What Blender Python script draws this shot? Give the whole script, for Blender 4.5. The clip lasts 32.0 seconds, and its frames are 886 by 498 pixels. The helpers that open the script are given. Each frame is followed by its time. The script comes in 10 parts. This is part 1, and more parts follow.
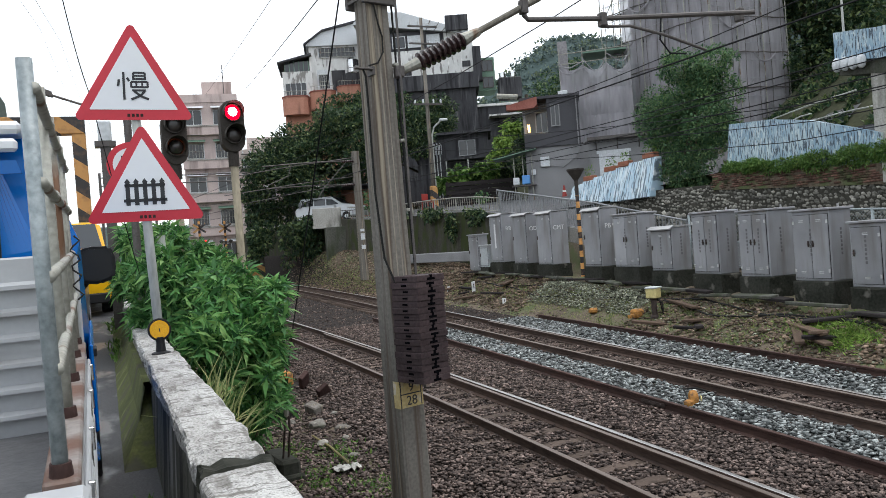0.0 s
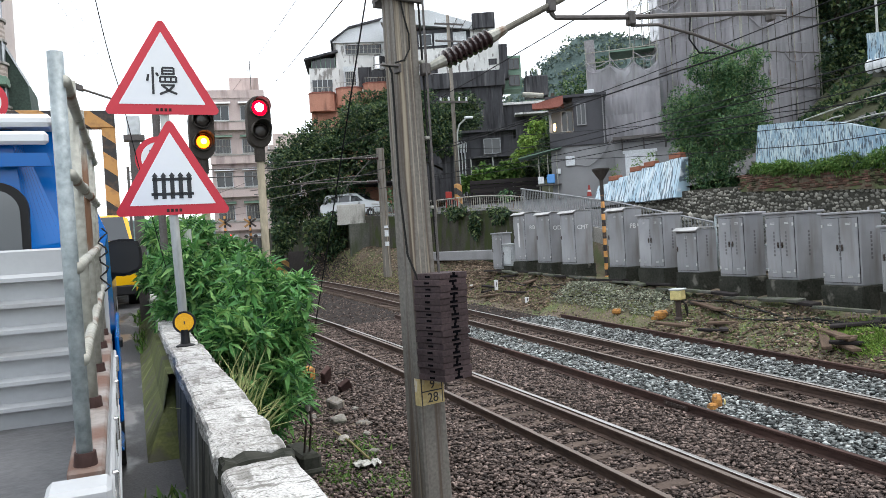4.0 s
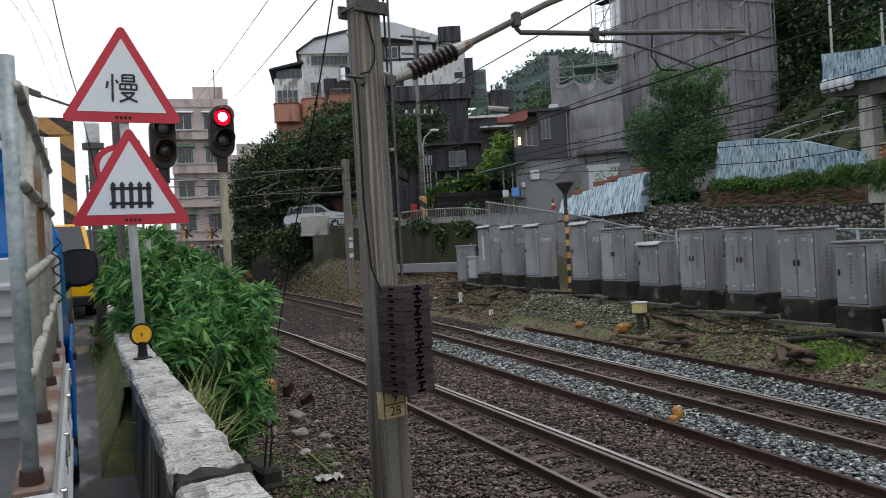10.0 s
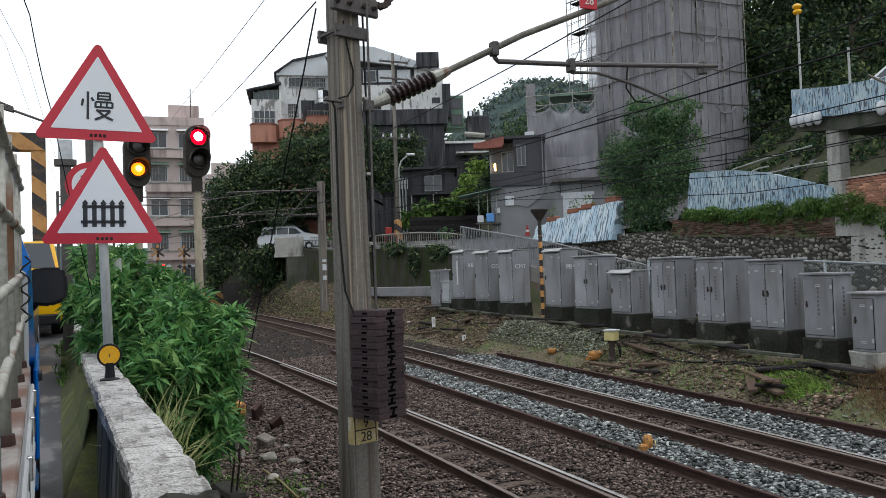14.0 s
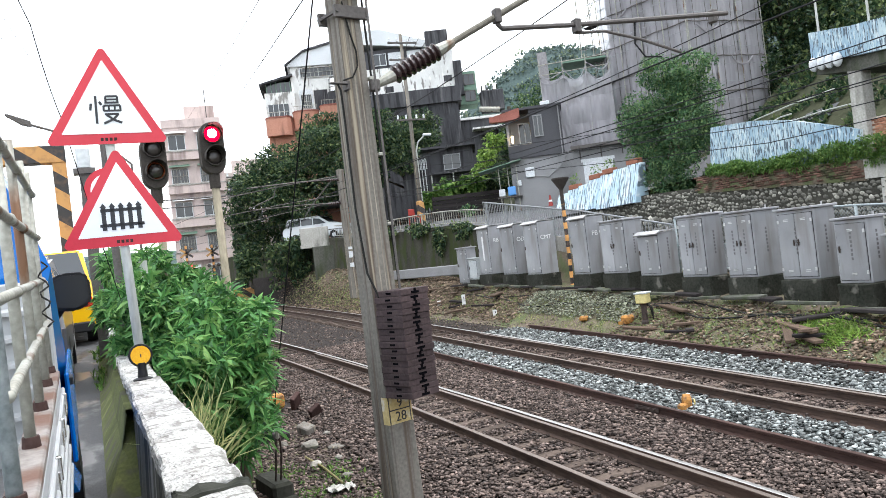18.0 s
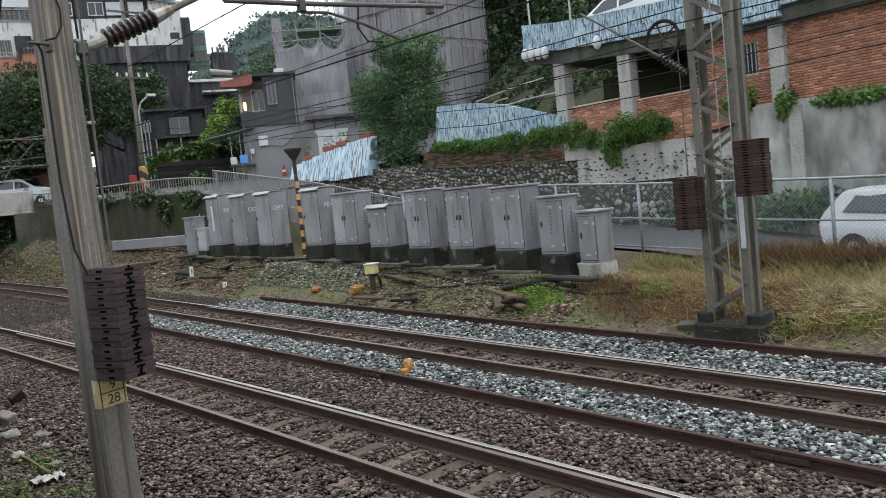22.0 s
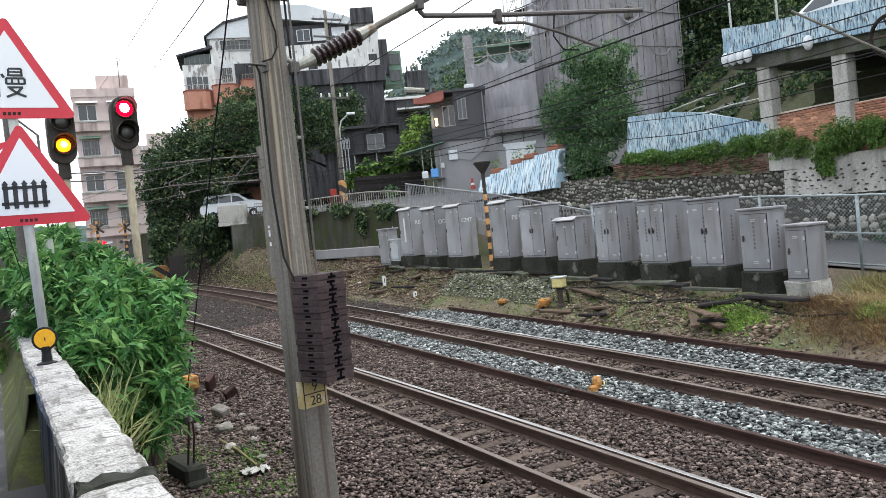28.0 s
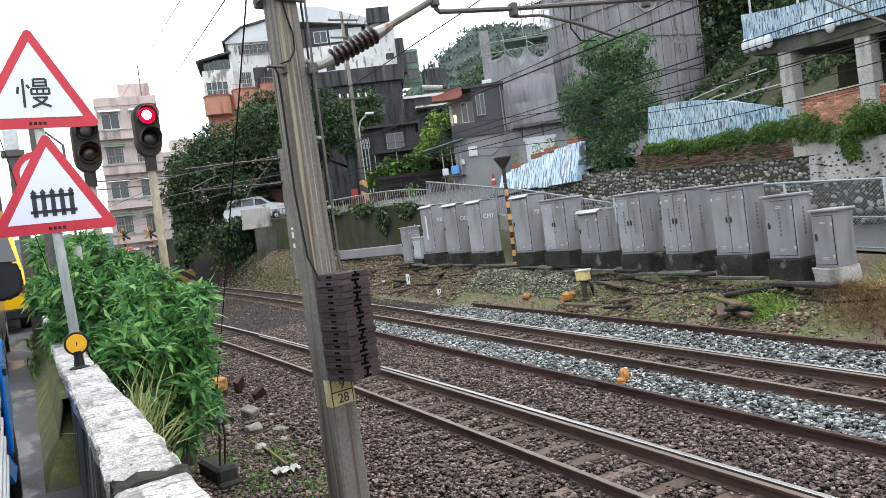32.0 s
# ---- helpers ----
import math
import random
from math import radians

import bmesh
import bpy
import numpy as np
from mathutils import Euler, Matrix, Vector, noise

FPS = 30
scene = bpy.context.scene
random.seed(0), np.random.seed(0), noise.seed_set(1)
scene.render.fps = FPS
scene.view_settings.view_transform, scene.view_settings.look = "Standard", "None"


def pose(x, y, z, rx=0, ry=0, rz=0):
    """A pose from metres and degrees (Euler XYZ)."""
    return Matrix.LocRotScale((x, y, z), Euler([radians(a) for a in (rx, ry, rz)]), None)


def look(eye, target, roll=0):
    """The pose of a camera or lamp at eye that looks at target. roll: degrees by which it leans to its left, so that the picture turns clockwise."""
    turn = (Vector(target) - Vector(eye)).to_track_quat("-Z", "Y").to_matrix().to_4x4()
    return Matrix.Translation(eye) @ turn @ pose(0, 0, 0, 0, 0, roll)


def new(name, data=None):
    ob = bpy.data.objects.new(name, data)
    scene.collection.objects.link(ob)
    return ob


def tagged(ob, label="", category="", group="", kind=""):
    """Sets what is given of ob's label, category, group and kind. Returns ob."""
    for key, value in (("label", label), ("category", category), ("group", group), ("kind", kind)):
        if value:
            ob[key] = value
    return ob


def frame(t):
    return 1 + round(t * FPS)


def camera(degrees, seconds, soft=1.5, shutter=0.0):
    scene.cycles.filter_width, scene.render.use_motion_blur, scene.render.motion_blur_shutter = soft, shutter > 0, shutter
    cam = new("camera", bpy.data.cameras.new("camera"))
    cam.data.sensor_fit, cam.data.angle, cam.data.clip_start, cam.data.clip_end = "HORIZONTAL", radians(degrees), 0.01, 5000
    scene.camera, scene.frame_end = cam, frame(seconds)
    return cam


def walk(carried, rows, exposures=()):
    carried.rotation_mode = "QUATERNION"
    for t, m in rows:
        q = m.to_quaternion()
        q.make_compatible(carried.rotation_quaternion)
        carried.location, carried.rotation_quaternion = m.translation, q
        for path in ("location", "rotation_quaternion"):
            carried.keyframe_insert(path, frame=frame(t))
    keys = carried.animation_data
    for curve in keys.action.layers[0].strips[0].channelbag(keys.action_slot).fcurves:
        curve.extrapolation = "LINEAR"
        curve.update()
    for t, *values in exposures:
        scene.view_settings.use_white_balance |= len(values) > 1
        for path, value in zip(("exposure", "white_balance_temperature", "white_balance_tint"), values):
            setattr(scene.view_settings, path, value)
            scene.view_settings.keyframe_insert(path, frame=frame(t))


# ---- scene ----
cam = camera(59.5, 32.0, 0.6, 0.5)
PATH = [
    (0, (-0.01, -0.017, 2.797), (0.732, 1.84, 2.776), -4.4),
    (0.5, (-0.014, -0.017, 2.797), (0.714, 1.846, 2.78), -4.4),
    (1, (-0.015, -0.012, 2.796), (0.7, 1.856, 2.767), -3.8),
    (1.5, (-0.009, -0.012, 2.797), (0.703, 1.857, 2.769), -4.1),
    (2, (-0.012, -0.012, 2.798), (0.702, 1.856, 2.776), -4.0),
    (2.5, (-0.016, -0.017, 2.799), (0.69, 1.854, 2.778), -3.9),
    (4.5, (0.002, -0.008, 2.792), (0.682, 1.873, 2.769), -3.6),
    (5, (0.045, 0.012, 2.764), (0.712, 1.898, 2.736), -5.3),
    (5.5, (0.038, 0.014, 2.777), (0.683, 1.907, 2.752), -5.2),
    (6, (0.027, 0.013, 2.779), (0.675, 1.905, 2.76), -4.7),
    (6.5, (0.02, 0.018, 2.786), (0.679, 1.906, 2.76), -4.2),
    (7, (0.022, 0.019, 2.789), (0.675, 1.909, 2.765), -4.5),
    (7.5, (0.022, 0.018, 2.788), (0.675, 1.908, 2.765), -4.1),
    (8, (0.019, 0.009, 2.79), (0.67, 1.9, 2.767), -3.8),
    (8.5, (0.019, 0.009, 2.789), (0.671, 1.899, 2.764), -3.6),
    (9, (0.016, 0.007, 2.792), (0.671, 1.897, 2.767), -3.6),
    (9.5, (0.007, 0.013, 2.797), (0.673, 1.899, 2.779), -3.3),
    (10, (0.003, 0.0, 2.797), (0.775, 1.845, 2.801), -3.1),
    (10.5, (0.002, -0.004, 2.799), (0.793, 1.832, 2.81), -3.0),
    (11, (0.003, -0.005, 2.806), (0.811, 1.825, 2.839), -2.4),
    (11.5, (-0.003, -0.029, 2.809), (0.813, 1.796, 2.856), -2.4),
    (12, (-0.003, -0.024, 2.808), (0.825, 1.796, 2.862), -2.5),
    (12.5, (-0.006, -0.023, 2.81), (0.843, 1.786, 2.882), -2.2),
    (13, (-0.006, -0.019, 2.809), (0.835, 1.794, 2.88), -2.2),
    (13.5, (-0.007, -0.013, 2.807), (0.828, 1.803, 2.872), -2.1),
    (14, (-0.004, -0.006, 2.807), (0.831, 1.81, 2.87), -2.0),
    (14.5, (-0.009, -0.019, 2.805), (0.824, 1.798, 2.862), -2.0),
    (15, (-0.02, -0.021, 2.804), (0.758, 1.821, 2.852), -2.4),
    (15.5, (-0.004, -0.004, 2.794), (0.757, 1.845, 2.818), -3.4),
    (17.5, (0.02, 0.0, 2.777), (0.774, 1.853, 2.785), -5.5),
    (18, (0.056, 0.013, 2.772), (0.826, 1.858, 2.786), -6.8),
    (18.5, (0.044, 0.003, 2.774), (0.796, 1.856, 2.798), -6.7),
    (19, (0.027, -0.004, 2.762), (0.775, 1.851, 2.78), -6.8),
    (19.5, (0.027, 0.006, 2.778), (0.786, 1.857, 2.793), -6.1),
    (20, (0.036, -0.056, 2.795), (0.853, 1.769, 2.775), -4.4),
    (20.5, (0.026, -0.143, 2.806), (0.964, 1.623, 2.758), -5.3),
    (21, (0.04, -0.196, 2.808), (1.226, 1.407, 2.659), -5.6),
    (21.5, (0.046, -0.225, 2.817), (1.395, 1.243, 2.658), -5.4),
    (22, (0.053, -0.201, 2.82), (1.379, 1.29, 2.681), -5.9),
    (22.5, (0.052, -0.187, 2.821), (1.344, 1.335, 2.692), -6.2),
    (23, (0.05, -0.182, 2.82), (1.327, 1.351, 2.687), -6.6),
    (23.5, (0.051, -0.172, 2.817), (1.316, 1.372, 2.692), -6.5),
    (24, (0.044, -0.171, 2.824), (1.32, 1.364, 2.695), -6.3),
    (24.5, (0.043, -0.165, 2.815), (1.291, 1.393, 2.698), -5.9),
    (25, (0.037, -0.173, 2.826), (1.238, 1.423, 2.729), -5.6),
    (25.5, (0.035, -0.173, 2.831), (1.251, 1.411, 2.723), -5.5),
    (26, (0.026, -0.183, 2.831), (1.168, 1.456, 2.749), -5.5),
    (26.5, (0.032, -0.16, 2.82), (1.096, 1.532, 2.74), -5.1),
    (28.5, (0.075, -0.049, 2.806), (1.009, 1.719, 2.75), -5.9),
    (29, (0.06, -0.079, 2.797), (1.009, 1.68, 2.719), -6.7),
    (29.5, (0.056, -0.096, 2.795), (0.985, 1.673, 2.701), -7.9),
    (30, (0.058, -0.09, 2.799), (0.993, 1.676, 2.714), -7.8),
    (30.5, (0.062, -0.093, 2.798), (0.988, 1.677, 2.688), -8.0),
    (31, (0.062, -0.09, 2.801), (1.017, 1.664, 2.688), -7.1),
    (31.5, (0.058, -0.067, 2.795), (0.961, 1.717, 2.734), -7.5),
    (32, (0.064, -0.069, 2.799), (0.956, 1.72, 2.741), -7.4),
]
EXPOSURES = [(0, 0.78), (1, 1.0), (2, 1.12), (2.5, 1.13), (4.5, 1.19), (5, 1.26), (6, 1.36), (7, 1.15), (8, 0.98), (9, 0.84), (10, 0.32), (11, 0.4), (12, 0.43), (13, 0.28), (14, 0.43), (14.4, 0.55), (15, 1.62),
             (15.5, 1.67), (18, 1.65), (19, 1.58), (20, 1.5), (21, 0.63), (22, 0.88), (23, 0.98), (24, 1.08), (25, 1.12), (26, 1.14), (28.5, 1.3), (29, 1.4), (30, 1.31), (31, 1.16), (32, 1.4)]
walk(cam, [(t, look(eye, target, roll)) for t, eye, target, roll in PATH], EXPOSURES)

# ---------------------------------------------------------------- world and light
world = bpy.data.worlds.new("overcast_sky")
scene.world = world
world.use_nodes = True
wn, wl = world.node_tree.nodes, world.node_tree.links
sky = wn.new("ShaderNodeTexSky")
sky.sky_type = "NISHITA"
sky.sun_disc = False
sky.sun_elevation, sky.sun_rotation = radians(74), radians(110)
sky.air_density, sky.dust_density, sky.ozone_density = 1.0, 3.0, 1.0
dim = wn.new("ShaderNodeMix")
dim.data_type, dim.blend_type = "RGBA", "MULTIPLY"
dim.inputs[0].default_value = 1.0
dim.inputs[7].default_value = (0.16, 0.15, 0.14, 1)
cloud = wn.new("ShaderNodeMix")
cloud.data_type = "RGBA"
cloud.inputs[0].default_value = 0.72
cloud.inputs[7].default_value = (0.945, 1.0, 1.045, 1)
wl.new(sky.outputs[0], dim.inputs[6])
wl.new(dim.outputs[2], cloud.inputs[6])
wl.new(cloud.outputs[2], wn["Background"].inputs[0])
wn["Background"].inputs[1].default_value = 1.1
sun = new("sun", bpy.data.lights.new("sun", "SUN"))
sun.data.energy, sun.data.angle, sun.data.color = 0.9, radians(50), (0.98, 0.99, 1.0)
sun.matrix_world = look((16, -6, 60), (0, 0, 0))


# ---------------------------------------------------------------- materials
def tree_of(name):
    m = bpy.data.materials.new(name)
    m.use_nodes = True
    return m, m.node_tree.nodes, m.node_tree.links, m.node_tree.nodes["Principled BSDF"]


def noise_at(n, l, scale, detail=4.0, stretch=None, coords="Object"):
    tc = n.new("ShaderNodeTexCoord")
    src = tc.outputs[coords]
    if stretch:
        mp = n.new("ShaderNodeMapping")
        mp.inputs["Scale"].default_value = stretch
        l.new(src, mp.inputs[0])
        src = mp.outputs[0]
    t = n.new("ShaderNodeTexNoise")
    t.inputs["Scale"].default_value, t.inputs["Detail"].default_value = scale, detail
    l.new(src, t.inputs["Vector"])
    return t.outputs["Fac"]


def ramp_of(n, l, fac, stops):
    r = n.new("ShaderNodeValToRGB")
    e = r.color_ramp.elements
    while len(e) < len(stops):
        e.new(0.5)
    for k, (p, c) in zip(e, stops):
        k.position, k.color = p, (*c, 1)
    l.new(fac, r.inputs[0])
    return r.outputs[0]


def blend(n, l, fac, a, b, mode="MIX"):
    x = n.new("ShaderNodeMix")
    x.data_type, x.blend_type = "RGBA", mode
    if isinstance(fac, float):
        x.inputs[0].default_value = fac
    else:
        l.new(fac, x.inputs[0])
    for s, v in ((6, a), (7, b)):
        if isinstance(v, tuple):
            x.inputs[s].default_value = (*v, 1)
        else:
            l.new(v, x.inputs[s])
    return x.outputs[2]


def lift(c, k):
    return tuple(min(a * k + 0.008, 0.95) for a in c)


def mix3(c, d, f):
    return tuple(a + (b - a) * f for a, b in zip(c, d))


def surface(name, col, dark=None, rough=0.8, metal=0.0, big=1.5, fine=25.0, bump=0.15, stretch=None, dirt=None, dirt_at=(0.52, 0.7),
            dirt_scale=2.0, dirt_stretch=None, per=0.0, island=False, coords="Object", spec=0.4, depth=0.01, grain=0.35):
    """Base colour with two scales of variation, optional dirt with a shape of its own, fine relief."""
    m, n, l, p = tree_of(name)
    dark = dark or mix3(col, (0, 0, 0), 0.35)
    a = noise_at(n, l, big, 5, stretch, coords)
    c = ramp_of(n, l, a, [(0.3, dark), (0.7, col)])
    b = noise_at(n, l, fine, 3, stretch, coords)
    c = blend(n, l, grain, c, ramp_of(n, l, b, [(0.25, mix3(dark, (0, 0, 0), 0.3)), (0.75, lift(col, 1.5))]))
    if dirt:
        d = noise_at(n, l, dirt_scale, 6, dirt_stretch, coords)
        f = ramp_of(n, l, d, [(dirt_at[0], (0, 0, 0)), (dirt_at[1], (1, 1, 1))])
        c = blend(n, l, f, c, dirt)
    if per or island:
        if island:
            src = n.new("ShaderNodeNewGeometry").outputs["Random Per Island"]
        else:
            src = n.new("ShaderNodeObjectInfo").outputs["Random"]
        k = per or 0.5
        g = ramp_of(n, l, src, [(0.0, (1 - k,) * 3), (0.75, (1.0,) * 3), (1.0, (1 + k * 1.1,) * 3)])
        c = blend(n, l, 1.0, c, g, "MULTIPLY")
    l.new(c, p.inputs["Base Color"])
    p.inputs["Roughness"].default_value, p.inputs["Metallic"].default_value = rough, metal
    p.inputs["Specular IOR Level"].default_value = spec if rough < 0.7 else spec * 0.35
    if bump:
        bp = n.new("ShaderNodeBump")
        bp.inputs["Strength"].default_value, bp.inputs["Distance"].default_value = bump, depth
        l.new(b, bp.inputs["Height"])
        l.new(bp.outputs[0], p.inputs["Normal"])
    return m


def plain(name, col, rough=0.5, metal=0.0, spec=0.5, glow=0.0, trans=0.0, coat=0.0):
    m, n, l, p = tree_of(name)
    p.inputs["Base Color"].default_value = (*col, 1)
    p.inputs["Roughness"].default_value, p.inputs["Metallic"].default_value = rough, metal
    p.inputs["Specular IOR Level"].default_value = spec
    p.inputs["Coat Weight"].default_value = coat
    if glow:
        p.inputs["Emission Color"].default_value = (*col, 1)
        p.inputs["Emission Strength"].default_value = glow
    if trans:
        p.inputs["Transmission Weight"].default_value = trans
    return m


def leafy(name, col, dark, rough=0.55):
    m, n, l, p = tree_of(name)
    r = n.new("ShaderNodeNewGeometry").outputs["Random Per Island"]
    c = ramp_of(n, l, r, [(0.0, dark), (0.55, col), (1.0, mix3(col, (0.55, 0.6, 0.2), 0.22))])
    a = noise_at(n, l, 1.2, 3)
    c = blend(n, l, 1.0, c, ramp_of(n, l, a, [(0.3, (0.7, 0.7, 0.7)), (0.7, (1.15, 1.15, 1.1))]), "MULTIPLY")
    l.new(c, p.inputs["Base Color"])
    p.inputs["Roughness"].default_value = rough
    p.inputs["Specular IOR Level"].default_value = 0.22
    t = n.new("ShaderNodeBsdfTranslucent")
    l.new(c, t.inputs[0])
    x = n.new("ShaderNodeMixShader")
    x.inputs[0].default_value = 0.3
    l.new(p.outputs[0], x.inputs[1])
    l.new(t.outputs[0], x.inputs[2])
    l.new(x.outputs[0], n["Material Output"].inputs[0])
    return m


def net_of(name, col, holes=0.25):
    """Woven sheet that lets a little of what is behind it through."""
    m, n, l, p = tree_of(name)
    a = noise_at(n, l, 0.35, 6, (1, 1, 0.6))
    c = ramp_of(n, l, a, [(0.3, mix3(col, (0, 0, 0), 0.25)), (0.7, col)])
    c = blend(n, l, 0.5, c, ramp_of(n, l, noise_at(n, l, 1.0, 6, (2.2, 2.2, 0.25)), [(0.35, mix3(col, (0, 0, 0), 0.35)), (0.65, mix3(col, (1, 1, 1), 0.12))]))
    c = blend(n, l, ramp_of(n, l, noise_at(n, l, 0.8, 6), [(0.6, (0, 0, 0)), (0.72, (0.6, 0.6, 0.6))]), c, mix3(col, (0.16, 0.14, 0.13), 0.7))
    l.new(c, p.inputs["Base Color"])
    p.inputs["Roughness"].default_value = 0.95
    p.inputs["Specular IOR Level"].default_value = 0.05
    bp = n.new("ShaderNodeBump")
    bp.inputs["Strength"].default_value, bp.inputs["Distance"].default_value = 0.6, 0.12
    l.new(noise_at(n, l, 2.2, 6, (1.6, 1.6, 0.5)), bp.inputs["Height"])
    l.new(bp.outputs[0], p.inputs["Normal"])
    t = n.new("ShaderNodeBsdfTransparent")
    x = n.new("ShaderNodeMixShader")
    x.inputs[0].default_value = holes
    l.new(p.outputs[0], x.inputs[1])
    l.new(t.outputs[0], x.inputs[2])
    l.new(x.outputs[0], n["Material Output"].inputs[0])
    return m


def stripes(name, a, b, direction, period):
    """Warning stripes in two paints, worn."""
    m, n, l, p = tree_of(name)
    tc = n.new("ShaderNodeTexCoord")
    d = n.new("ShaderNodeVectorMath")
    d.operation = "DOT_PRODUCT"
    d.inputs[1].default_value = direction
    l.new(tc.outputs["Object"], d.inputs[0])
    q = n.new("ShaderNodeMath")
    q.operation = "MULTIPLY"
    q.inputs[1].default_value = 1 / period
    l.new(d.outputs["Value"], q.inputs[0])
    f = n.new("ShaderNodeMath")
    f.operation = "FRACT"
    l.new(q.outputs[0], f.inputs[0])
    g = n.new("ShaderNodeMath")
    g.operation = "GREATER_THAN"
    g.inputs[1].default_value = 0.5
    l.new(f.outputs[0], g.inputs[0])
    c = blend(n, l, g.outputs[0], a, b)
    w = noise_at(n, l, 6, 5)
    c = blend(n, l, ramp_of(n, l, w, [(0.5, (0, 0, 0)), (0.75, (0.7, 0.7, 0.7))]), c, (0.13, 0.07, 0.04))
    l.new(c, p.inputs["Base Color"])
    p.inputs["Roughness"].default_value = 0.65
    return m


def streaked(name, col, dark, stain, pale, across=16.0, along=0.3, at=(0.5, 0.62), rough=0.85):
    """A wall or shaft down which rain has drawn long dark stains and pale runs."""
    m, n, l, p = tree_of(name)
    c = ramp_of(n, l, noise_at(n, l, 1.6, 5, (1, 1, 0.5)), [(0.32, dark), (0.68, col)])
    c = blend(n, l, 0.3, c, ramp_of(n, l, noise_at(n, l, 40, 3), [(0.25, mix3(dark, (0, 0, 0), 0.3)), (0.75, lift(col, 1.5))]))
    c = blend(n, l, ramp_of(n, l, noise_at(n, l, 1.0, 6, (across, across, along)), [(at[0], (0, 0, 0)), (at[1], (0.85, 0.85, 0.85))]), c, stain)
    c = blend(n, l, ramp_of(n, l, noise_at(n, l, 1.37, 6, (across * 0.8, across * 0.8, along * 0.8)), [(0.58, (0, 0, 0)), (0.68, (0.8, 0.8, 0.8))]), c, pale)
    l.new(c, p.inputs["Base Color"])
    p.inputs["Roughness"].default_value, p.inputs["Specular IOR Level"].default_value = rough, 0.2
    b = n.new("ShaderNodeBump")
    b.inputs["Strength"].default_value, b.inputs["Distance"].default_value = 0.25, 0.01
    l.new(noise_at(n, l, 28, 4), b.inputs["Height"])
    l.new(b.outputs[0], p.inputs["Normal"])
    return m


def flaking(name, col, shade, bare, worn, along=1.6, across=13.0):
    """Old paint in short vertical runs, worn through to what is under it."""
    m, n, l, p = tree_of(name)
    c = ramp_of(n, l, noise_at(n, l, 0.9, 5), [(0.35, shade), (0.65, col)])
    c = blend(n, l, ramp_of(n, l, noise_at(n, l, 1.0, 7, (0.8, across * 0.7, along * 0.7)), [(0.47, (0, 0, 0)), (0.6, (0.9, 0.9, 0.9))]), c, shade)
    c = blend(n, l, ramp_of(n, l, noise_at(n, l, 1.3, 7, (0.8, across, along)), [(0.52, (0, 0, 0)), (0.57, (0.95, 0.95, 0.95))]), c, bare)
    c = blend(n, l, ramp_of(n, l, noise_at(n, l, 1.7, 6, (0.8, across * 0.6, along)), [(0.57, (0, 0, 0)), (0.64, (0.8, 0.8, 0.8))]), c, worn)
    l.new(c, p.inputs["Base Color"])
    p.inputs["Roughness"].default_value, p.inputs["Specular IOR Level"].default_value = 0.85, 0.2
    b = n.new("ShaderNodeBump")
    b.inputs["Strength"].default_value, b.inputs["Distance"].default_value = 0.4, 0.02
    l.new(noise_at(n, l, 14, 5), b.inputs["Height"])
    l.new(b.outputs[0], p.inputs["Normal"])
    return m


def cap_of(name):
    """White paint that has flaked off coarse grey mortar."""
    m, n, l, p = tree_of(name)
    c = ramp_of(n, l, noise_at(n, l, 4, 8, (1.5, 0.7, 1)), [(0.34, (0.17, 0.162, 0.15)), (0.5, (0.35, 0.345, 0.33)), (0.66, (0.5, 0.5, 0.48))])
    c = blend(n, l, 0.4, c, ramp_of(n, l, noise_at(n, l, 110, 6), [(0.32, (0.1, 0.095, 0.088)), (0.6, (0.6, 0.6, 0.58))]))
    bare = ramp_of(n, l, noise_at(n, l, 14, 8), [(0.2, (0.05, 0.046, 0.04)), (0.8, (0.22, 0.21, 0.19))])
    c = blend(n, l, ramp_of(n, l, noise_at(n, l, 30, 10, (0.35, 1.3, 1.2)), [(0.55, (0, 0, 0)), (0.62, (0.85, 0.85, 0.85))]), c, bare)
    c = blend(n, l, ramp_of(n, l, noise_at(n, l, 8, 12, (2.2, 0.5, 1.0)), [(0.57, (0, 0, 0)), (0.67, (0.7, 0.7, 0.7))]), c, bare)
    c = blend(n, l, ramp_of(n, l, noise_at(n, l, 130, 5, (0.6, 1.0, 1.0)), [(0.58, (0, 0, 0)), (0.66, (0.8, 0.8, 0.8))]), c, (0.06, 0.056, 0.05))
    l.new(c, p.inputs["Base Color"])
    p.inputs["Roughness"].default_value, p.inputs["Specular IOR Level"].default_value = 0.85, 0.2
    b = n.new("ShaderNodeBump")
    b.inputs["Strength"].default_value, b.inputs["Distance"].default_value = 0.9, 0.015
    l.new(noise_at(n, l, 30, 8), b.inputs["Height"])
    l.new(b.outputs[0], p.inputs["Normal"])
    return m


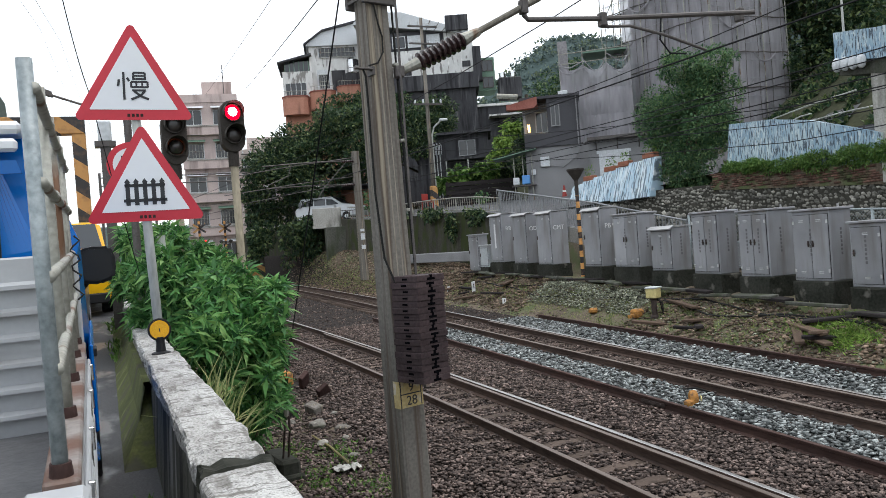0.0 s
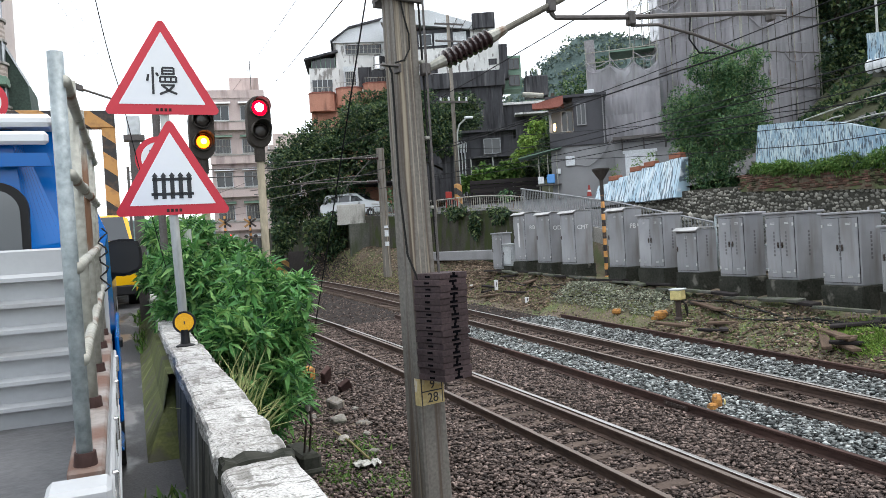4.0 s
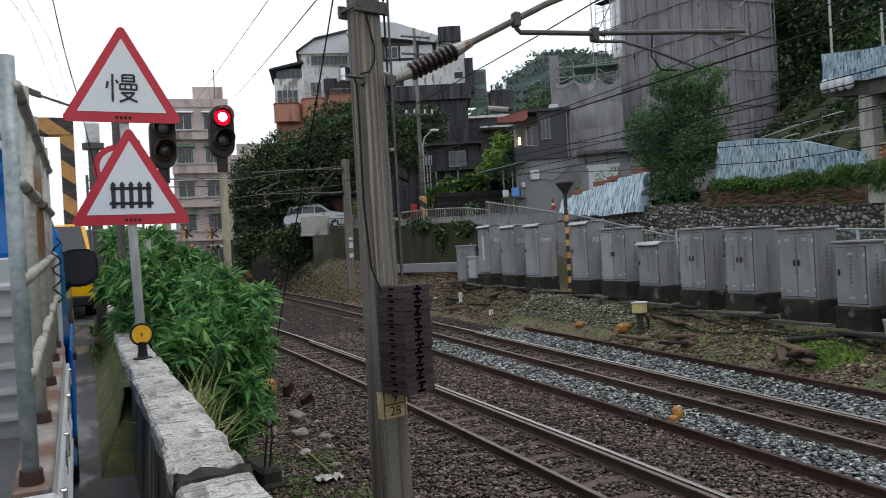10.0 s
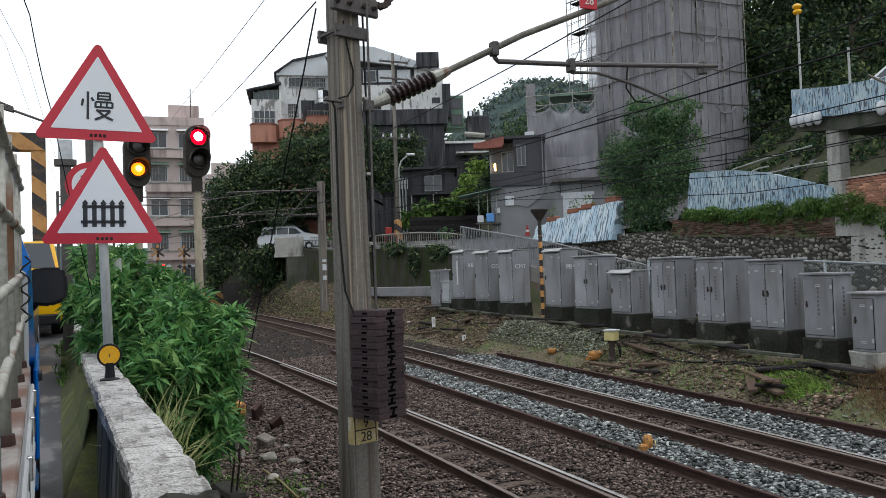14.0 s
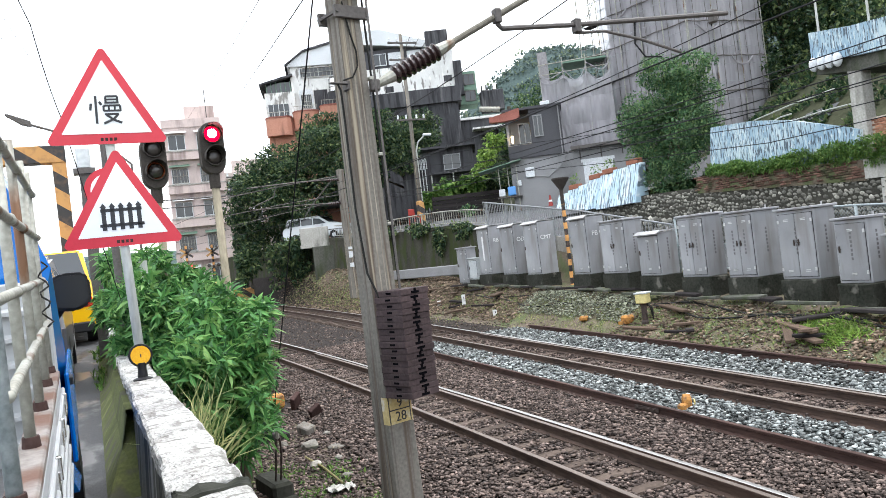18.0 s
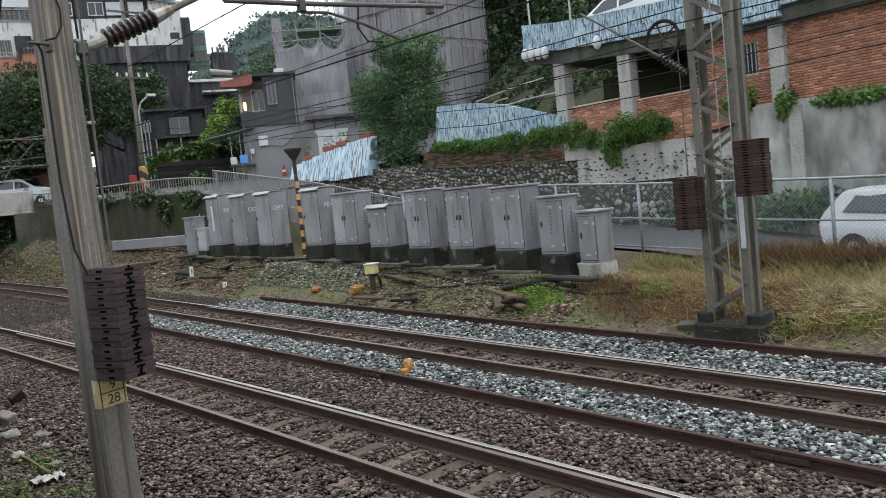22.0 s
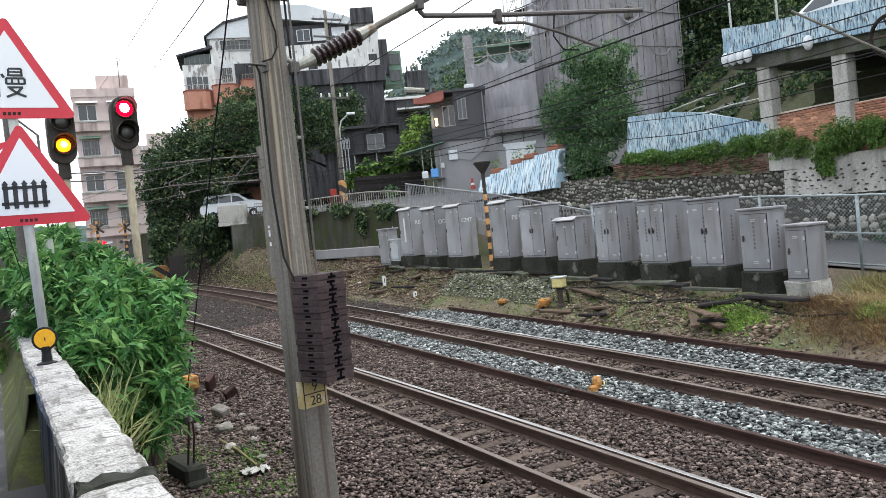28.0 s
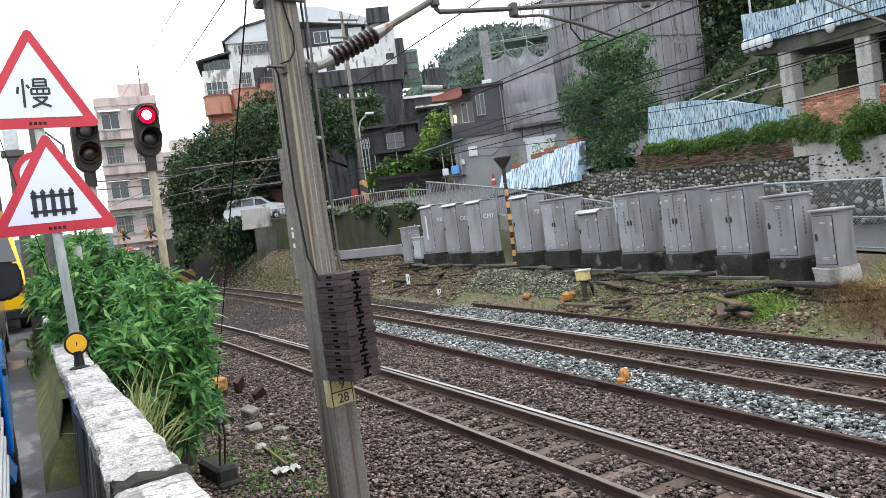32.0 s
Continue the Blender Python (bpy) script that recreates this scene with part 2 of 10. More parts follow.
def wet_road(name):
    """Dark asphalt with films of water lying in its hollows."""
    m, n, l, p = tree_of(name)
    c = ramp_of(n, l, noise_at(n, l, 0.9, 5), [(0.3, (0.014, 0.015, 0.016)), (0.7, (0.042, 0.043, 0.046))])
    c = blend(n, l, 0.4, c, ramp_of(n, l, noise_at(n, l, 90, 2), [(0.3, (0.02, 0.02, 0.022)), (0.75, (0.12, 0.12, 0.125))]))
    wet = noise_at(n, l, 1.6, 6, (1.6, 0.8, 1))
    l.new(c, p.inputs["Base Color"])
    l.new(ramp_of(n, l, wet, [(0.4, (0.28, 0.28, 0.28)), (0.5, (0.75, 0.75, 0.75))]), p.inputs["Roughness"])
    p.inputs["Specular IOR Level"].default_value = 0.5
    b = n.new("ShaderNodeBump")
    b.inputs["Distance"].default_value = 0.006
    l.new(ramp_of(n, l, wet, [(0.45, (0.02, 0.02, 0.02)), (0.58, (0.5, 0.5, 0.5))]), b.inputs["Strength"])
    l.new(noise_at(n, l, 80, 3), b.inputs["Height"])
    l.new(b.outputs[0], p.inputs["Normal"])
    return m


M = {}
M["asphalt_wet"] = wet_road("asphalt_wet")
M["asphalt"] = surface("asphalt", (0.07, 0.072, 0.078), (0.042, 0.043, 0.046), rough=0.65, big=0.4, fine=30, bump=0.2)
M["rubble_brown"] = surface("rubble_brown", (0.225, 0.168, 0.122), (0.08, 0.06, 0.045), rough=0.95, big=4, fine=30, island=True, per=0.7, bump=0.3)
M["earth"] = surface("earth", (0.15, 0.12, 0.088), (0.05, 0.042, 0.032), rough=0.95, big=0.7, fine=14, bump=0.6, dirt=(0.085, 0.1, 0.048), dirt_at=(0.46, 0.6), dirt_scale=1.1, depth=0.04)
M["stone_brown"] = surface("stone_brown", (0.172, 0.13, 0.112), (0.04, 0.031, 0.028), rough=0.75, big=6, fine=50, island=True, per=0.85, bump=0.2)
M["stone_new"] = surface("stone_new", (0.295, 0.31, 0.302), (0.06, 0.07, 0.07), rough=0.7, big=6, fine=50, island=True, per=0.95, bump=0.2)
M["rail_rust"] = surface("rail_rust", (0.085, 0.055, 0.043), (0.028, 0.02, 0.017), rough=0.75, big=4, fine=40, bump=0.2, stretch=(1, 0.15, 1))
M["rail_old"] = surface("rail_old", (0.07, 0.04, 0.033), (0.026, 0.016, 0.014), rough=0.7, big=3, fine=40, bump=0.2, stretch=(1, 0.15, 1))
M["rail_head"] = surface("rail_head", (0.5, 0.48, 0.46), (0.3, 0.28, 0.26), rough=0.36, metal=0.9, big=2, fine=40, bump=0.05, stretch=(6, 0.2, 1))
M["rail_head_dull"] = surface("rail_head_dull", (0.2, 0.165, 0.14), (0.11, 0.085, 0.07), rough=0.55, metal=0.7, big=2, fine=40, bump=0.05, stretch=(6, 0.2, 1))
M["sleeper"] = surface("sleeper", (0.12, 0.09, 0.073), (0.055, 0.041, 0.034), rough=0.9, big=3, fine=30, per=0.35, bump=0.35, dirt=(0.06, 0.045, 0.036), dirt_at=(0.5, 0.62), dirt_scale=5)
M["iron_dark"] = surface("iron_dark", (0.06, 0.045, 0.04), rough=0.7, big=6, fine=40)
M["weight_iron"] = surface("weight_iron", (0.06, 0.042, 0.043), (0.032, 0.023, 0.024), rough=0.7, big=5, fine=40, per=0.25, bump=0.3)
M["weight_rust"] = surface("weight_rust", (0.06, 0.034, 0.03), (0.03, 0.017, 0.015), rough=0.8, big=5, fine=40, per=0.25, bump=0.3)
# flat black that paints the shade inside plate slots and door gaps
M["black"] = plain("gap_shade", (0.004, 0.004, 0.005), 1.0, spec=0.0)
M["pole_concrete"] = streaked("pole_concrete", (0.185, 0.172, 0.152), (0.1, 0.092, 0.082), (0.075, 0.055, 0.042), (0.33, 0.29, 0.22))
M["pole_seam"] = surface("pole_seam", (0.3, 0.27, 0.22), (0.13, 0.115, 0.095), rough=0.85, big=5, fine=30, stretch=(1, 1, 0.3), bump=0.1)
M["concrete"] = surface("concrete", (0.42, 0.41, 0.38), (0.24, 0.23, 0.21), rough=0.9, big=0.9, fine=18, dirt=(0.1, 0.1, 0.085), dirt_at=(0.5, 0.72), dirt_scale=1.3, dirt_stretch=(1.6, 1.6, 0.5), bump=0.3)
M["concrete_pale"] = streaked("concrete_pale", (0.42, 0.415, 0.395), (0.22, 0.22, 0.205), (0.1, 0.1, 0.09), (0.55, 0.54, 0.5), 1.1, 0.5, (0.45, 0.62))
M["wall_damp"] = surface("wall_damp", (0.075, 0.07, 0.057), (0.022, 0.022, 0.017), rough=0.92, big=1.2, fine=24, stretch=(1.5, 1.5, 0.5), dirt=(0.04, 0.05, 0.02), dirt_at=(0.48, 0.6), dirt_scale=1.6, dirt_stretch=(1.5, 1.5, 0.5), bump=0.5)
M["gravel_old"] = surface("gravel_old", (0.3, 0.31, 0.24), (0.11, 0.125, 0.08), rough=0.8, big=5, fine=40, island=True, per=0.75, bump=0.2)
M["galv_dark"] = surface("galvanised_dark", (0.25, 0.26, 0.27), (0.14, 0.145, 0.15), rough=0.5, metal=0.3, big=5, fine=50, bump=0.05)
# near-black colour imitates the shade in the gaps between ballast stones
M["bed_gap_shade"] = surface("bed_gap_shade", (0.03, 0.024, 0.021), (0.012, 0.01, 0.009), rough=0.95, big=2, fine=20, bump=0.6, depth=0.03)
M["moss"] = streaked("moss", (0.095, 0.108, 0.036), (0.035, 0.042, 0.016), (0.06, 0.057, 0.045), (0.14, 0.15, 0.06), 7.0, 0.8, (0.5, 0.62), 0.95)
M["plinth"] = surface("plinth_concrete", (0.04, 0.04, 0.033), (0.012, 0.014, 0.01), rough=0.95, big=2, fine=18, dirt=(0.12, 0.115, 0.1), dirt_at=(0.62, 0.7), dirt_scale=2.5, bump=0.5)
M["concrete_dark"] = surface("concrete_dark", (0.11, 0.11, 0.095), (0.04, 0.043, 0.035), rough=0.92, big=0.9, fine=18, dirt=(0.045, 0.055, 0.03), dirt_at=(0.45, 0.65), dirt_scale=1.2, dirt_stretch=(2, 2, 0.4), bump=0.3)
M["wall_moss"] = streaked("wall_moss", (0.19, 0.185, 0.16), (0.07, 0.07, 0.056), (0.026, 0.026, 0.022), (0.4, 0.39, 0.36), 7.0, 0.7, (0.47, 0.58), 0.92)
M["cap_paint"] = cap_of("cap_paint")
M["galv"] = surface("galvanised", (0.3, 0.335, 0.345), (0.13, 0.16, 0.168), rough=0.5, metal=0.35, big=22, fine=70, bump=0.06)
M["galv_worn"] = surface("galvanised_worn", (0.34, 0.34, 0.3), (0.17, 0.165, 0.14), rough=0.55, metal=0.3, big=5, fine=50, dirt=(0.12, 0.06, 0.03), dirt_at=(0.57, 0.66), dirt_scale=5, dirt_stretch=(1, 1, 0.35), bump=0.1)
M["sign_white"] = surface("sign_white", (0.68, 0.69, 0.7), (0.65, 0.665, 0.68), rough=0.4, big=1.2, fine=30, bump=0.0, grain=0.03)
M["sign_red"] = surface("sign_red", (0.5, 0.022, 0.04), (0.45, 0.019, 0.033), rough=0.4, big=4, fine=40, bump=0.0, grain=0.08)
M["sign_black"] = plain("sign_black", (0.012, 0.013, 0.016), 0.5)
M["reflector"] = surface("reflector_amber", (0.85, 0.42, 0.01), (0.75, 0.33, 0.01), rough=0.25, big=30, fine=90, bump=0.2)
M["rubber"] = plain("rubber_black", (0.012, 0.012, 0.013), 0.6, spec=0.25)
M["cabinet"] = surface("cabinet_grey", (0.3, 0.303, 0.318), (0.2, 0.203, 0.215), rough=0.5, big=1.2, fine=60, dirt=(0.15, 0.138, 0.13), dirt_at=(0.5, 0.8), dirt_scale=1.6, dirt_stretch=(2.5, 2.5, 0.35), per=0.16, bump=0.02, grain=0.06)
M["hinge"] = plain("hinge_steel", (0.5, 0.5, 0.5), 0.35, metal=0.6)
M["cabinet_top"] = surface("cabinet_top", (0.34, 0.34, 0.34), (0.22, 0.22, 0.22), rough=0.6, big=3, fine=30, bump=0.03, grain=0.12)
M["cabinet_white"] = surface("cabinet_white", (0.42, 0.44, 0.45), (0.33, 0.35, 0.36), rough=0.55, big=3, fine=30, bump=0.05)
M["print_white"] = plain("print_white", (0.62, 0.62, 0.62), 0.7)
M["print_dark"] = plain("print_dark", (0.105, 0.1, 0.105), 0.7)
M["brick"] = surface("brick", (0.52, 0.27, 0.18), (0.3, 0.14, 0.09), rough=0.9, big=4, fine=30, per=0.4, bump=0.25)
M["mortar"] = surface("mortar", (0.5, 0.45, 0.39), (0.3, 0.26, 0.22), rough=0.95, big=1, fine=25, bump=0.3)
M["boulder"] = surface("boulder", (0.33, 0.31, 0.275), (0.11, 0.105, 0.09), rough=0.92, big=3, fine=22, per=0.5, bump=0.35, dirt=(0.06, 0.075, 0.035), dirt_at=(0.55, 0.68), dirt_scale=1.2)
M["joint"] = surface("wall_joint", (0.06, 0.056, 0.046), (0.022, 0.022, 0.018), rough=0.95, big=0.8, fine=14, bump=0.4)
M["blue_paint"] = flaking("blue_paint", (0.42, 0.51, 0.54), (0.22, 0.33, 0.42), (0.07, 0.09, 0.11), (0.55, 0.62, 0.63), 2.4, 15.0)
M["white_blue"] = flaking("white_blue", (0.6, 0.68, 0.71), (0.36, 0.5, 0.6), (0.11, 0.14, 0.17), (0.66, 0.71, 0.74), 1.3, 9.0)
M["render_grey"] = surface("render_grey", (0.075, 0.075, 0.082), (0.052, 0.052, 0.057), rough=0.9, big=0.5, fine=40, dirt=(0.04, 0.04, 0.045), dirt_at=(0.52, 0.72), dirt_scale=0.5, dirt_stretch=(1, 1, 0.4), bump=0.2)
M["render_light"] = surface("render_light", (0.25, 0.25, 0.255), (0.18, 0.18, 0.185), rough=0.9, big=0.6, fine=40, dirt=(0.13, 0.13, 0.13), dirt_at=(0.52, 0.72), dirt_scale=0.6, dirt_stretch=(1, 1, 0.4), bump=0.2)
M["tower"] = surface("tower_wall", (0.27, 0.26, 0.27), (0.17, 0.165, 0.17), rough=0.9, big=0.4, fine=12, bump=0.2)
M["net"] = net_of("scaffold_net", (0.36, 0.348, 0.375), 0.28)
M["steel_dark"] = surface("steel_dark", (0.1, 0.09, 0.085), rough=0.6, metal=0.3, big=5, fine=40)
M["mast"] = surface("mast_steel", (0.17, 0.16, 0.135), (0.08, 0.074, 0.062), rough=0.7, metal=0.1, big=3, fine=30, stretch=(2, 2, 0.4), bump=0.15)
M["insulator"] = plain("insulator_brown", (0.035, 0.02, 0.02), 0.25, spec=0.6)
M["wire"] = plain("wire_black", (0.012, 0.012, 0.014), 0.7, spec=0.15)
M["stain_white"] = streaked("stained_white", (0.68, 0.68, 0.66), (0.48, 0.48, 0.46), (0.14, 0.13, 0.12), (0.72, 0.72, 0.7), 3.0, 0.9, (0.56, 0.62))
M["clad_white"] = surface("clad_white", (0.58, 0.6, 0.62), (0.4, 0.42, 0.43), rough=0.6, big=0.5, fine=12, bump=0.05)
M["clad_dark"] = streaked("clad_dark", (0.068, 0.068, 0.074), (0.038, 0.038, 0.042), (0.02, 0.02, 0.022), (0.13, 0.13, 0.13), 3.0, 0.3, (0.5, 0.62))
M["orange_wall"] = surface("orange_wall", (0.46, 0.23, 0.165), (0.33, 0.15, 0.105), rough=0.8, big=0.6, fine=12, dirt=(0.2, 0.1, 0.075), dirt_at=(0.55, 0.75), dirt_scale=1.0, dirt_stretch=(1.5, 1.5, 0.3), bump=0.1)
M["pink_wall"] = surface("pink_wall", (0.6, 0.5, 0.47), (0.44, 0.36, 0.34), rough=0.85, big=0.4, fine=10, dirt=(0.22, 0.17, 0.155), dirt_at=(0.52, 0.7), dirt_scale=0.8, dirt_stretch=(1.4, 1.4, 0.25), bump=0.1, grain=0.15)
M["beige_wall"] = surface("beige_wall", (0.5, 0.44, 0.41), (0.36, 0.31, 0.29), rough=0.85, big=0.4, fine=10, bump=0.1)
M["glass_dark"] = plain("glass_dark", (0.02, 0.024, 0.028), 0.08, spec=0.6)
M["car_glass"] = plain("car_glass", (0.03, 0.035, 0.04), 0.05, spec=0.7)
M["paint_blue"] = plain("truck_blue", (0.001, 0.1, 0.36), 0.22, spec=0.35, coat=0.0)
M["truck_grey"] = surface("truck_bed_grey", (0.4, 0.415, 0.425), (0.31, 0.32, 0.33), rough=0.42, big=1.2, fine=40, dirt=(0.2, 0.19, 0.175), dirt_at=(0.55, 0.8), dirt_scale=2.2, dirt_stretch=(0.4, 1, 3), bump=0.03, grain=0.06)
M["bed_floor"] = surface("bed_floor", (0.13, 0.13, 0.135), (0.05, 0.05, 0.055), rough=0.3, big=2.2, fine=30, dirt=(0.035, 0.033, 0.032), dirt_at=(0.55, 0.62), dirt_scale=2.4, dirt_stretch=(0.6, 1.6, 1), bump=0.15)
M["rail_paint_rust"] = surface("bed_rail_rust", (0.22, 0.2, 0.185), (0.12, 0.1, 0.088), rough=0.6, big=5, fine=40, dirt=(0.1, 0.048, 0.03), dirt_at=(0.44, 0.58), dirt_scale=4, bump=0.15)
M["white_paint"] = plain("white_paint", (0.62, 0.64, 0.66), 0.35, coat=0.3)
M["silver"] = plain("silver_paint", (0.5, 0.52, 0.54), 0.3, metal=0.3, coat=0.4)
M["black_paint"] = plain("black_paint", (0.006, 0.006, 0.008), 0.16, spec=0.25, coat=0.12)
M["taxi"] = plain("taxi_yellow", (0.8, 0.44, 0.0), 0.3, coat=0.5)
M["grey_paint"] = plain("grey_paint", (0.12, 0.12, 0.13), 0.3, coat=0.5)
M["chrome"] = plain("chrome", (0.6, 0.6, 0.6), 0.15, metal=1.0)
M["red_lens"] = plain("red_lens", (0.5, 0.01, 0.01), 0.2)
M["red_lamp"] = plain("red_lamp", (1.0, 0.0, 0.012), 0.3, glow=2.2)
M["lamp_core"] = plain("lamp_core", (1.0, 0.42, 0.45), 0.3, glow=8.0)
M["tail_lamp"] = plain("tail_lamp", (1.0, 0.03, 0.02), 0.3, glow=3.0)
M["lens_off"] = plain("lens_unlit", (0.035, 0.03, 0.027), 0.25)
M["amber_lamp"] = plain("amber_lamp", (1.0, 0.15, 0.004), 0.3, glow=3.0)
M["amber_core"] = plain("amber_core", (1.0, 0.46, 0.08), 0.3, glow=6.0)
M["warm_lamp"] = plain("warm_lamp", (1.0, 0.6, 0.2), 0.3, glow=7.0)
M["signal_body"] = surface("signal_body", (0.05, 0.043, 0.038), rough=0.7, big=6, fine=40)
M["post_grey"] = surface("post_grey", (0.4, 0.41, 0.39), (0.26, 0.27, 0.25), rough=0.6, big=3, fine=30, stretch=(1, 1, 0.3), bump=0.08)
M["post_rust"] = surface("post_weathered", (0.3, 0.27, 0.2), (0.17, 0.14, 0.1), rough=0.75, big=2, fine=30, stretch=(1, 1, 0.3), bump=0.12)
M["hazard"] = stripes("hazard_stripes", (0.02, 0.02, 0.022), (0.42, 0.22, 0.07), (0.6, 0, 0.8), 0.6)
M["hazard_post"] = stripes("hazard_bands", (0.015, 0.015, 0.018), (0.62, 0.3, 0.09), (0, 0, 1), 0.42)
M["yellow_box"] = surface("yellow_box", (0.6, 0.52, 0.24), (0.48, 0.4, 0.16), rough=0.6, big=6, fine=40, dirt=(0.35, 0.28, 0.14), dirt_at=(0.55, 0.7), dirt_scale=8)
M["plate_yellow"] = surface("plate_yellow", (0.46, 0.37, 0.19), (0.34, 0.26, 0.12), rough=0.7, big=6, fine=40, dirt=(0.5, 0.46, 0.38), dirt_at=(0.55, 0.64), dirt_scale=9)
M["orange_rust"] = surface("orange_rust", (0.44, 0.22, 0.055), (0.2, 0.09, 0.032), rough=0.75, big=8, fine=40, dirt=(0.15, 0.085, 0.045), dirt_at=(0.5, 0.62), dirt_scale=9)
M["cable"] = plain("cable_black", (0.012, 0.012, 0.011), 0.7, spec=0.2)
M["leaf_bush"] = leafy("leaf_bush", (0.095, 0.265, 0.075), (0.014, 0.06, 0.02))
M["leaf_tree"] = leafy("leaf_tree", (0.08, 0.17, 0.078), (0.02, 0.058, 0.03))
M["leaf_dark"] = leafy("leaf_dark", (0.036, 0.075, 0.038), (0.011, 0.027, 0.014))
M["leaf_vine"] = leafy("leaf_vine", (0.1, 0.2, 0.045), (0.035, 0.09, 0.02))
M["leaf_light"] = leafy("leaf_light", (0.2, 0.32, 0.065), (0.07, 0.15, 0.03))
M["grass_dry"] = leafy("grass_dry", (0.37, 0.28, 0.155), (0.1, 0.068, 0.036), 0.8)
M["grass_red"] = leafy("grass_red", (0.2, 0.118, 0.07), (0.075, 0.042, 0.028), 0.8)
M["bark"] = surface("bark", (0.11, 0.09, 0.07), (0.05, 0.042, 0.035), rough=0.95, big=4, fine=25, stretch=(3, 3, 0.5), bump=0.5)
# forest green shifted towards blue, with distance haze put into the colour
M["hill"] = surface("hill_forest_hazed", (0.075, 0.105, 0.1), (0.045, 0.066, 0.064), rough=1.0, big=0.05, fine=0.35, bump=0.5, depth=2.0)
M["hill_earth"] = surface("hill_earth", (0.05, 0.052, 0.03), (0.02, 0.025, 0.013), rough=1.0, big=0.4, fine=6, bump=0.5)
M["terracotta"] = surface("terracotta", (0.3, 0.125, 0.08), rough=0.85, big=8, fine=40)
M["tile_band"] = stripes("tile_band", (0.42, 0.36, 0.31), (0.27, 0.22, 0.19), (0, 0, 1), 0.3)
M["leaf_sheet"] = surface("leaf_sheet", (0.06, 0.085, 0.07), (0.03, 0.045, 0.036), rough=0.8, big=1.0, fine=8)
M["red_roof"] = surface("red_roof", (0.29, 0.115, 0.09), (0.18, 0.065, 0.052), rough=0.8, big=2, fine=20)
M["green_sheet"] = surface("green_sheet", (0.17, 0.26, 0.2), (0.1, 0.16, 0.12), rough=0.7, big=2, fine=20)
M["wood_dark"] = surface("wood_dark", (0.026, 0.022, 0.022), rough=0.85, big=2, fine=20, per=0.3, stretch=(0.4, 0.4, 3))
M["rag_white"] = surface("rag_white", (0.4, 0.4, 0.37), (0.22, 0.215, 0.2), rough=0.9, big=8, fine=40)
M["blue_plastic"] = plain("blue_plastic", (0.08, 0.25, 0.55), 0.5)
M["weed_olive"] = leafy("weed_olive", (0.2, 0.24, 0.09), (0.07, 0.1, 0.035), 0.8)
M["grass_pale"] = leafy("grass_pale", (0.38, 0.4, 0.19), (0.12, 0.19, 0.06), 0.8)
M["straw_flat"] = leafy("straw_flat", (0.5, 0.42, 0.28), (0.2, 0.15, 0.09), 0.8)
M["straw"] = leafy("straw", (0.33, 0.29, 0.14), (0.12, 0.11, 0.05), 0.8)
M["plank_old"] = surface("plank_old", (0.13, 0.09, 0.065), (0.055, 0.04, 0.03), rough=0.9, big=3, fine=30, per=0.35, stretch=(0.4, 3, 3), bump=0.4)
M["bank_grass"] = leafy("bank_grass", (0.27, 0.25, 0.11), (0.12, 0.15, 0.05), 0.8)
M["red_plastic"] = plain("red_plastic", (0.26, 0.035, 0.028), 0.5, spec=0.3)


# ---------------------------------------------------------------- mesh helpers
def bm_new():
    return bmesh.new()


def box(bm, x0, x1, y0, y1, z0, z1, bevel=0.0, m=None):
    r = bmesh.ops.create_cube(bm, size=1.0)
    vs = r["verts"]
    for v in vs:
        v.co = Vector((x0 + (v.co.x + 0.5) * (x1 - x0), y0 + (v.co.y + 0.5) * (y1 - y0), z0 + (v.co.z + 0.5) * (z1 - z0)))
    if bevel:
        es = list({e for v in vs for e in v.link_edges})
        vs = bmesh.ops.bevel(bm, geom=es, offset=bevel, segments=1, affect="EDGES", clamp_overlap=True)["verts"]
    if m is not None:
        bmesh.ops.transform(bm, matrix=m, verts=list({v for v in vs}))
    return vs


def tube(bm, points, r, n=8, r1=None, caps=True):
    """A round bar along the points."""
    rings, pts = [], [Vector(p) for p in points]
    for i, p in enumerate(pts):
        d = (pts[min(i + 1, len(pts) - 1)] - pts[max(i - 1, 0)]).normalized()
        a = d.orthogonal().normalized() if i == 0 else (last - d * last.dot(d)).normalized()
        last = a
        b = d.cross(a)
        k = r if r1 is None else r + (r1 - r) * i / (len(pts) - 1)
        rings.append([bm.verts.new(p + (a * math.cos(2 * math.pi * j / n) + b * math.sin(2 * math.pi * j / n)) * k) for j in range(n)])
    for s, e in zip(rings, rings[1:]):
        for j in range(n):
            bm.faces.new((s[j], s[(j + 1) % n], e[(j + 1) % n], e[j]))
    if caps:
        bm.faces.new(rings[0][::-1])
        bm.faces.new(rings[-1])


def lathe(bm, profile, n=16, m=None):
    """Turned shape about z from (radius, height) pairs."""
    rings = [[bm.verts.new((r * math.cos(2 * math.pi * j / n), r * math.sin(2 * math.pi * j / n), z)) for j in range(n)] for r, z in profile]
    for s, e in zip(rings, rings[1:]):
        for j in range(n):
            bm.faces.new((s[j], s[(j + 1) % n], e[(j + 1) % n], e[j]))
    bm.faces.new(rings[0][::-1])
    bm.faces.new(rings[-1])
    if m is not None:
        bmesh.ops.transform(bm, matrix=m, verts=[v for r in rings for v in r])


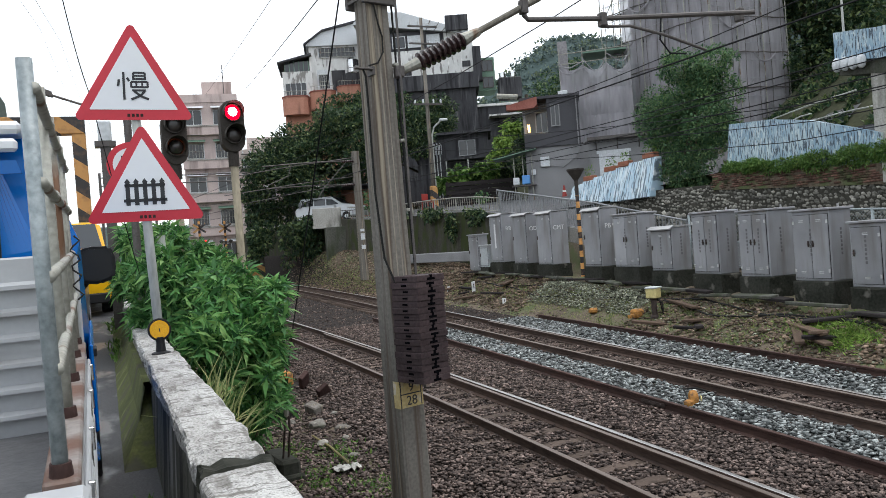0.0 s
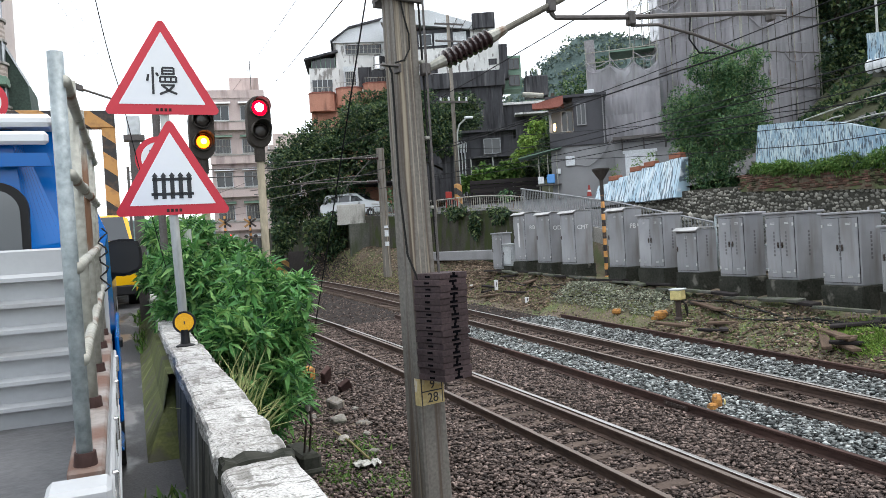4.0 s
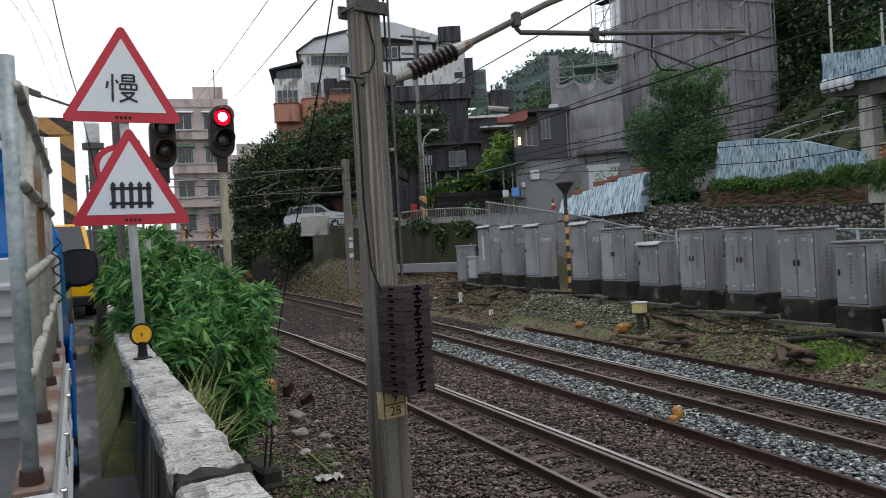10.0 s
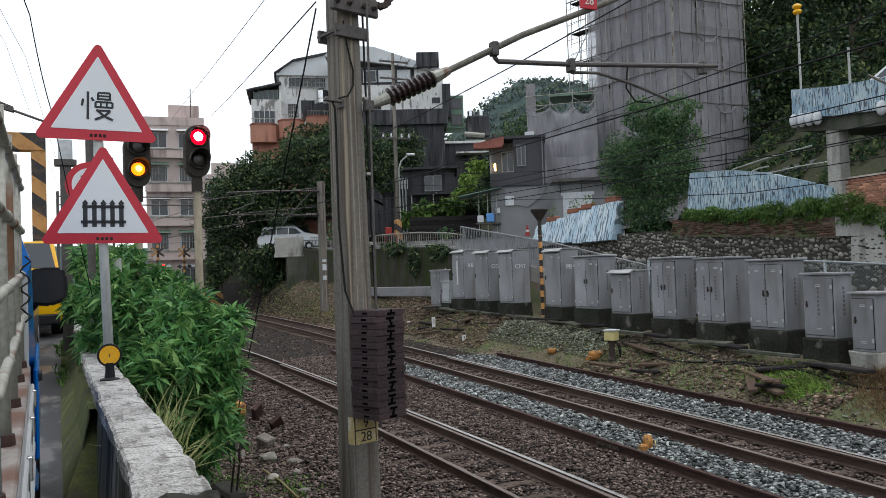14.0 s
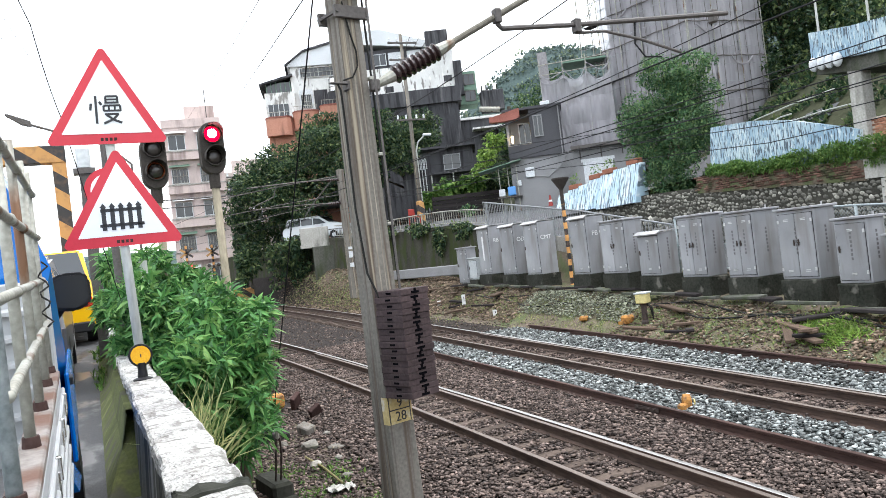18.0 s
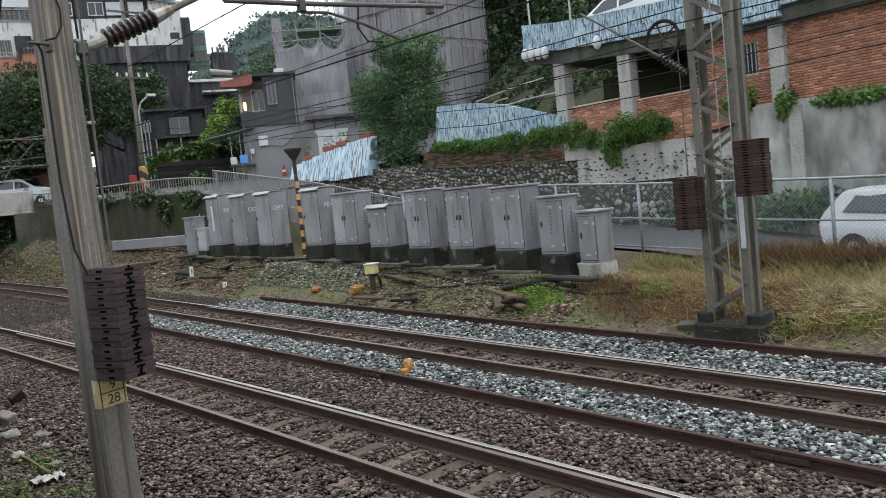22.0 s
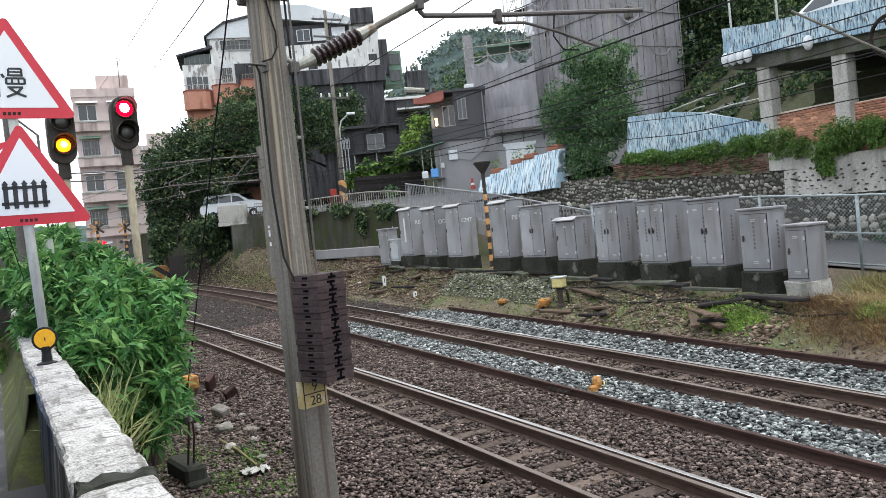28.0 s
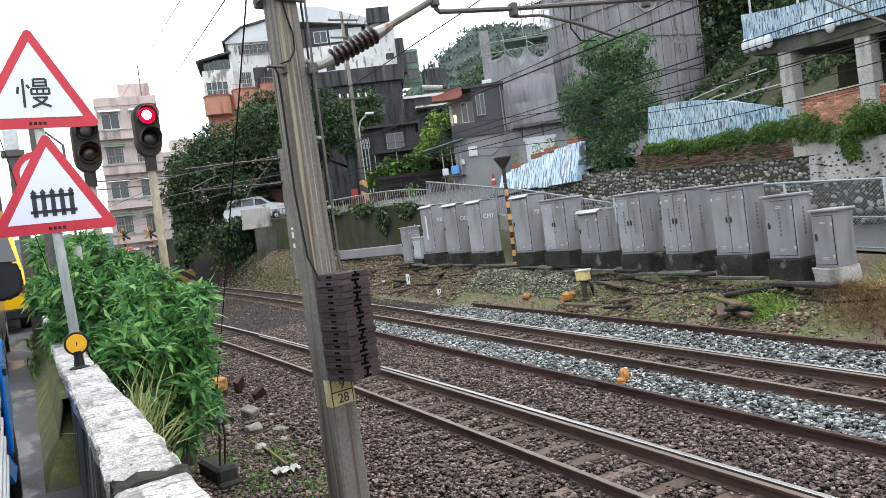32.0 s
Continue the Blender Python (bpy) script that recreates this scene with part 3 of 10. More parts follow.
def prism(bm, outline, a, b, axis="y", m=None):
    """A flat outline drawn out from a to b along an axis. The outline holds the two other coordinates in order."""
    def at(p, k):
        return {"x": (k, p[0], p[1]), "y": (p[0], k, p[1]), "z": (p[0], p[1], k)}[axis]
    f = [bm.verts.new(at(p, a)) for p in outline]
    g = [bm.verts.new(at(p, b)) for p in outline]
    n = len(f)
    bm.faces.new(f[::-1])
    bm.faces.new(g)
    for i in range(n):
        bm.faces.new((f[i], f[(i + 1) % n], g[(i + 1) % n], g[i]))
    if m is not None:
        bmesh.ops.transform(bm, matrix=m, verts=f + g)
    return f + g


def part(name, bm, material, parent=None, label="", smooth=False, at=None):
    """Links a bmesh as one mesh object, under a thing or a part."""
    bmesh.ops.recalc_face_normals(bm, faces=bm.faces)
    me = bpy.data.meshes.new(name)
    bm.to_mesh(me)
    bm.free()
    if smooth:
        for p in me.polygons:
            p.use_smooth = True
    me.materials.append(material)
    ob = new(name, me)
    if parent:
        ob.parent = parent
    if at is not None:
        ob.matrix_basis = at
    if label:
        ob["label"] = label
    return ob


def share(name, me, parent, m):
    ob = new(name, me)
    ob.parent = parent
    ob.matrix_basis = m
    return ob


def thing(name, label, category, at=None, group="", kind=""):
    ob = new(name)
    ob.empty_display_size = 0.2
    if at is not None:
        ob.matrix_basis = at
    return tagged(ob, label, category, group, kind)


def fast_mesh(name, verts, faces):
    """A mesh from arrays whose faces all have the same number of corners."""
    me = bpy.data.meshes.new(name)
    verts, faces = np.asarray(verts, np.float32), np.asarray(faces, np.int32)
    k = faces.shape[1]
    me.vertices.add(len(verts))
    me.vertices.foreach_set("co", verts.ravel())
    me.loops.add(faces.size)
    me.loops.foreach_set("vertex_index", faces.ravel())
    me.polygons.add(len(faces))
    me.polygons.foreach_set("loop_start", np.arange(0, faces.size, k, dtype=np.int32))
    me.polygons.foreach_set("loop_total", np.full(len(faces), k, np.int32))
    me.update(calc_edges=True)
    me.validate()
    return me


def rotations(n, rng):
    q = rng.normal(size=(n, 4))
    q /= np.linalg.norm(q, axis=1)[:, None]
    w, x, y, z = q.T
    return np.stack([np.stack([1 - 2 * (y * y + z * z), 2 * (x * y - z * w), 2 * (x * z + y * w)], -1),
                     np.stack([2 * (x * y + z * w), 1 - 2 * (x * x + z * z), 2 * (y * z - x * w)], -1),
                     np.stack([2 * (x * z - y * w), 2 * (y * z + x * w), 1 - 2 * (x * x + y * y)], -1)], 1)


SHARD = np.array([(1.1, 0.35, 0.2), (-0.3, 1.15, 0.1), (-1.1, -0.3, -0.15), (0.3, -1.15, 0.15), (0.15, 0.1, 1.1), (-0.1, 0.0, -1.1)])
SHARD_F = np.array([(0, 1, 4), (1, 2, 4), (2, 3, 4), (3, 0, 4), (1, 0, 5), (2, 1, 5), (3, 2, 5), (0, 3, 5)])


def stones(name, places, size, rng, spread=0.2):
    """Loose angular stones at the places, as one mesh."""
    n = len(places)
    s = size * (0.65 + 0.7 * rng.random(n))[:, None, None] * (0.65 + 0.5 * rng.random((n, 1, 3)))
    v = (SHARD[None] * (1 + spread * rng.normal(size=(n, 6, 3))) + 0.15 * rng.normal(size=(n, 6, 3))) * s * 0.62
    v = np.einsum("nij,nkj->nki", rotations(n, rng), v) * np.array([1.15, 1.15, 0.62]) + places[:, None, :]
    f = SHARD_F[None] + 6 * np.arange(n)[:, None, None]
    return fast_mesh(name, v.reshape(-1, 3), f.reshape(-1, 3))


def leaves(name, places, outward, length, width, rng, droop=0.4, wild=0.7):
    """Pointed leaves, each folded along its rib and bent, as one mesh."""
    n = len(places)
    d = outward / (np.linalg.norm(outward, axis=1)[:, None] + 1e-6) + wild * rng.normal(size=(n, 3))
    d[:, 2] -= droop
    d /= np.linalg.norm(d, axis=1)[:, None]
    up = np.tile([0.0, 0.0, 1.0], (n, 1)) + 0.5 * rng.normal(size=(n, 3))
    side = np.cross(d, up)
    side /= np.linalg.norm(side, axis=1)[:, None] + 1e-6
    nor = np.cross(side, d)
    ln = (length * (0.6 + 0.8 * rng.random(n)))[:, None]
    wd = (width * (0.6 + 0.8 * rng.random(n)))[:, None]
    p = places
    v = np.stack([p, p + d * ln * 0.45 + side * wd * 0.5 + nor * wd * 0.15, p + d * ln * 0.5 - nor * wd * 0.05,
                  p + d * ln * 0.45 - side * wd * 0.5 + nor * wd * 0.15, p + d * ln * 0.97 - nor * ln * 0.16], 1)
    f = np.array([(0, 1, 2), (0, 2, 3), (1, 4, 2), (3, 2, 4)])[None] + 5 * np.arange(n)[:, None, None]
    return fast_mesh(name, v.reshape(-1, 3), f.reshape(-1, 3))


def clump_places(clumps, n, rng, shell=0.55):
    """Points in the outer part of ellipsoids (x, y, z, rx, ry, rz), and the way out of each."""
    c = np.array(clumps, float)
    wt = (c[:, 3] * c[:, 4] + c[:, 3] * c[:, 5] + c[:, 4] * c[:, 5])
    i = rng.choice(len(c), n, p=wt / wt.sum())
    d = rng.normal(size=(n, 3))
    d /= np.linalg.norm(d, axis=1)[:, None]
    r = (shell + (1 - shell) * rng.random(n) ** 0.6)[:, None]
    return c[i, :3] + d * r * c[i, 3:], d


def split_clumps(clumps, per, rng, small=0.35):
    """Breaks big ellipsoids into uneven smaller ones on their outside."""
    out = []
    for x, y, z, a, b, c in clumps:
        for _ in range(per):
            d = rng.normal(size=3)
            d /= np.linalg.norm(d)
            k = small * (0.7 + 0.6 * rng.random())
            r = 0.55 + 0.45 * rng.random()
            out.append((x + d[0] * a * r, y + d[1] * b * r, z + d[2] * c * r, a * k, b * k, c * k * 0.85))
    return out


def stuff(name, me, material, label, category, parent=None):
    me.materials.append(material)
    ob = new(name, me)
    if parent:
        ob.parent = parent
        tagged(ob, label, kind="stuff")
    else:
        tagged(ob, label, category, kind="stuff")
    return ob


def text_part(name, word, size, material, parent, m, depth=0.002, align="CENTER", bold=0.0):
    cu = bpy.data.curves.new(name, "FONT")
    cu.body, cu.size, cu.extrude, cu.align_x, cu.align_y = word, size, depth, align, "CENTER"
    cu.offset = bold
    tmp = bpy.data.objects.new(name, cu)
    me = bpy.data.meshes.new_from_object(tmp)
    bpy.data.objects.remove(tmp)
    me.materials.clear()
    me.materials.append(material)
    ob = new(name, me)
    ob.parent = parent
    ob.matrix_basis = m
    return ob


# ---------------------------------------------------------------- ground
SLOPE = 0.0185
rng = np.random.default_rng(7)


def track_z(y):
    return SLOPE * min(max(y, -40.0), 90.0)


def road_z(y):
    return 1.3 + 0.045 * min(max(y, -30.0), 32.0)


def low_road_z(y):
    pts = [(-40, -0.4), (2.0, 0.42), (6.9, 0.6), (9.8, 1.08), (12.7, 1.3), (18.2, 1.5), (24, 2.3), (31, 3.5), (37, 4.5), (200, 4.6)]
    return float(np.interp(y, [p[0] for p in pts], [p[1] for p in pts]))


def bank_z(y):
    return float(np.interp(y, [-40, 9, 12.7, 19.4, 25, 30, 45, 90], [0.3, 0.66, 0.93, 1.15, 1.3, 1.4, 2.2, 2.9]))


def wall_line(y):
    return float(np.interp(y, [-60, 30.6, 31, 38, 46, 50, 60, 120], [20.3, 20.3, 15.35, 14.2, 11.6, 9.7, 8.8, 6.0]))


def track_x(y, x0, k, y0=0.0):
    return x0 - k * max(y - y0, 0.0) ** 2 / 2


def ground_z(x, y):
    t = track_z(y)
    b = bank_z(y)
    lr = low_road_z(y) - 0.06 if y < 31 else b
    xs = [-900, -0.25, -0.05, 0.3, 2.6, 3.5, 11.3, 11.9, 13.0, 14.7, 14.95, 20.2, 30, 900]
    zs = [road_z(y) - 0.08, road_z(y) - 0.08, t - 0.32, t - 0.3, t - 0.3, t - 0.19, t - 0.16, t + 0.02 + 0.15 * (b - t), b - 0.02, b, lr, lr, lr - 0.2, 0]
    z = float(np.interp(x, xs, zs))
    if y > 34 and x < 16:
        foot = wall_line(y)
        start = track_x(y, 8.27, 0.003, 24) + 1.3
        u = min(max((x - start) / max(foot - 0.2 - start, 0.5), 0.0), 1.0)
        top = 1.75 + 0.9 * min(max((y - 34) / 11, 0.0), 1.0)
        z += max(top - z, 0.0) * u * u * (3 - 2 * u) * min((y - 34) / 3, 1.0)
    if 0.4 < x < 14.6 and -12 < y < 60:
        f = 0.05 if x < 3.4 else 0.015 if x < 11.5 else 0.07
        z += f * noise.noise(Vector((x * 1.3, y * 1.3, 0))) + f * 0.6 * noise.noise(Vector((x * 4, y * 4, 3)))
    return z


def sheet(name, xs, ys, height, material, label, kind="structure", category="ground"):
    v = [(x, y, height(x, y)) for y in ys for x in xs]
    w = len(xs)
    f = [(j * w + i, j * w + i + 1, (j + 1) * w + i + 1, (j + 1) * w + i) for j in range(len(ys) - 1) for i in range(w - 1)]
    me = fast_mesh(name, v, f)
    me.polygons.foreach_set("use_smooth", [True] * len(me.polygons))
    me.materials.append(material)
    return tagged(new(name, me), label, category, kind=kind)


gx = [-900, -300, -100, -30, -10, -0.25, -0.05] + list(np.arange(0.3, 15.2, 0.25)) + [17, 20.2, 24, 30, 60, 150, 400, 900]
gy = [-600, -200, -80, -40, -20, -12] + list(np.arange(-8, 36, 0.3)) + list(np.arange(36, 62, 0.5)) + [70, 90, 140, 250, 500, 1200]
ground = sheet("ground", gx, gy, ground_z, M["earth"], "bare brown earth beside the railway with thin weeds")
ground.data.materials.append(M["bed_gap_shade"])
# ground below the ballast takes the painted gap shade
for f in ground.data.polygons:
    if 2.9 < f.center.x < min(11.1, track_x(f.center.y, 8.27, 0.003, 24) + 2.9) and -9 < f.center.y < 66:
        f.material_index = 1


# ---------------------------------------------------------------- railway tracks
RAIL = [(-0.065, -0.153), (0.065, -0.153), (0.065, -0.14), (0.012, -0.122), (0.008, -0.045), (0.033, -0.034), (0.034, -0.004), (0.026, 0.0),
        (-0.026, 0.0), (-0.034, -0.004), (-0.033, -0.034), (-0.008, -0.045), (-0.012, -0.122), (-0.065, -0.14)]


def rail(name, x0, k, y0, ya, yb, dz, material, head, parent=None, label=""):
    ys = np.linspace(ya, yb, max(2, int((yb - ya) / 2.0)))
    bm = bm_new()
    rings = [[bm.verts.new((track_x(y, x0, k, y0) + px, y, track_z(y) + dz + pz)) for px, pz in RAIL] for y in ys]
    n = len(RAIL)
    for a, b in zip(rings, rings[1:]):
        for j in range(n):
            bm.faces.new((a[j], a[(j + 1) % n], b[(j + 1) % n], b[j]))
    bm.faces.new(rings[0])
    bm.faces.new(rings[-1][::-1])
    ob = part(name, bm, material, parent, label)
    if head:
        ob.data.materials.append(head)
        for f in ob.data.polygons:
            if f.center.z > track_z(f.center.y) + dz - 0.003 - 0.002 and abs(f.normal.z) > 0.5:
                f.material_index = 1
    return ob


def sleeper_mesh():
    bm = bm_new()
    prism(bm, [(-0.12, -0.12), (0.12, -0.12), (0.1, 0.0), (-0.1, 0.0)], -1.0, 1.0, "x")
    me = bpy.data.meshes.new("sleeper")
    bmesh.ops.recalc_face_normals(bm, faces=bm.faces)
    bm.to_mesh(me)
    bm.free()
    me.materials.append(M["sleeper"])
    return me


def clip_mesh():
    bm = bm_new()
    box(bm, -0.05, 0.05, -0.045, 0.045, 0.0, 0.025, 0.006)
    box(bm, -0.018, 0.018, -0.018, 0.018, 0.02, 0.07, 0.004)
    me = bpy.data.meshes.new("rail_clip")
    bmesh.ops.recalc_face_normals(bm, faces=bm.faces)
    bm.to_mesh(me)
    bm.free()
    me.materials.append(M["iron_dark"])
    return me


SLEEPER, CLIP = sleeper_mesh(), clip_mesh()
SLEEPER_Y = []


def railway_track(x0, k, y0, dz, check, label, far):
    t = thing("railway_track", label, "railway track")
    rail("rail", x0, k, y0, -10, far, dz, M["rail_rust"], M["rail_head_dull"], t)
    rail("rail", x0 + 1.067, k, y0, -10, far, dz, M["rail_rust"], M["rail_head"], t, "rail with a bright worn head")
    if check:
        rail("check_rail", x0 + 1.067 - 0.11, k, y0, -10, check, dz - 0.004, M["rail_rust"], M["rail_head_dull"], t, "check rail close beside the running rail")
    y = -9.6
    i = 0
    while y < far:
        xc = track_x(y, x0, k, y0) + 0.5335
        a = math.atan(k * max(y - y0, 0))
        s = share("sleeper", SLEEPER, t, Matrix.Translation((xc, y, track_z(y) + dz - 0.158)) @ Matrix.Rotation(a, 4, "Z"))
        if 0 < y < 24:
            for cx in (-0.62, -0.445, 0.445, 0.62):
                share("rail_clip", CLIP, s, Matrix.Translation((cx, 0, 0.0)))
        SLEEPER_Y.append((xc, y))
        y += 0.62 + 0.03 * math.sin(i * 2.3)
        i += 1
    return t


railway_track(4.64, 0.0028, 0.0, 0.0, 22.0, "railway track with weathered brown sleepers and worn steel rails", 66)
railway_track(8.27, 0.0030, 24.0, 0.06, 20.0, "second railway track between two strips of fresh ballast", 66)
def spare_rail(x, far, dz, label):
    t = thing("spare_rail", label, "rail", group="spare rails beside the track")
    rail("rail", x, 0.0, 0, -10, far, dz, M["rail_old"], None, t)
    for y in (3.2, 9.7, 16.2):
        bm = bm_new()
        for s in (-1, 1):
            box(bm, x + s * 0.024 - 0.012, x + s * 0.024 + 0.012, y - 0.28, y + 0.28, track_z(y) + dz - 0.112, track_z(y) + dz - 0.05, 0.004)
        part("fishplate", bm, M["iron_dark"], t)
        for k in (-0.2, -0.07, 0.07, 0.2):
            bm = bm_new()
            lathe(bm, [(0.018, 0.0), (0.018, 0.02)], 6, pose(x - 0.036, y + k, track_z(y) + dz - 0.08, 0, -90))
            part("bolt", bm, M["iron_dark"], t)
    return t


spare_rail(7.1, 24.4, 0.02, "dark rusted spare rail lying beside the track")
spare_rail(10.98, 20.3, 0.04, "dark rusted spare rail lying at the edge of the ballast")


def scatter(xa, xb, ya, yb, n, lift, thin=0.0):
    x, y = rng.uniform(xa, xb, n), ya + (yb - ya) * rng.random(n) ** 1.25
    z = np.array([ground_z(a, b) for a, b in zip(x, y)]) + lift * rng.random(n)
    return np.stack([x, y, z], -1)


def between(x0, k, y0):
    return lambda x, y: not (-0.0 < x - track_x(y, x0, k, y0) < 1.067)


brown = np.concatenate([scatter(3.0, 7.1, 1, 24, 125000, 0.06), scatter(7.9, 9.7, 1, 22, 34000, 0.08), scatter(0.55, 3.2, 1.5, 16, 30000, 0.03), scatter(0.4, 3.2, -9, 1.5, 6000, 0.03), scatter(3.0, 7.1, -9, 1, 12000, 0.06),
                        scatter(2.5, 11.5, 20, 44, 9000, 0.04), scatter(11.2, 12.2, 3, 30, 900, 0.01), scatter(3.0, 9.9, -9, 1, 12000, 0.05)])
ties = np.array(SLEEPER_Y)
hidden = np.zeros(len(brown), bool)
for tx, ty in ties[(ties[:, 1] < 40) & (ties[:, 0] < 6.5)]:
    hidden |= (np.abs(brown[:, 1] - ty) < 0.125) & (np.abs(brown[:, 0] - tx) < 1.0)
brown = brown[~hidden | (rng.random(len(brown)) < 0.14)]
for i in np.nonzero((brown[:, 1] > 1) & (brown[:, 1] < 24))[0]:
    if 0.0 < brown[i, 0] - track_x(brown[i, 1], 4.64, 0.0028, 0.0) < 1.067:
        brown[i, 2] -= 0.022
stuff("ballast", stones("ballast", brown, 0.042, rng), M["stone_brown"], "brown rust-stained ballast stones between the rails", "ballast")
newer = np.concatenate([scatter(7.2, 8.15, 1, 22, 29000, 0.12), scatter(9.45, 10.85, 1, 21, 31000, 0.12), scatter(7.2, 8.15, -9, 1, 2500, 0.12), scatter(9.45, 10.85, -9, 1, 2500, 0.12)])
stuff("ballast", stones("ballast", newer, 0.05, rng), M["stone_new"], "fresh blue-grey ballast stones in two strips", "ballast")
heap = np.concatenate([scatter(11.9, 12.9, 17.0, 23.0, 3000, 0.04), scatter(11.5, 13.0, 9.0, 17.0, 700, 0.02)])
heap[:, 2] += 0.2 * np.exp(-((heap[:, 0] - 12.5) / 0.4) ** 2 - ((heap[:, 1] - 21.3) / 1.4) ** 2) + 0.14 * np.exp(-((heap[:, 0] - 12.4) / 0.35) ** 2 - ((heap[:, 1] - 18.4) / 0.9) ** 2)
rubble = np.concatenate([scatter(11.4, 13.0, 22.5, 34, 2600, 0.05), scatter(11.4, 12.8, 9.5, 17.0, 1700, 0.03)])
far = scatter(8.4, 14.6, 29, 50, 16000, 0.05)
far = far[np.array([track_x(b, 8.27, 0.003, 24) + 1.5 < a < wall_line(b) for a, b in far[:, :2]])]
rubble = np.concatenate([rubble, far])
stuff("rubble", stones("rubble", rubble, 0.07, rng), M["rubble_brown"], "brown crumbled rubble on the earth bank", "rubble")
stuff("gravel", stones("gravel", heap, 0.045, rng), M["gravel_old"], "grey-green gravel spilled on the bank below the cabinets", "gravel")

# ---------------------------------------------------------------- road on the near side, parapet wall
sheet("road", [-9.0, -5, -3, -1.5, -0.7, -0.12], list(np.arange(-12, 70, 2.0)), lambda x, y: road_z(y) + 0.01 * (x + 9) * 0.1, M["asphalt_wet"], "wet dark asphalt road sloping up along the railway", category="road")


def wall_x(y):
    return 0.44 - 0.035 * y


for v in bpy.data.objects["road"].data.vertices:
    if v.co.x > -0.2:
        v.co.x = wall_x(v.co.y) - 0.22


def parapet():
    t = thing("parapet_wall", "low concrete parapet with a flaking white-painted cap and mossy foot", "wall", kind="structure")
    bm = bm_new()
    ys = list(np.arange(-6, 24.1, 1.0))
    rings = []
    for y in ys:
        x = wall_x(y)
        rings.append([bm.verts.new(p) for p in ((x - 0.25, y, road_z(y) - 0.3), (x - 0.2, y, 2.07 + 0.012 * max(y - 6, 0)), (x - 0.02, y, 2.07 + 0.012 * max(y - 6, 0)), (x + 0.02, y, track_z(y) - 0.6))])
    for a, b in zip(rings, rings[1:]):
        for j in range(4):
            bm.faces.new((a[j], a[(j + 1) % 4], b[(j + 1) % 4], b[j]))
    bm.faces.new(rings[0])
    bm.faces.new(rings[-1][::-1])
    part("wall_body", bm, M["wall_moss"], t)
    y, r, done = -5.0, random.Random(3), False
    while y < 22:
        ln = 0.35 + 0.5 * r.random()
        worn = 2.2 < y < 2.75
        ln = (0.15 if done else 0.12) if worn else ln
        bm = bm_new()
        vs = box(bm, -0.115, 0.115, 0.004, ln - 0.004, -0.05, 0.045, 0.012)
        bmesh.ops.subdivide_edges(bm, edges=bm.edges[:], cuts=5 if 1 < y < 8 else 2, use_grid_fill=True)
        for v in bm.verts:
            q = v.co + Vector((0, y, 0))
            edge = max(abs(v.co.x) - 0.075, 0.0) / 0.04
            chip = max(noise.noise(q * 14) - 0.05, 0.0) * edge
            v.co += Vector((0.005 * noise.noise(q * 9) - math.copysign(0.04 * chip, v.co.x), 0, 0.01 * noise.noise(q * 6) + 0.007 * noise.noise(q * 24) - 0.05 * chip * (1 if v.co.z > 0 else 0)))
        if worn and not done:
            for v in bm.verts:
                q = v.co + Vector((0, y, 0))
                v.co += Vector((0.02 * noise.noise(q * 11), 0.045 * noise.noise(q * 13 + Vector((3, 0, 0))), -0.006 + 0.02 * noise.noise(q * 19) if v.co.z > 0 else 0.0))
        z = 2.105 + 0.012 * max(y - 6, 0)
        part("cap_stone", bm, M["plinth"] if worn and not done else M["cap_paint"], t, at=Matrix.Translation((wall_x(y) - 0.11 + 0.006 * r.uniform(-1, 1), y, z + 0.004 * r.uniform(-1, 1))) @ Matrix.Rotation(0.035, 4, "Z"))
        done = done or worn
        y += ln
    return t


parapet()


def mossy_slab():
    """Leaning slab at the parapet's foot on the road side."""
    bm = bm_new()
    rings = []
    for k, y in enumerate(np.arange(5.0, 15.0, 0.5)):
        w = 0.03 * noise.noise(Vector((0, y * 2, 0)))
        d = 0.75 if k == 0 else 0.0
        x, z = wall_x(y), road_z(y)
        rings.append([bm.verts.new(p) for p in ((x - 0.45 + w, y, z - 0.05), (x - 0.3 + w, y + d * 0.6, (z + 1.98) / 2), (wall_x(y + d) - 0.25 + w, y + d, 1.98 + 0.02 * w), (wall_x(y + d) - 0.2, y + d, 1.98), (x - 0.2, y, z - 0.05))])
    for a, b in zip(rings, rings[1:]):
        for j in range(5):
            bm.faces.new((a[j], a[(j + 1) % 5], b[(j + 1) % 5], b[j]))
    bm.faces.new(rings[0])
    bm.faces.new(rings[-1][::-1])
    return tagged(part("mossy_slab", bm, M["moss"]), "leaning concrete slab overgrown with green moss", "slab")


mossy_slab()


# ---------------------------------------------------------------- concrete catenary pole
def pole_outline(w, d, c):
    return [(-w + c, -d), (w - c, -d), (w, -d + c), (w, d - c), (w - c, d), (-w + c, d), (-w, d - c), (-w, -d + c)]


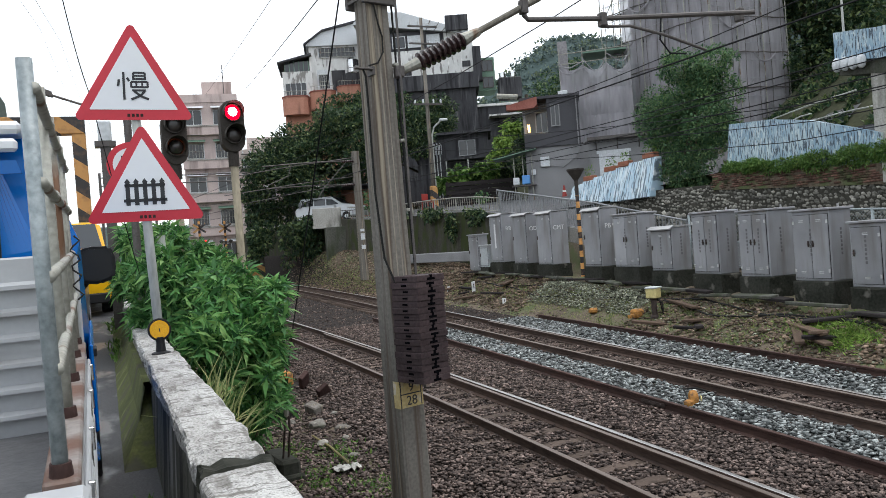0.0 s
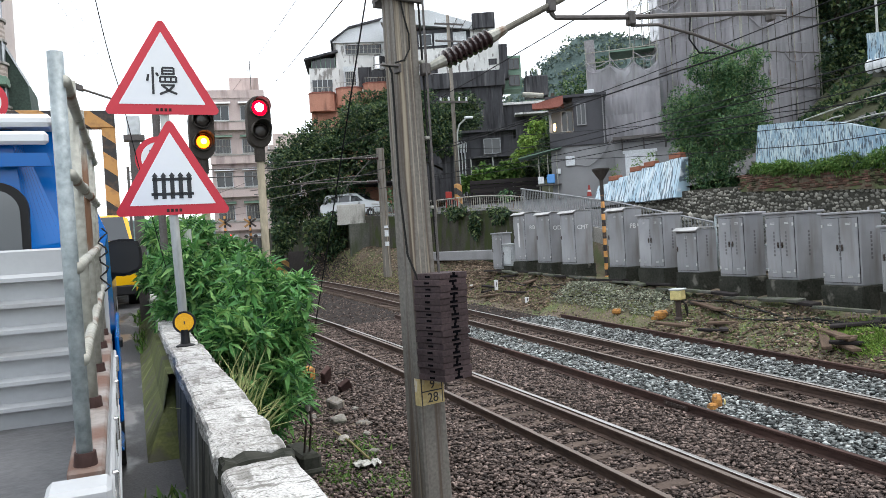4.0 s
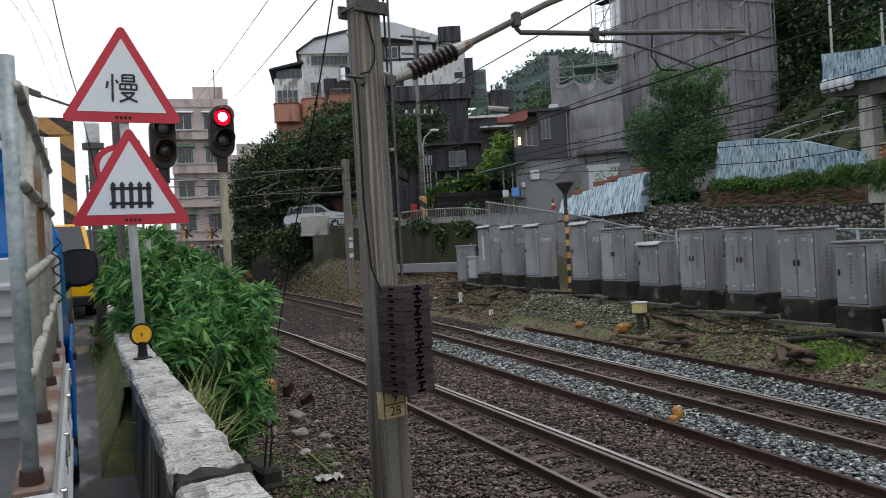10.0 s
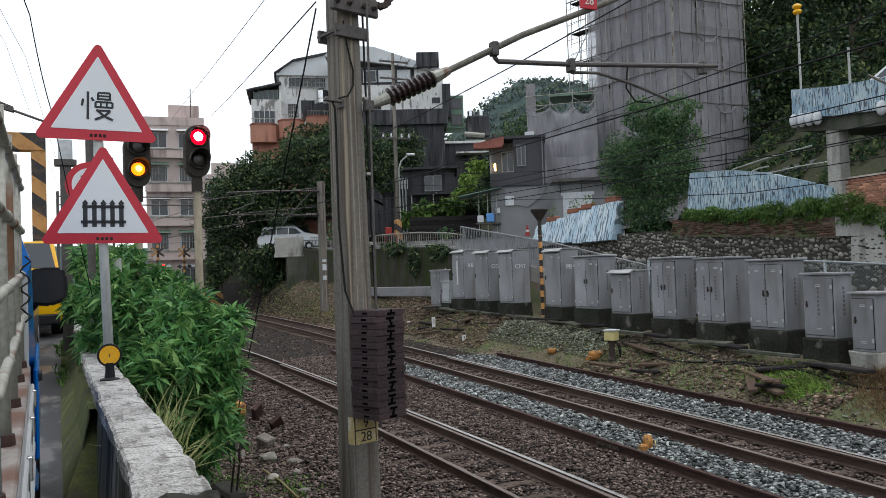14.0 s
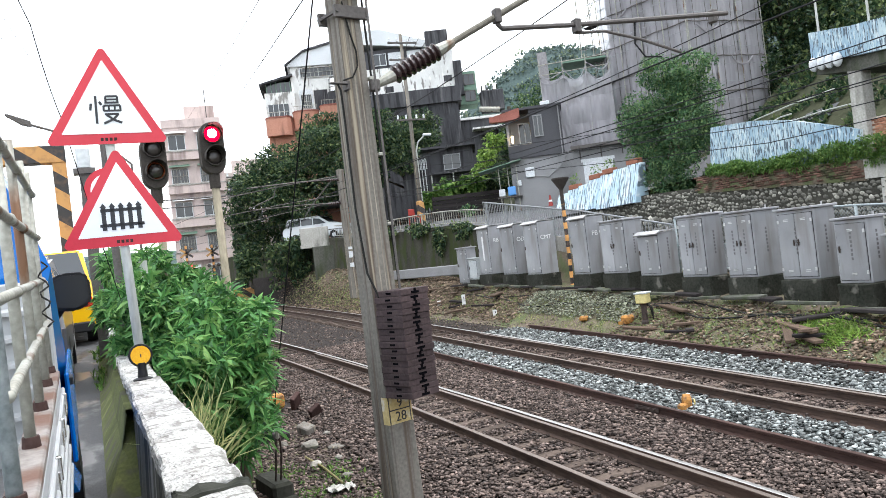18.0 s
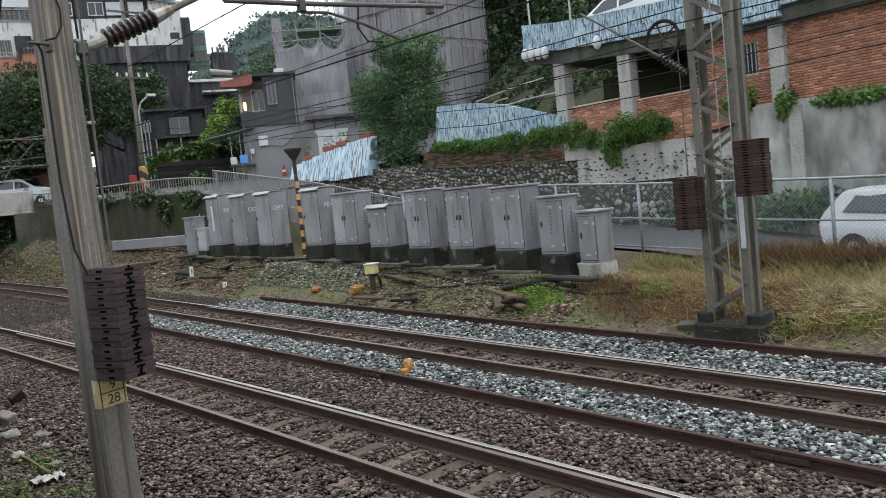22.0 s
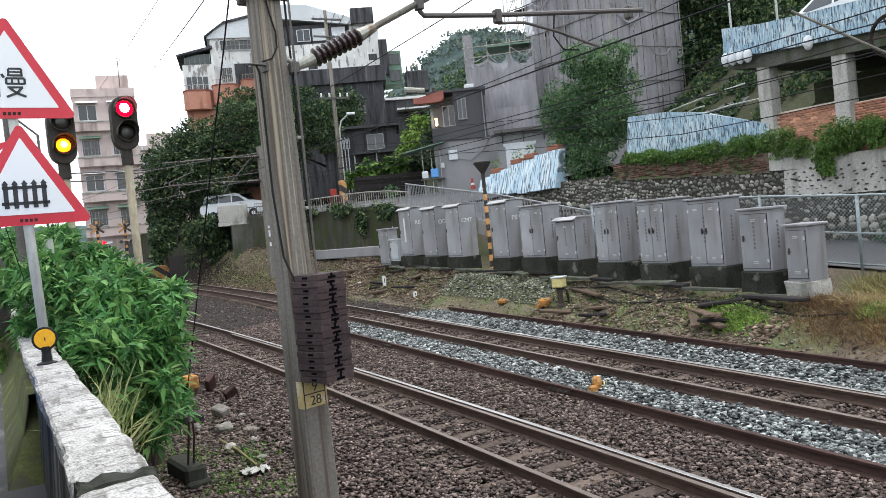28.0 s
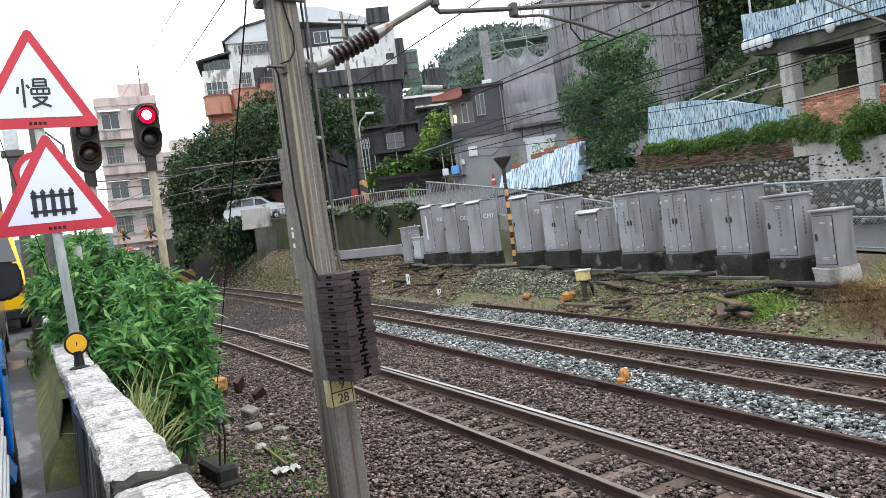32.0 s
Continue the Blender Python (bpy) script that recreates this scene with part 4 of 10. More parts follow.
def catenary_pole():
    t = thing("catenary_pole", "stained square concrete catenary pole beside the track", "pole", at=pose(1.917, 5.86, 0, 0, -0.5, 16))
    bm = bm_new()
    n, zs = 8, [-0.6, 0.5, 1.5, 2.5, 3.5, 4.5, 5.5, 7.0, 9.0]
    rings = []
    for z in zs:
        w = 0.1255 - 0.0056 * max(z, 0)
        rings.append([bm.verts.new((x, y, z)) for x, y in pole_outline(w, w, 0.016)])
    for a, b in zip(rings, rings[1:]):
        for j in range(n):
            bm.faces.new((a[j], a[(j + 1) % n], b[(j + 1) % n], b[j]))
    bm.faces.new(rings[0][::-1])
    bm.faces.new(rings[-1])
    part("shaft", bm, M["pole_concrete"], t)
    for k, (x0, w0) in enumerate(((-0.03, 0.006), (0.02, 0.004))):
        bm = bm_new()
        prism(bm, [(x0 - w0, 1.75 + 0.3 * k), (x0 + w0, 1.75 + 0.3 * k), (x0 * 0.9 + w0, 4.7), (x0 * 0.9 - w0, 4.7)], -0.125 + 0.0056 * 1.7, -0.1, "y")
        for v in bm.verts:
            v.co.y = -(0.1265 - 0.0056 * v.co.z) if v.co.y < -0.11 else v.co.y
        part("casting_seam", bm, M["pole_seam"], t, "raised casting seam on the shaft")
    for z in (4.72, 6.6):
        bm = bm_new()
        for s in (-1, 1):
            box(bm, -0.155, 0.155, s * 0.118 - 0.016, s * 0.118 + 0.016, z - 0.05, z + 0.05, 0.006)
            box(bm, s * 0.138 - 0.01, s * 0.138 + 0.01, -0.145, 0.145, z - 0.012, z + 0.012)
        part("clamp_band", bm, M["steel_dark"], t)
    bm = bm_new()
    box(bm, -0.27, -0.1, -0.14, -0.1, 4.15, 4.162, 0.003)
    box(bm, -0.125, -0.1, -0.14, -0.06, 4.11, 4.18, 0.004)
    part("bracket", bm, M["steel_dark"], t)
    bm = bm_new()
    tube(bm, [(-0.15, -0.13, 4.18), (-0.06, -0.125, 4.21), (0.0, -0.118, 4.3), (0.005, -0.116, 4.42), (-0.03, -0.115, 4.55), (-0.07, -0.113, 4.8)], 0.007, 6)
    part("bonding_cable", bm, M["cable"], t)
    bm = bm_new()
    tube(bm, [(-0.2, -0.12, 4.15), (-0.18, -0.12, 4.1), (-0.165, -0.1, 3.9), (-0.17, -0.1, 3.2), (-0.15, -0.12, 2.7), (-0.1, -0.2, 2.45)], 0.009, 6)
    part("earth_cable", bm, M["cable"], t)
    bm = bm_new()
    tube(bm, [(0.125, -0.1, 5.2), (0.128, -0.1, 4.3), (0.135, -0.1, 3.0), (0.14, -0.11, 2.5)], 0.009, 6)
    part("side_cable", bm, M["cable"], t)
    bm = bm_new()
    for z in (3.05, 3.6, 4.2):
        box(bm, 0.1, 0.16, -0.12, -0.06, z, z + 0.025, 0.004)
    part("cable_clip", bm, M["galv_worn"], t)
    bm = bm_new()
    box(bm, -0.2, 0.24, -0.165, -0.125, 4.86, 5.0, 0.01)
    part("channel_bracket", bm, M["steel_dark"], t)
    for dx in (-0.15, -0.04, 0.1, 0.19):
        bm = bm_new()
        lathe(bm, [(0.022, 0), (0.022, 0.02), (0.012, 0.022), (0.012, 0.05)], 6, pose(dx, -0.163, 4.93, 90))
        part("bolt", bm, M["iron_dark"], t)
    bm = bm_new()
    n_t = 22
    out = [(r_ * math.cos(2 * math.pi * j / (2 * n_t)), r_ * math.sin(2 * math.pi * j / (2 * n_t))) for j, r_ in ((j, 0.15 if j % 2 else 0.135) for j in range(2 * n_t))]
    f = [[bm.verts.new((x * k, y_, z * k)) for x, z in out] for y_, k in ((-0.03, 1), (0.03, 1), (0.03, 0.72), (-0.03, 0.72))]
    for a, b in zip(f, f[1:] + f[:1]):
        for j in range(2 * n_t):
            bm.faces.new((a[j], a[(j + 1) % (2 * n_t)], b[(j + 1) % (2 * n_t)], b[j]))
    part("tension_wheel", bm, M["iron_dark"], t, "dark toothed wheel of the tensioner", at=pose(0.27, -0.12, 5.1))
    bm = bm_new()
    box(bm, 0.06, 0.3, -0.14, -0.1, 5.06, 5.14, 0.008)
    part("wheel_arm", bm, M["steel_dark"], t)
    w = 0.1255 - 0.0056 * 1.6
    bm = bm_new()
    prism(bm, [(-w - 0.003, -w + 0.075), (-w - 0.003, -w - 0.003), (w - 0.012, -w - 0.003), (w - 0.012, -w + 0.004), (-w + 0.004, -w + 0.004), (-w + 0.004, -w + 0.075)], 1.52, 1.73, "z")
    plate = part("number_plate", bm, M["plate_yellow"], t, "worn yellow kilometre plate with black figures")
    y = -w - 0.0045
    bm = bm_new()
    box(bm, -w + 0.006, w - 0.03, y, y + 0.004, 1.622, 1.631)
    box(bm, -w + 0.004, -w + 0.014, y, y + 0.004, 1.52, 1.73)
    box(bm, w - 0.034, w - 0.026, y, y + 0.004, 1.525, 1.73)
    part("ruled_line", bm, M["sign_black"], plate)
    text_part("number", "9", 0.1, M["sign_black"], plate, pose(-0.005, y, 1.675, 90))
    text_part("number", "28", 0.105, M["sign_black"], plate, pose(-0.005, y, 1.57, 90))
    return t


catenary_pole()


def weight_stack(name, place, turn, n, w, d, h, material, label, group):
    """Cast iron tension weights threaded on a rod; thin black boxes paint the shade of each plate's slots."""
    t = thing(name, label, "counterweight", at=pose(*place, 0, 0, turn), group=group)
    r = random.Random(len(label))
    for i in range(n):
        bm = bm_new()
        a, b, square = w / 2, d / 2, w == d
        z = i * h
        box(bm, -a, a, -b, b, z + 0.0012, z + h - 0.0012, 0.0025)
        p = part("weight_plate", bm, material, t, at=Matrix.Translation((r.uniform(-1, 1) * 0.008, r.uniform(-1, 1) * 0.006, 0)))
        bm = bm_new()
        xq = 0.0 if square else -0.2 * a
        if square:
            lo, hi = (z + h * 0.18, z + h * 0.55) if i % 2 == 0 else (z + h * 0.45, z + h * 0.82)
            box(bm, xq - 0.04, xq + 0.04, -b - 0.002, -b + 0.02, lo, hi)
            box(bm, xq - 0.012, xq + 0.012, -b - 0.0021, -b + 0.02, hi if i % 2 == 0 else z, z + h if i % 2 == 0 else lo)
        else:
            box(bm, xq - 0.05, xq + 0.03, -b - 0.002, -b + 0.02, z + h * 0.3, z + h * 0.65)
        part("slot_shade", bm, M["black"], p)
        bm = bm_new()
        if square:
            box(bm, -a - 0.002, -a + 0.02, -0.035, 0.02, z + h * 0.34, z + h * 0.66)
        else:
            box(bm, a * 0.72, a * 0.92, -b - 0.002, -b + 0.02, z + h * 0.3, z + h * 0.65)
        part("slot_shade", bm, M["black"], p)
    bm = bm_new()
    tube(bm, [(0, 0, -0.06), (0, 0, n * h + 2.6)], 0.009, 8)
    part("hanger_rod", bm, M["steel_dark"], t)
    return t


weight_stack("tension_weight", (2.0, 5.61, 1.735), 24, 17, 0.29, 0.29, 0.048, M["weight_iron"], "stack of dark iron tension weights hanging at the concrete pole", "tension weights")


# ---------------------------------------------------------------- cantilever and overhead wires
def ribbed(bm, a, b, r0, r1, n, m=10):
    a, b = Vector(a), Vector(b)
    q = (b - a).to_track_quat("Z", "Y").to_matrix().to_4x4()
    ln = (b - a).length
    prof = [(r0, 0)]
    for i in range(n):
        z = ln * (i + 0.5) / n
        prof += [(r0, z - ln * 0.3 / n), (r1, z - ln * 0.08 / n), (r1, z + ln * 0.08 / n), (r0, z + ln * 0.3 / n)]
    prof += [(r0, ln)]
    lathe(bm, prof, 14, Matrix.Translation(a) @ q)


def cantilever():
    t = thing("catenary_cantilever", "steel catenary cantilever with a brown ribbed insulator on the pole", "catenary arm")
    bm = bm_new()
    tube(bm, [(2.72, 5.72, 4.47), (3.45, 5.7, 4.84), (4.3, 5.68, 5.2), (5.4, 5.66, 5.72)], 0.027, 10)
    part("top_tube", bm, M["mast"], t)
    bm = bm_new()
    ribbed(bm, (2.2, 5.74, 4.22), (2.6, 5.73, 4.41), 0.042, 0.076, 9)
    part("insulator", bm, M["insulator"], t, "dark brown ribbed porcelain insulator", smooth=False)
    bm = bm_new()
    tube(bm, [(2.06, 5.74, 4.155), (2.2, 5.74, 4.22)], 0.03, 10, 0.05)
    part("end_fitting", bm, M["galv_worn"], t, "weathered pale end fitting")
    bm = bm_new()
    tube(bm, [(2.6, 5.73, 4.41), (2.74, 5.72, 4.48)], 0.055, 10, 0.035)
    part("end_fitting", bm, M["galv_worn"], t, "weathered pale end fittings")
    bm = bm_new()
    box(bm, 2.0, 2.07, 5.7, 5.78, 4.1, 4.19, 0.008)
    part("swivel_bracket", bm, M["steel_dark"], t)
    bm = bm_new()
    tube(bm, [(3.16, 5.71, 4.7), (3.17, 5.71, 4.62), (3.2, 5.71, 4.59), (3.9, 5.7, 4.62), (5.6, 5.66, 4.73)], 0.022, 8)
    part("registration_tube", bm, M["steel_dark"], t)
    bm = bm_new()
    tube(bm, [(3.93, 5.7, 4.55), (4.2, 5.68, 4.56), (4.55, 5.67, 4.49), (5.0, 5.66, 4.36)], 0.014, 8)
    part("steady_arm", bm, M["steel_dark"], t)
    for x, z in ((3.16, 4.7), (3.93, 4.62), (5.46, 4.72)):
        bm = bm_new()
        box(bm, x - 0.03, x + 0.03, 5.66, 5.74, z - 0.07, z + 0.05, 0.008)
        part("clamp", bm, M["steel_dark"], t)
    bm = bm_new()
    tube(bm, [(4.55, 5.69, 4.67), (4.52, 5.69, 4.45), (4.62, 5.69, 4.33), (4.8, 5.69, 4.33)], 0.008, 6)
    part("jumper_wire", bm, M["wire"], t)
    bm = bm_new()
    box(bm, 4.02, 4.2, 5.64, 5.66, 5.12, 5.36, 0.004)
    plate = part("number_plate", bm, M["sign_red"], t, "small red number plate with white figures")
    text_part("number", "28", 0.1, M["print_white"], plate, pose(4.11, 5.635, 5.19, 90))
    text_part("number", "9", 0.08, M["print_white"], plate, pose(4.11, 5.635, 5.31, 90))
    return t


cantilever()


def wire(points, r, label, name="overhead_wire", group="overhead wires", sag=0.0):
    bm = bm_new()
    pts = []
    for a, b in zip(points, points[1:]):
        a, b = Vector(a), Vector(b)
        for i in range(8):
            k = i / 8
            pts.append(a.lerp(b, k) - Vector((0, 0, sag * 4 * k * (1 - k))))
    pts.append(Vector(points[-1]))
    tube(bm, pts, r, 5)
    return tagged(part(name, bm, M["wire"]), label, "cable", group)


wire([(5.1, -12, 4.2), (5.0, 5.66, 4.34), (4.5, 30, 4.75), (0.5, 62, 5.6)], 0.008, "thin black contact wire over the nearer track", sag=0.05)
wire([(5.1, -12, 5.5), (5.2, 5.66, 5.6), (4.6, 30, 6.0), (0.5, 62, 6.8)], 0.008, "black catenary wire over the nearer track", sag=0.35)
wire([(8.8, -12, 4.3), (8.7, 6, 4.62), (8.6, 32, 5.1), (5, 62, 5.7)], 0.008, "thin black contact wire over the second track", sag=0.05)
wire([(8.8, -12, 5.6), (8.8, 6, 5.8), (8.7, 32, 6.3), (5, 62, 6.9)], 0.008, "black catenary wire over the second track", sag=0.35)
for dz in (0.0, 0.22, 0.7):
    wire([(13.0, -6, 5.4 + dz), (13.2, 20, 5.2 + dz), (12.5, 46, 6.6 + dz)], 0.012, "sagging black cable along the bank", sag=0.25)
wire([(1.65, 5.8, 4.9), (1.6, 9.86, 0.92)], 0.007, "taut black stay wire from the pole to its ground anchor", "stay_wire", "stay wires")
wire([(2.07, 6.0, 6.08), (3.96, 40, 10.98)], 0.0055, "feeder cable running along the line", sag=0.05)
wire([(1.651, 5.8, 4.952), (5.71, 40, 11.06)], 0.006, "feeder cable running along the line", sag=0.05)
wire([(-0.62, 5.0, 5.6), (-0.333, 6.0, 4.697), (-0.23, 6.5, 4.15), (0.1, 8.1, 2.4)], 0.004, "cable slanting down behind the warning sign", sag=0.05)
for a, b, z0, z1 in ((15.6, 18.0, 5.0, 8.6), (15.8, 17.6, 5.45, 9.3), (14.6, 19.0, 4.5, 7.9)):
    wire([(a, -6, z0 + 0.6), (a, 14, z0), (b, 46, z1)], 0.011, "thin black cable strung above the fence", sag=0.2)
for x, z in ((-2.4, 8.2), (-3.0, 8.6)):
    wire([(x, -4, z), (x + 0.6, 30, z + 2.6), (x + 1.2, 70, z + 2.0)], 0.006, "telephone cable over the road", sag=0.3)


# ---------------------------------------------------------------- warning signs and marker on the wall
def rounded_triangle(cx, cz, w, h, r, n=5):
    pts = [Vector((cx - w / 2, cz)), Vector((cx + w / 2, cz)), Vector((cx, cz + h))]
    out = []
    for i in range(3):
        p, a, b = pts[i], pts[i - 1], pts[(i + 1) % 3]
        da, db = (a - p).normalized(), (b - p).normalized()
        half = da.angle(db) / 2
        c = p + (da + db).normalized() * (r / math.sin(half))
        s, e = p + da * (r / math.tan(half)), p + db * (r / math.tan(half))
        v0, v1 = s - c, e - c
        for k in range(n + 1):
            v = v0.lerp(v1, k / n).normalized() * r
            out.append(tuple(c + v))
    return out


def strokes(name, bars, material, parent, m, th=0.003):
    for x0, z0, x1, z1, w in bars:
        a, b = Vector((x0, 0, z0)), Vector((x1, 0, z1))
        d = (b - a).normalized()
        s = Vector((-d.z, 0, d.x)) * w / 2
        bm = bm_new()
        prism(bm, [(p.x, p.z) for p in (a - s, b - s, b + s, a + s)], -th, 0.0, "y")
        part(name, bm, material, parent, at=m)


def warning_signs():
    t = thing("warning_sign", "two red-bordered triangular warning signs on one leaning grey post", "road sign", at=pose(0.11, 6.12, 2.0, 0, 0, -4))
    bm = bm_new()
    tube(bm, [(0.05, 0.04, -0.9), (0.0, 0.03, 0.9), (-0.03, 0.03, 2.1)], 0.034, 14)
    part("post", bm, M["post_grey"], t, smooth=True)
    for k, (cx, cz, tilt) in enumerate(((-0.03, 1.86, 1.5), (0.0, 1.11, 0.5))):
        q = pose(cx, 0, cz, 0, tilt, 0)
        bm = bm_new()
        prism(bm, rounded_triangle(0, 0, 0.84, 0.73, 0.03), -0.012, 0.0, "y")
        plate = part("sign_plate", bm, M["sign_red"], t, "red-bordered triangular plate", at=q)
        bm = bm_new()
        prism(bm, rounded_triangle(0, 0.075, 0.61, 0.54, 0.004), -0.0155, -0.012, "y")
        part("sign_face", bm, M["sign_white"], plate)
        if k == 0:
            s, o = 0.0021, -0.0158
            def g(*a):
                return [((x0 - 50) * s, 0.25 + (50 - z0) * s, (x1 - 50) * s, 0.25 + (50 - z1) * s, w * s) for x0, z0, x1, z1, w in a]
            strokes("symbol_stroke", g((20, 2, 20, 98, 8), (5, 28, 1, 52, 8), (31, 22, 38, 34, 8),
                                (52, 4, 90, 4, 7), (52, 4, 52, 26, 7), (90, 4, 90, 26, 7), (52, 15, 90, 15, 6), (48, 26, 94, 26, 7),
                                (44, 36, 98, 36, 7), (44, 36, 44, 56, 7), (98, 36, 98, 56, 7), (44, 54, 98, 54, 7), (61, 36, 61, 54, 6), (80, 36, 80, 54, 6),
                                (46, 66, 92, 66, 7), (90, 66, 74, 84, 8), (74, 84, 42, 98, 8), (52, 68, 74, 86, 8), (74, 86, 100, 97, 8)), M["sign_black"], plate, pose(0, o, 0))
        else:
            bars = [(-0.12 + 0.06 * i, 0.12, -0.12 + 0.06 * i, 0.29, 0.03) for i in range(5)]
            bars += [(-0.15, 0.155, 0.15, 0.155, 0.022), (-0.14, 0.265, 0.14, 0.265, 0.022)]
            strokes("symbol_bar", bars, M["sign_black"], plate, pose(0, -0.0158, 0))
            bm = bm_new()
            for i in range(5):
                x = -0.12 + 0.06 * i
                prism(bm, [(x - 0.022, 0.288), (x + 0.022, 0.288), (x, 0.318)], -0.019, -0.0158, "y")
            part("picket_tip", bm, M["sign_black"], plate)
        bm = bm_new()
        for i in range(4):
            box(bm, -0.05 + 0.03 * i, -0.03 + 0.03 * i, -0.014, -0.012, 0.022, 0.045)
        part("small_print", bm, M["weight_rust"], plate)
        bm = bm_new()
        for z in (0.15, 0.4):
            box(bm, -0.05, 0.05, 0.0, 0.06, z - 0.015, z + 0.015, 0.003)
        part("clamp", bm, M["galv"], plate)
    return t


warning_signs()


def delineator():
    t = thing("reflector_marker", "round amber reflector on a short black rubber foot", "reflector", at=pose(0.125, 5.85, 2.15) @ Matrix.Scale(0.87, 4))
    bm = bm_new()
    lathe(bm, [(0.075, 0.0), (0.075, 0.012), (0.04, 0.025), (0.032, 0.09), (0.036, 0.14)], 16)
    part("foot", bm, M["rubber"], t, smooth=False)
    bm = bm_new()
    lathe(bm, [(0.088, -0.015), (0.092, -0.008), (0.092, 0.012), (0.088, 0.018)], 28, pose(0, 0, 0.2, 90))
    part("rim", bm, M["rubber"], t)
    bm = bm_new()
    lathe(bm, [(0.078, -0.006), (0.074, 0.004)], 28, pose(0, -0.018, 0.2, 90))
    lens = part("lens", bm, M["reflector"], t, "amber reflecting disc")
    strokes("mark", [(0, 0.185, 0, 0.212, 0.008)], M["sign_black"], lens, pose(0, -0.025, 0), 0.002)
    return t


delineator()


def round_sign(place, turn, r, word, label):
    t = thing("speed_sign", label, "road sign", at=pose(*place, 0, 0, turn), group="round road signs")
    bm = bm_new()
    tube(bm, [(0, 0.04, -2.6), (0, 0.04, 0.5)], 0.04, 12)
    part("post", bm, M["steel_dark"], t)
    bm = bm_new()
    lathe(bm, [(r, 0.0), (r, 0.012)], 32, pose(0, 0, 0, 90))
    plate = part("sign_plate", bm, M["sign_red"], t)
    bm = bm_new()
    lathe(bm, [(r * 0.74, 0.012), (r * 0.74, 0.016)], 32, pose(0, 0, 0, 90))
    part("sign_face", bm, M["sign_white"], plate)
    if word:
        text_part("number", word, r * 0.95, M["sign_black"], plate, pose(-r * 0.3, -0.017, 0, 90), bold=r * 0.03)
    else:
        bm = bm_new()
        for i in range(4):
            box(bm, -r * 0.5 + i * r * 0.28, -r * 0.35 + i * r * 0.28, -0.018, -0.016, -0.05, 0.05)
        part("small_print", bm, M["sign_black"], plate)
    return t


round_sign((0.04, 8.6, 3.83), 0, 0.23, "1", "round speed limit sign with a red border on a dark post")
round_sign((-1.83, 10.2, 4.72), 8, 0.27, "", "round red-bordered restriction sign over the road")


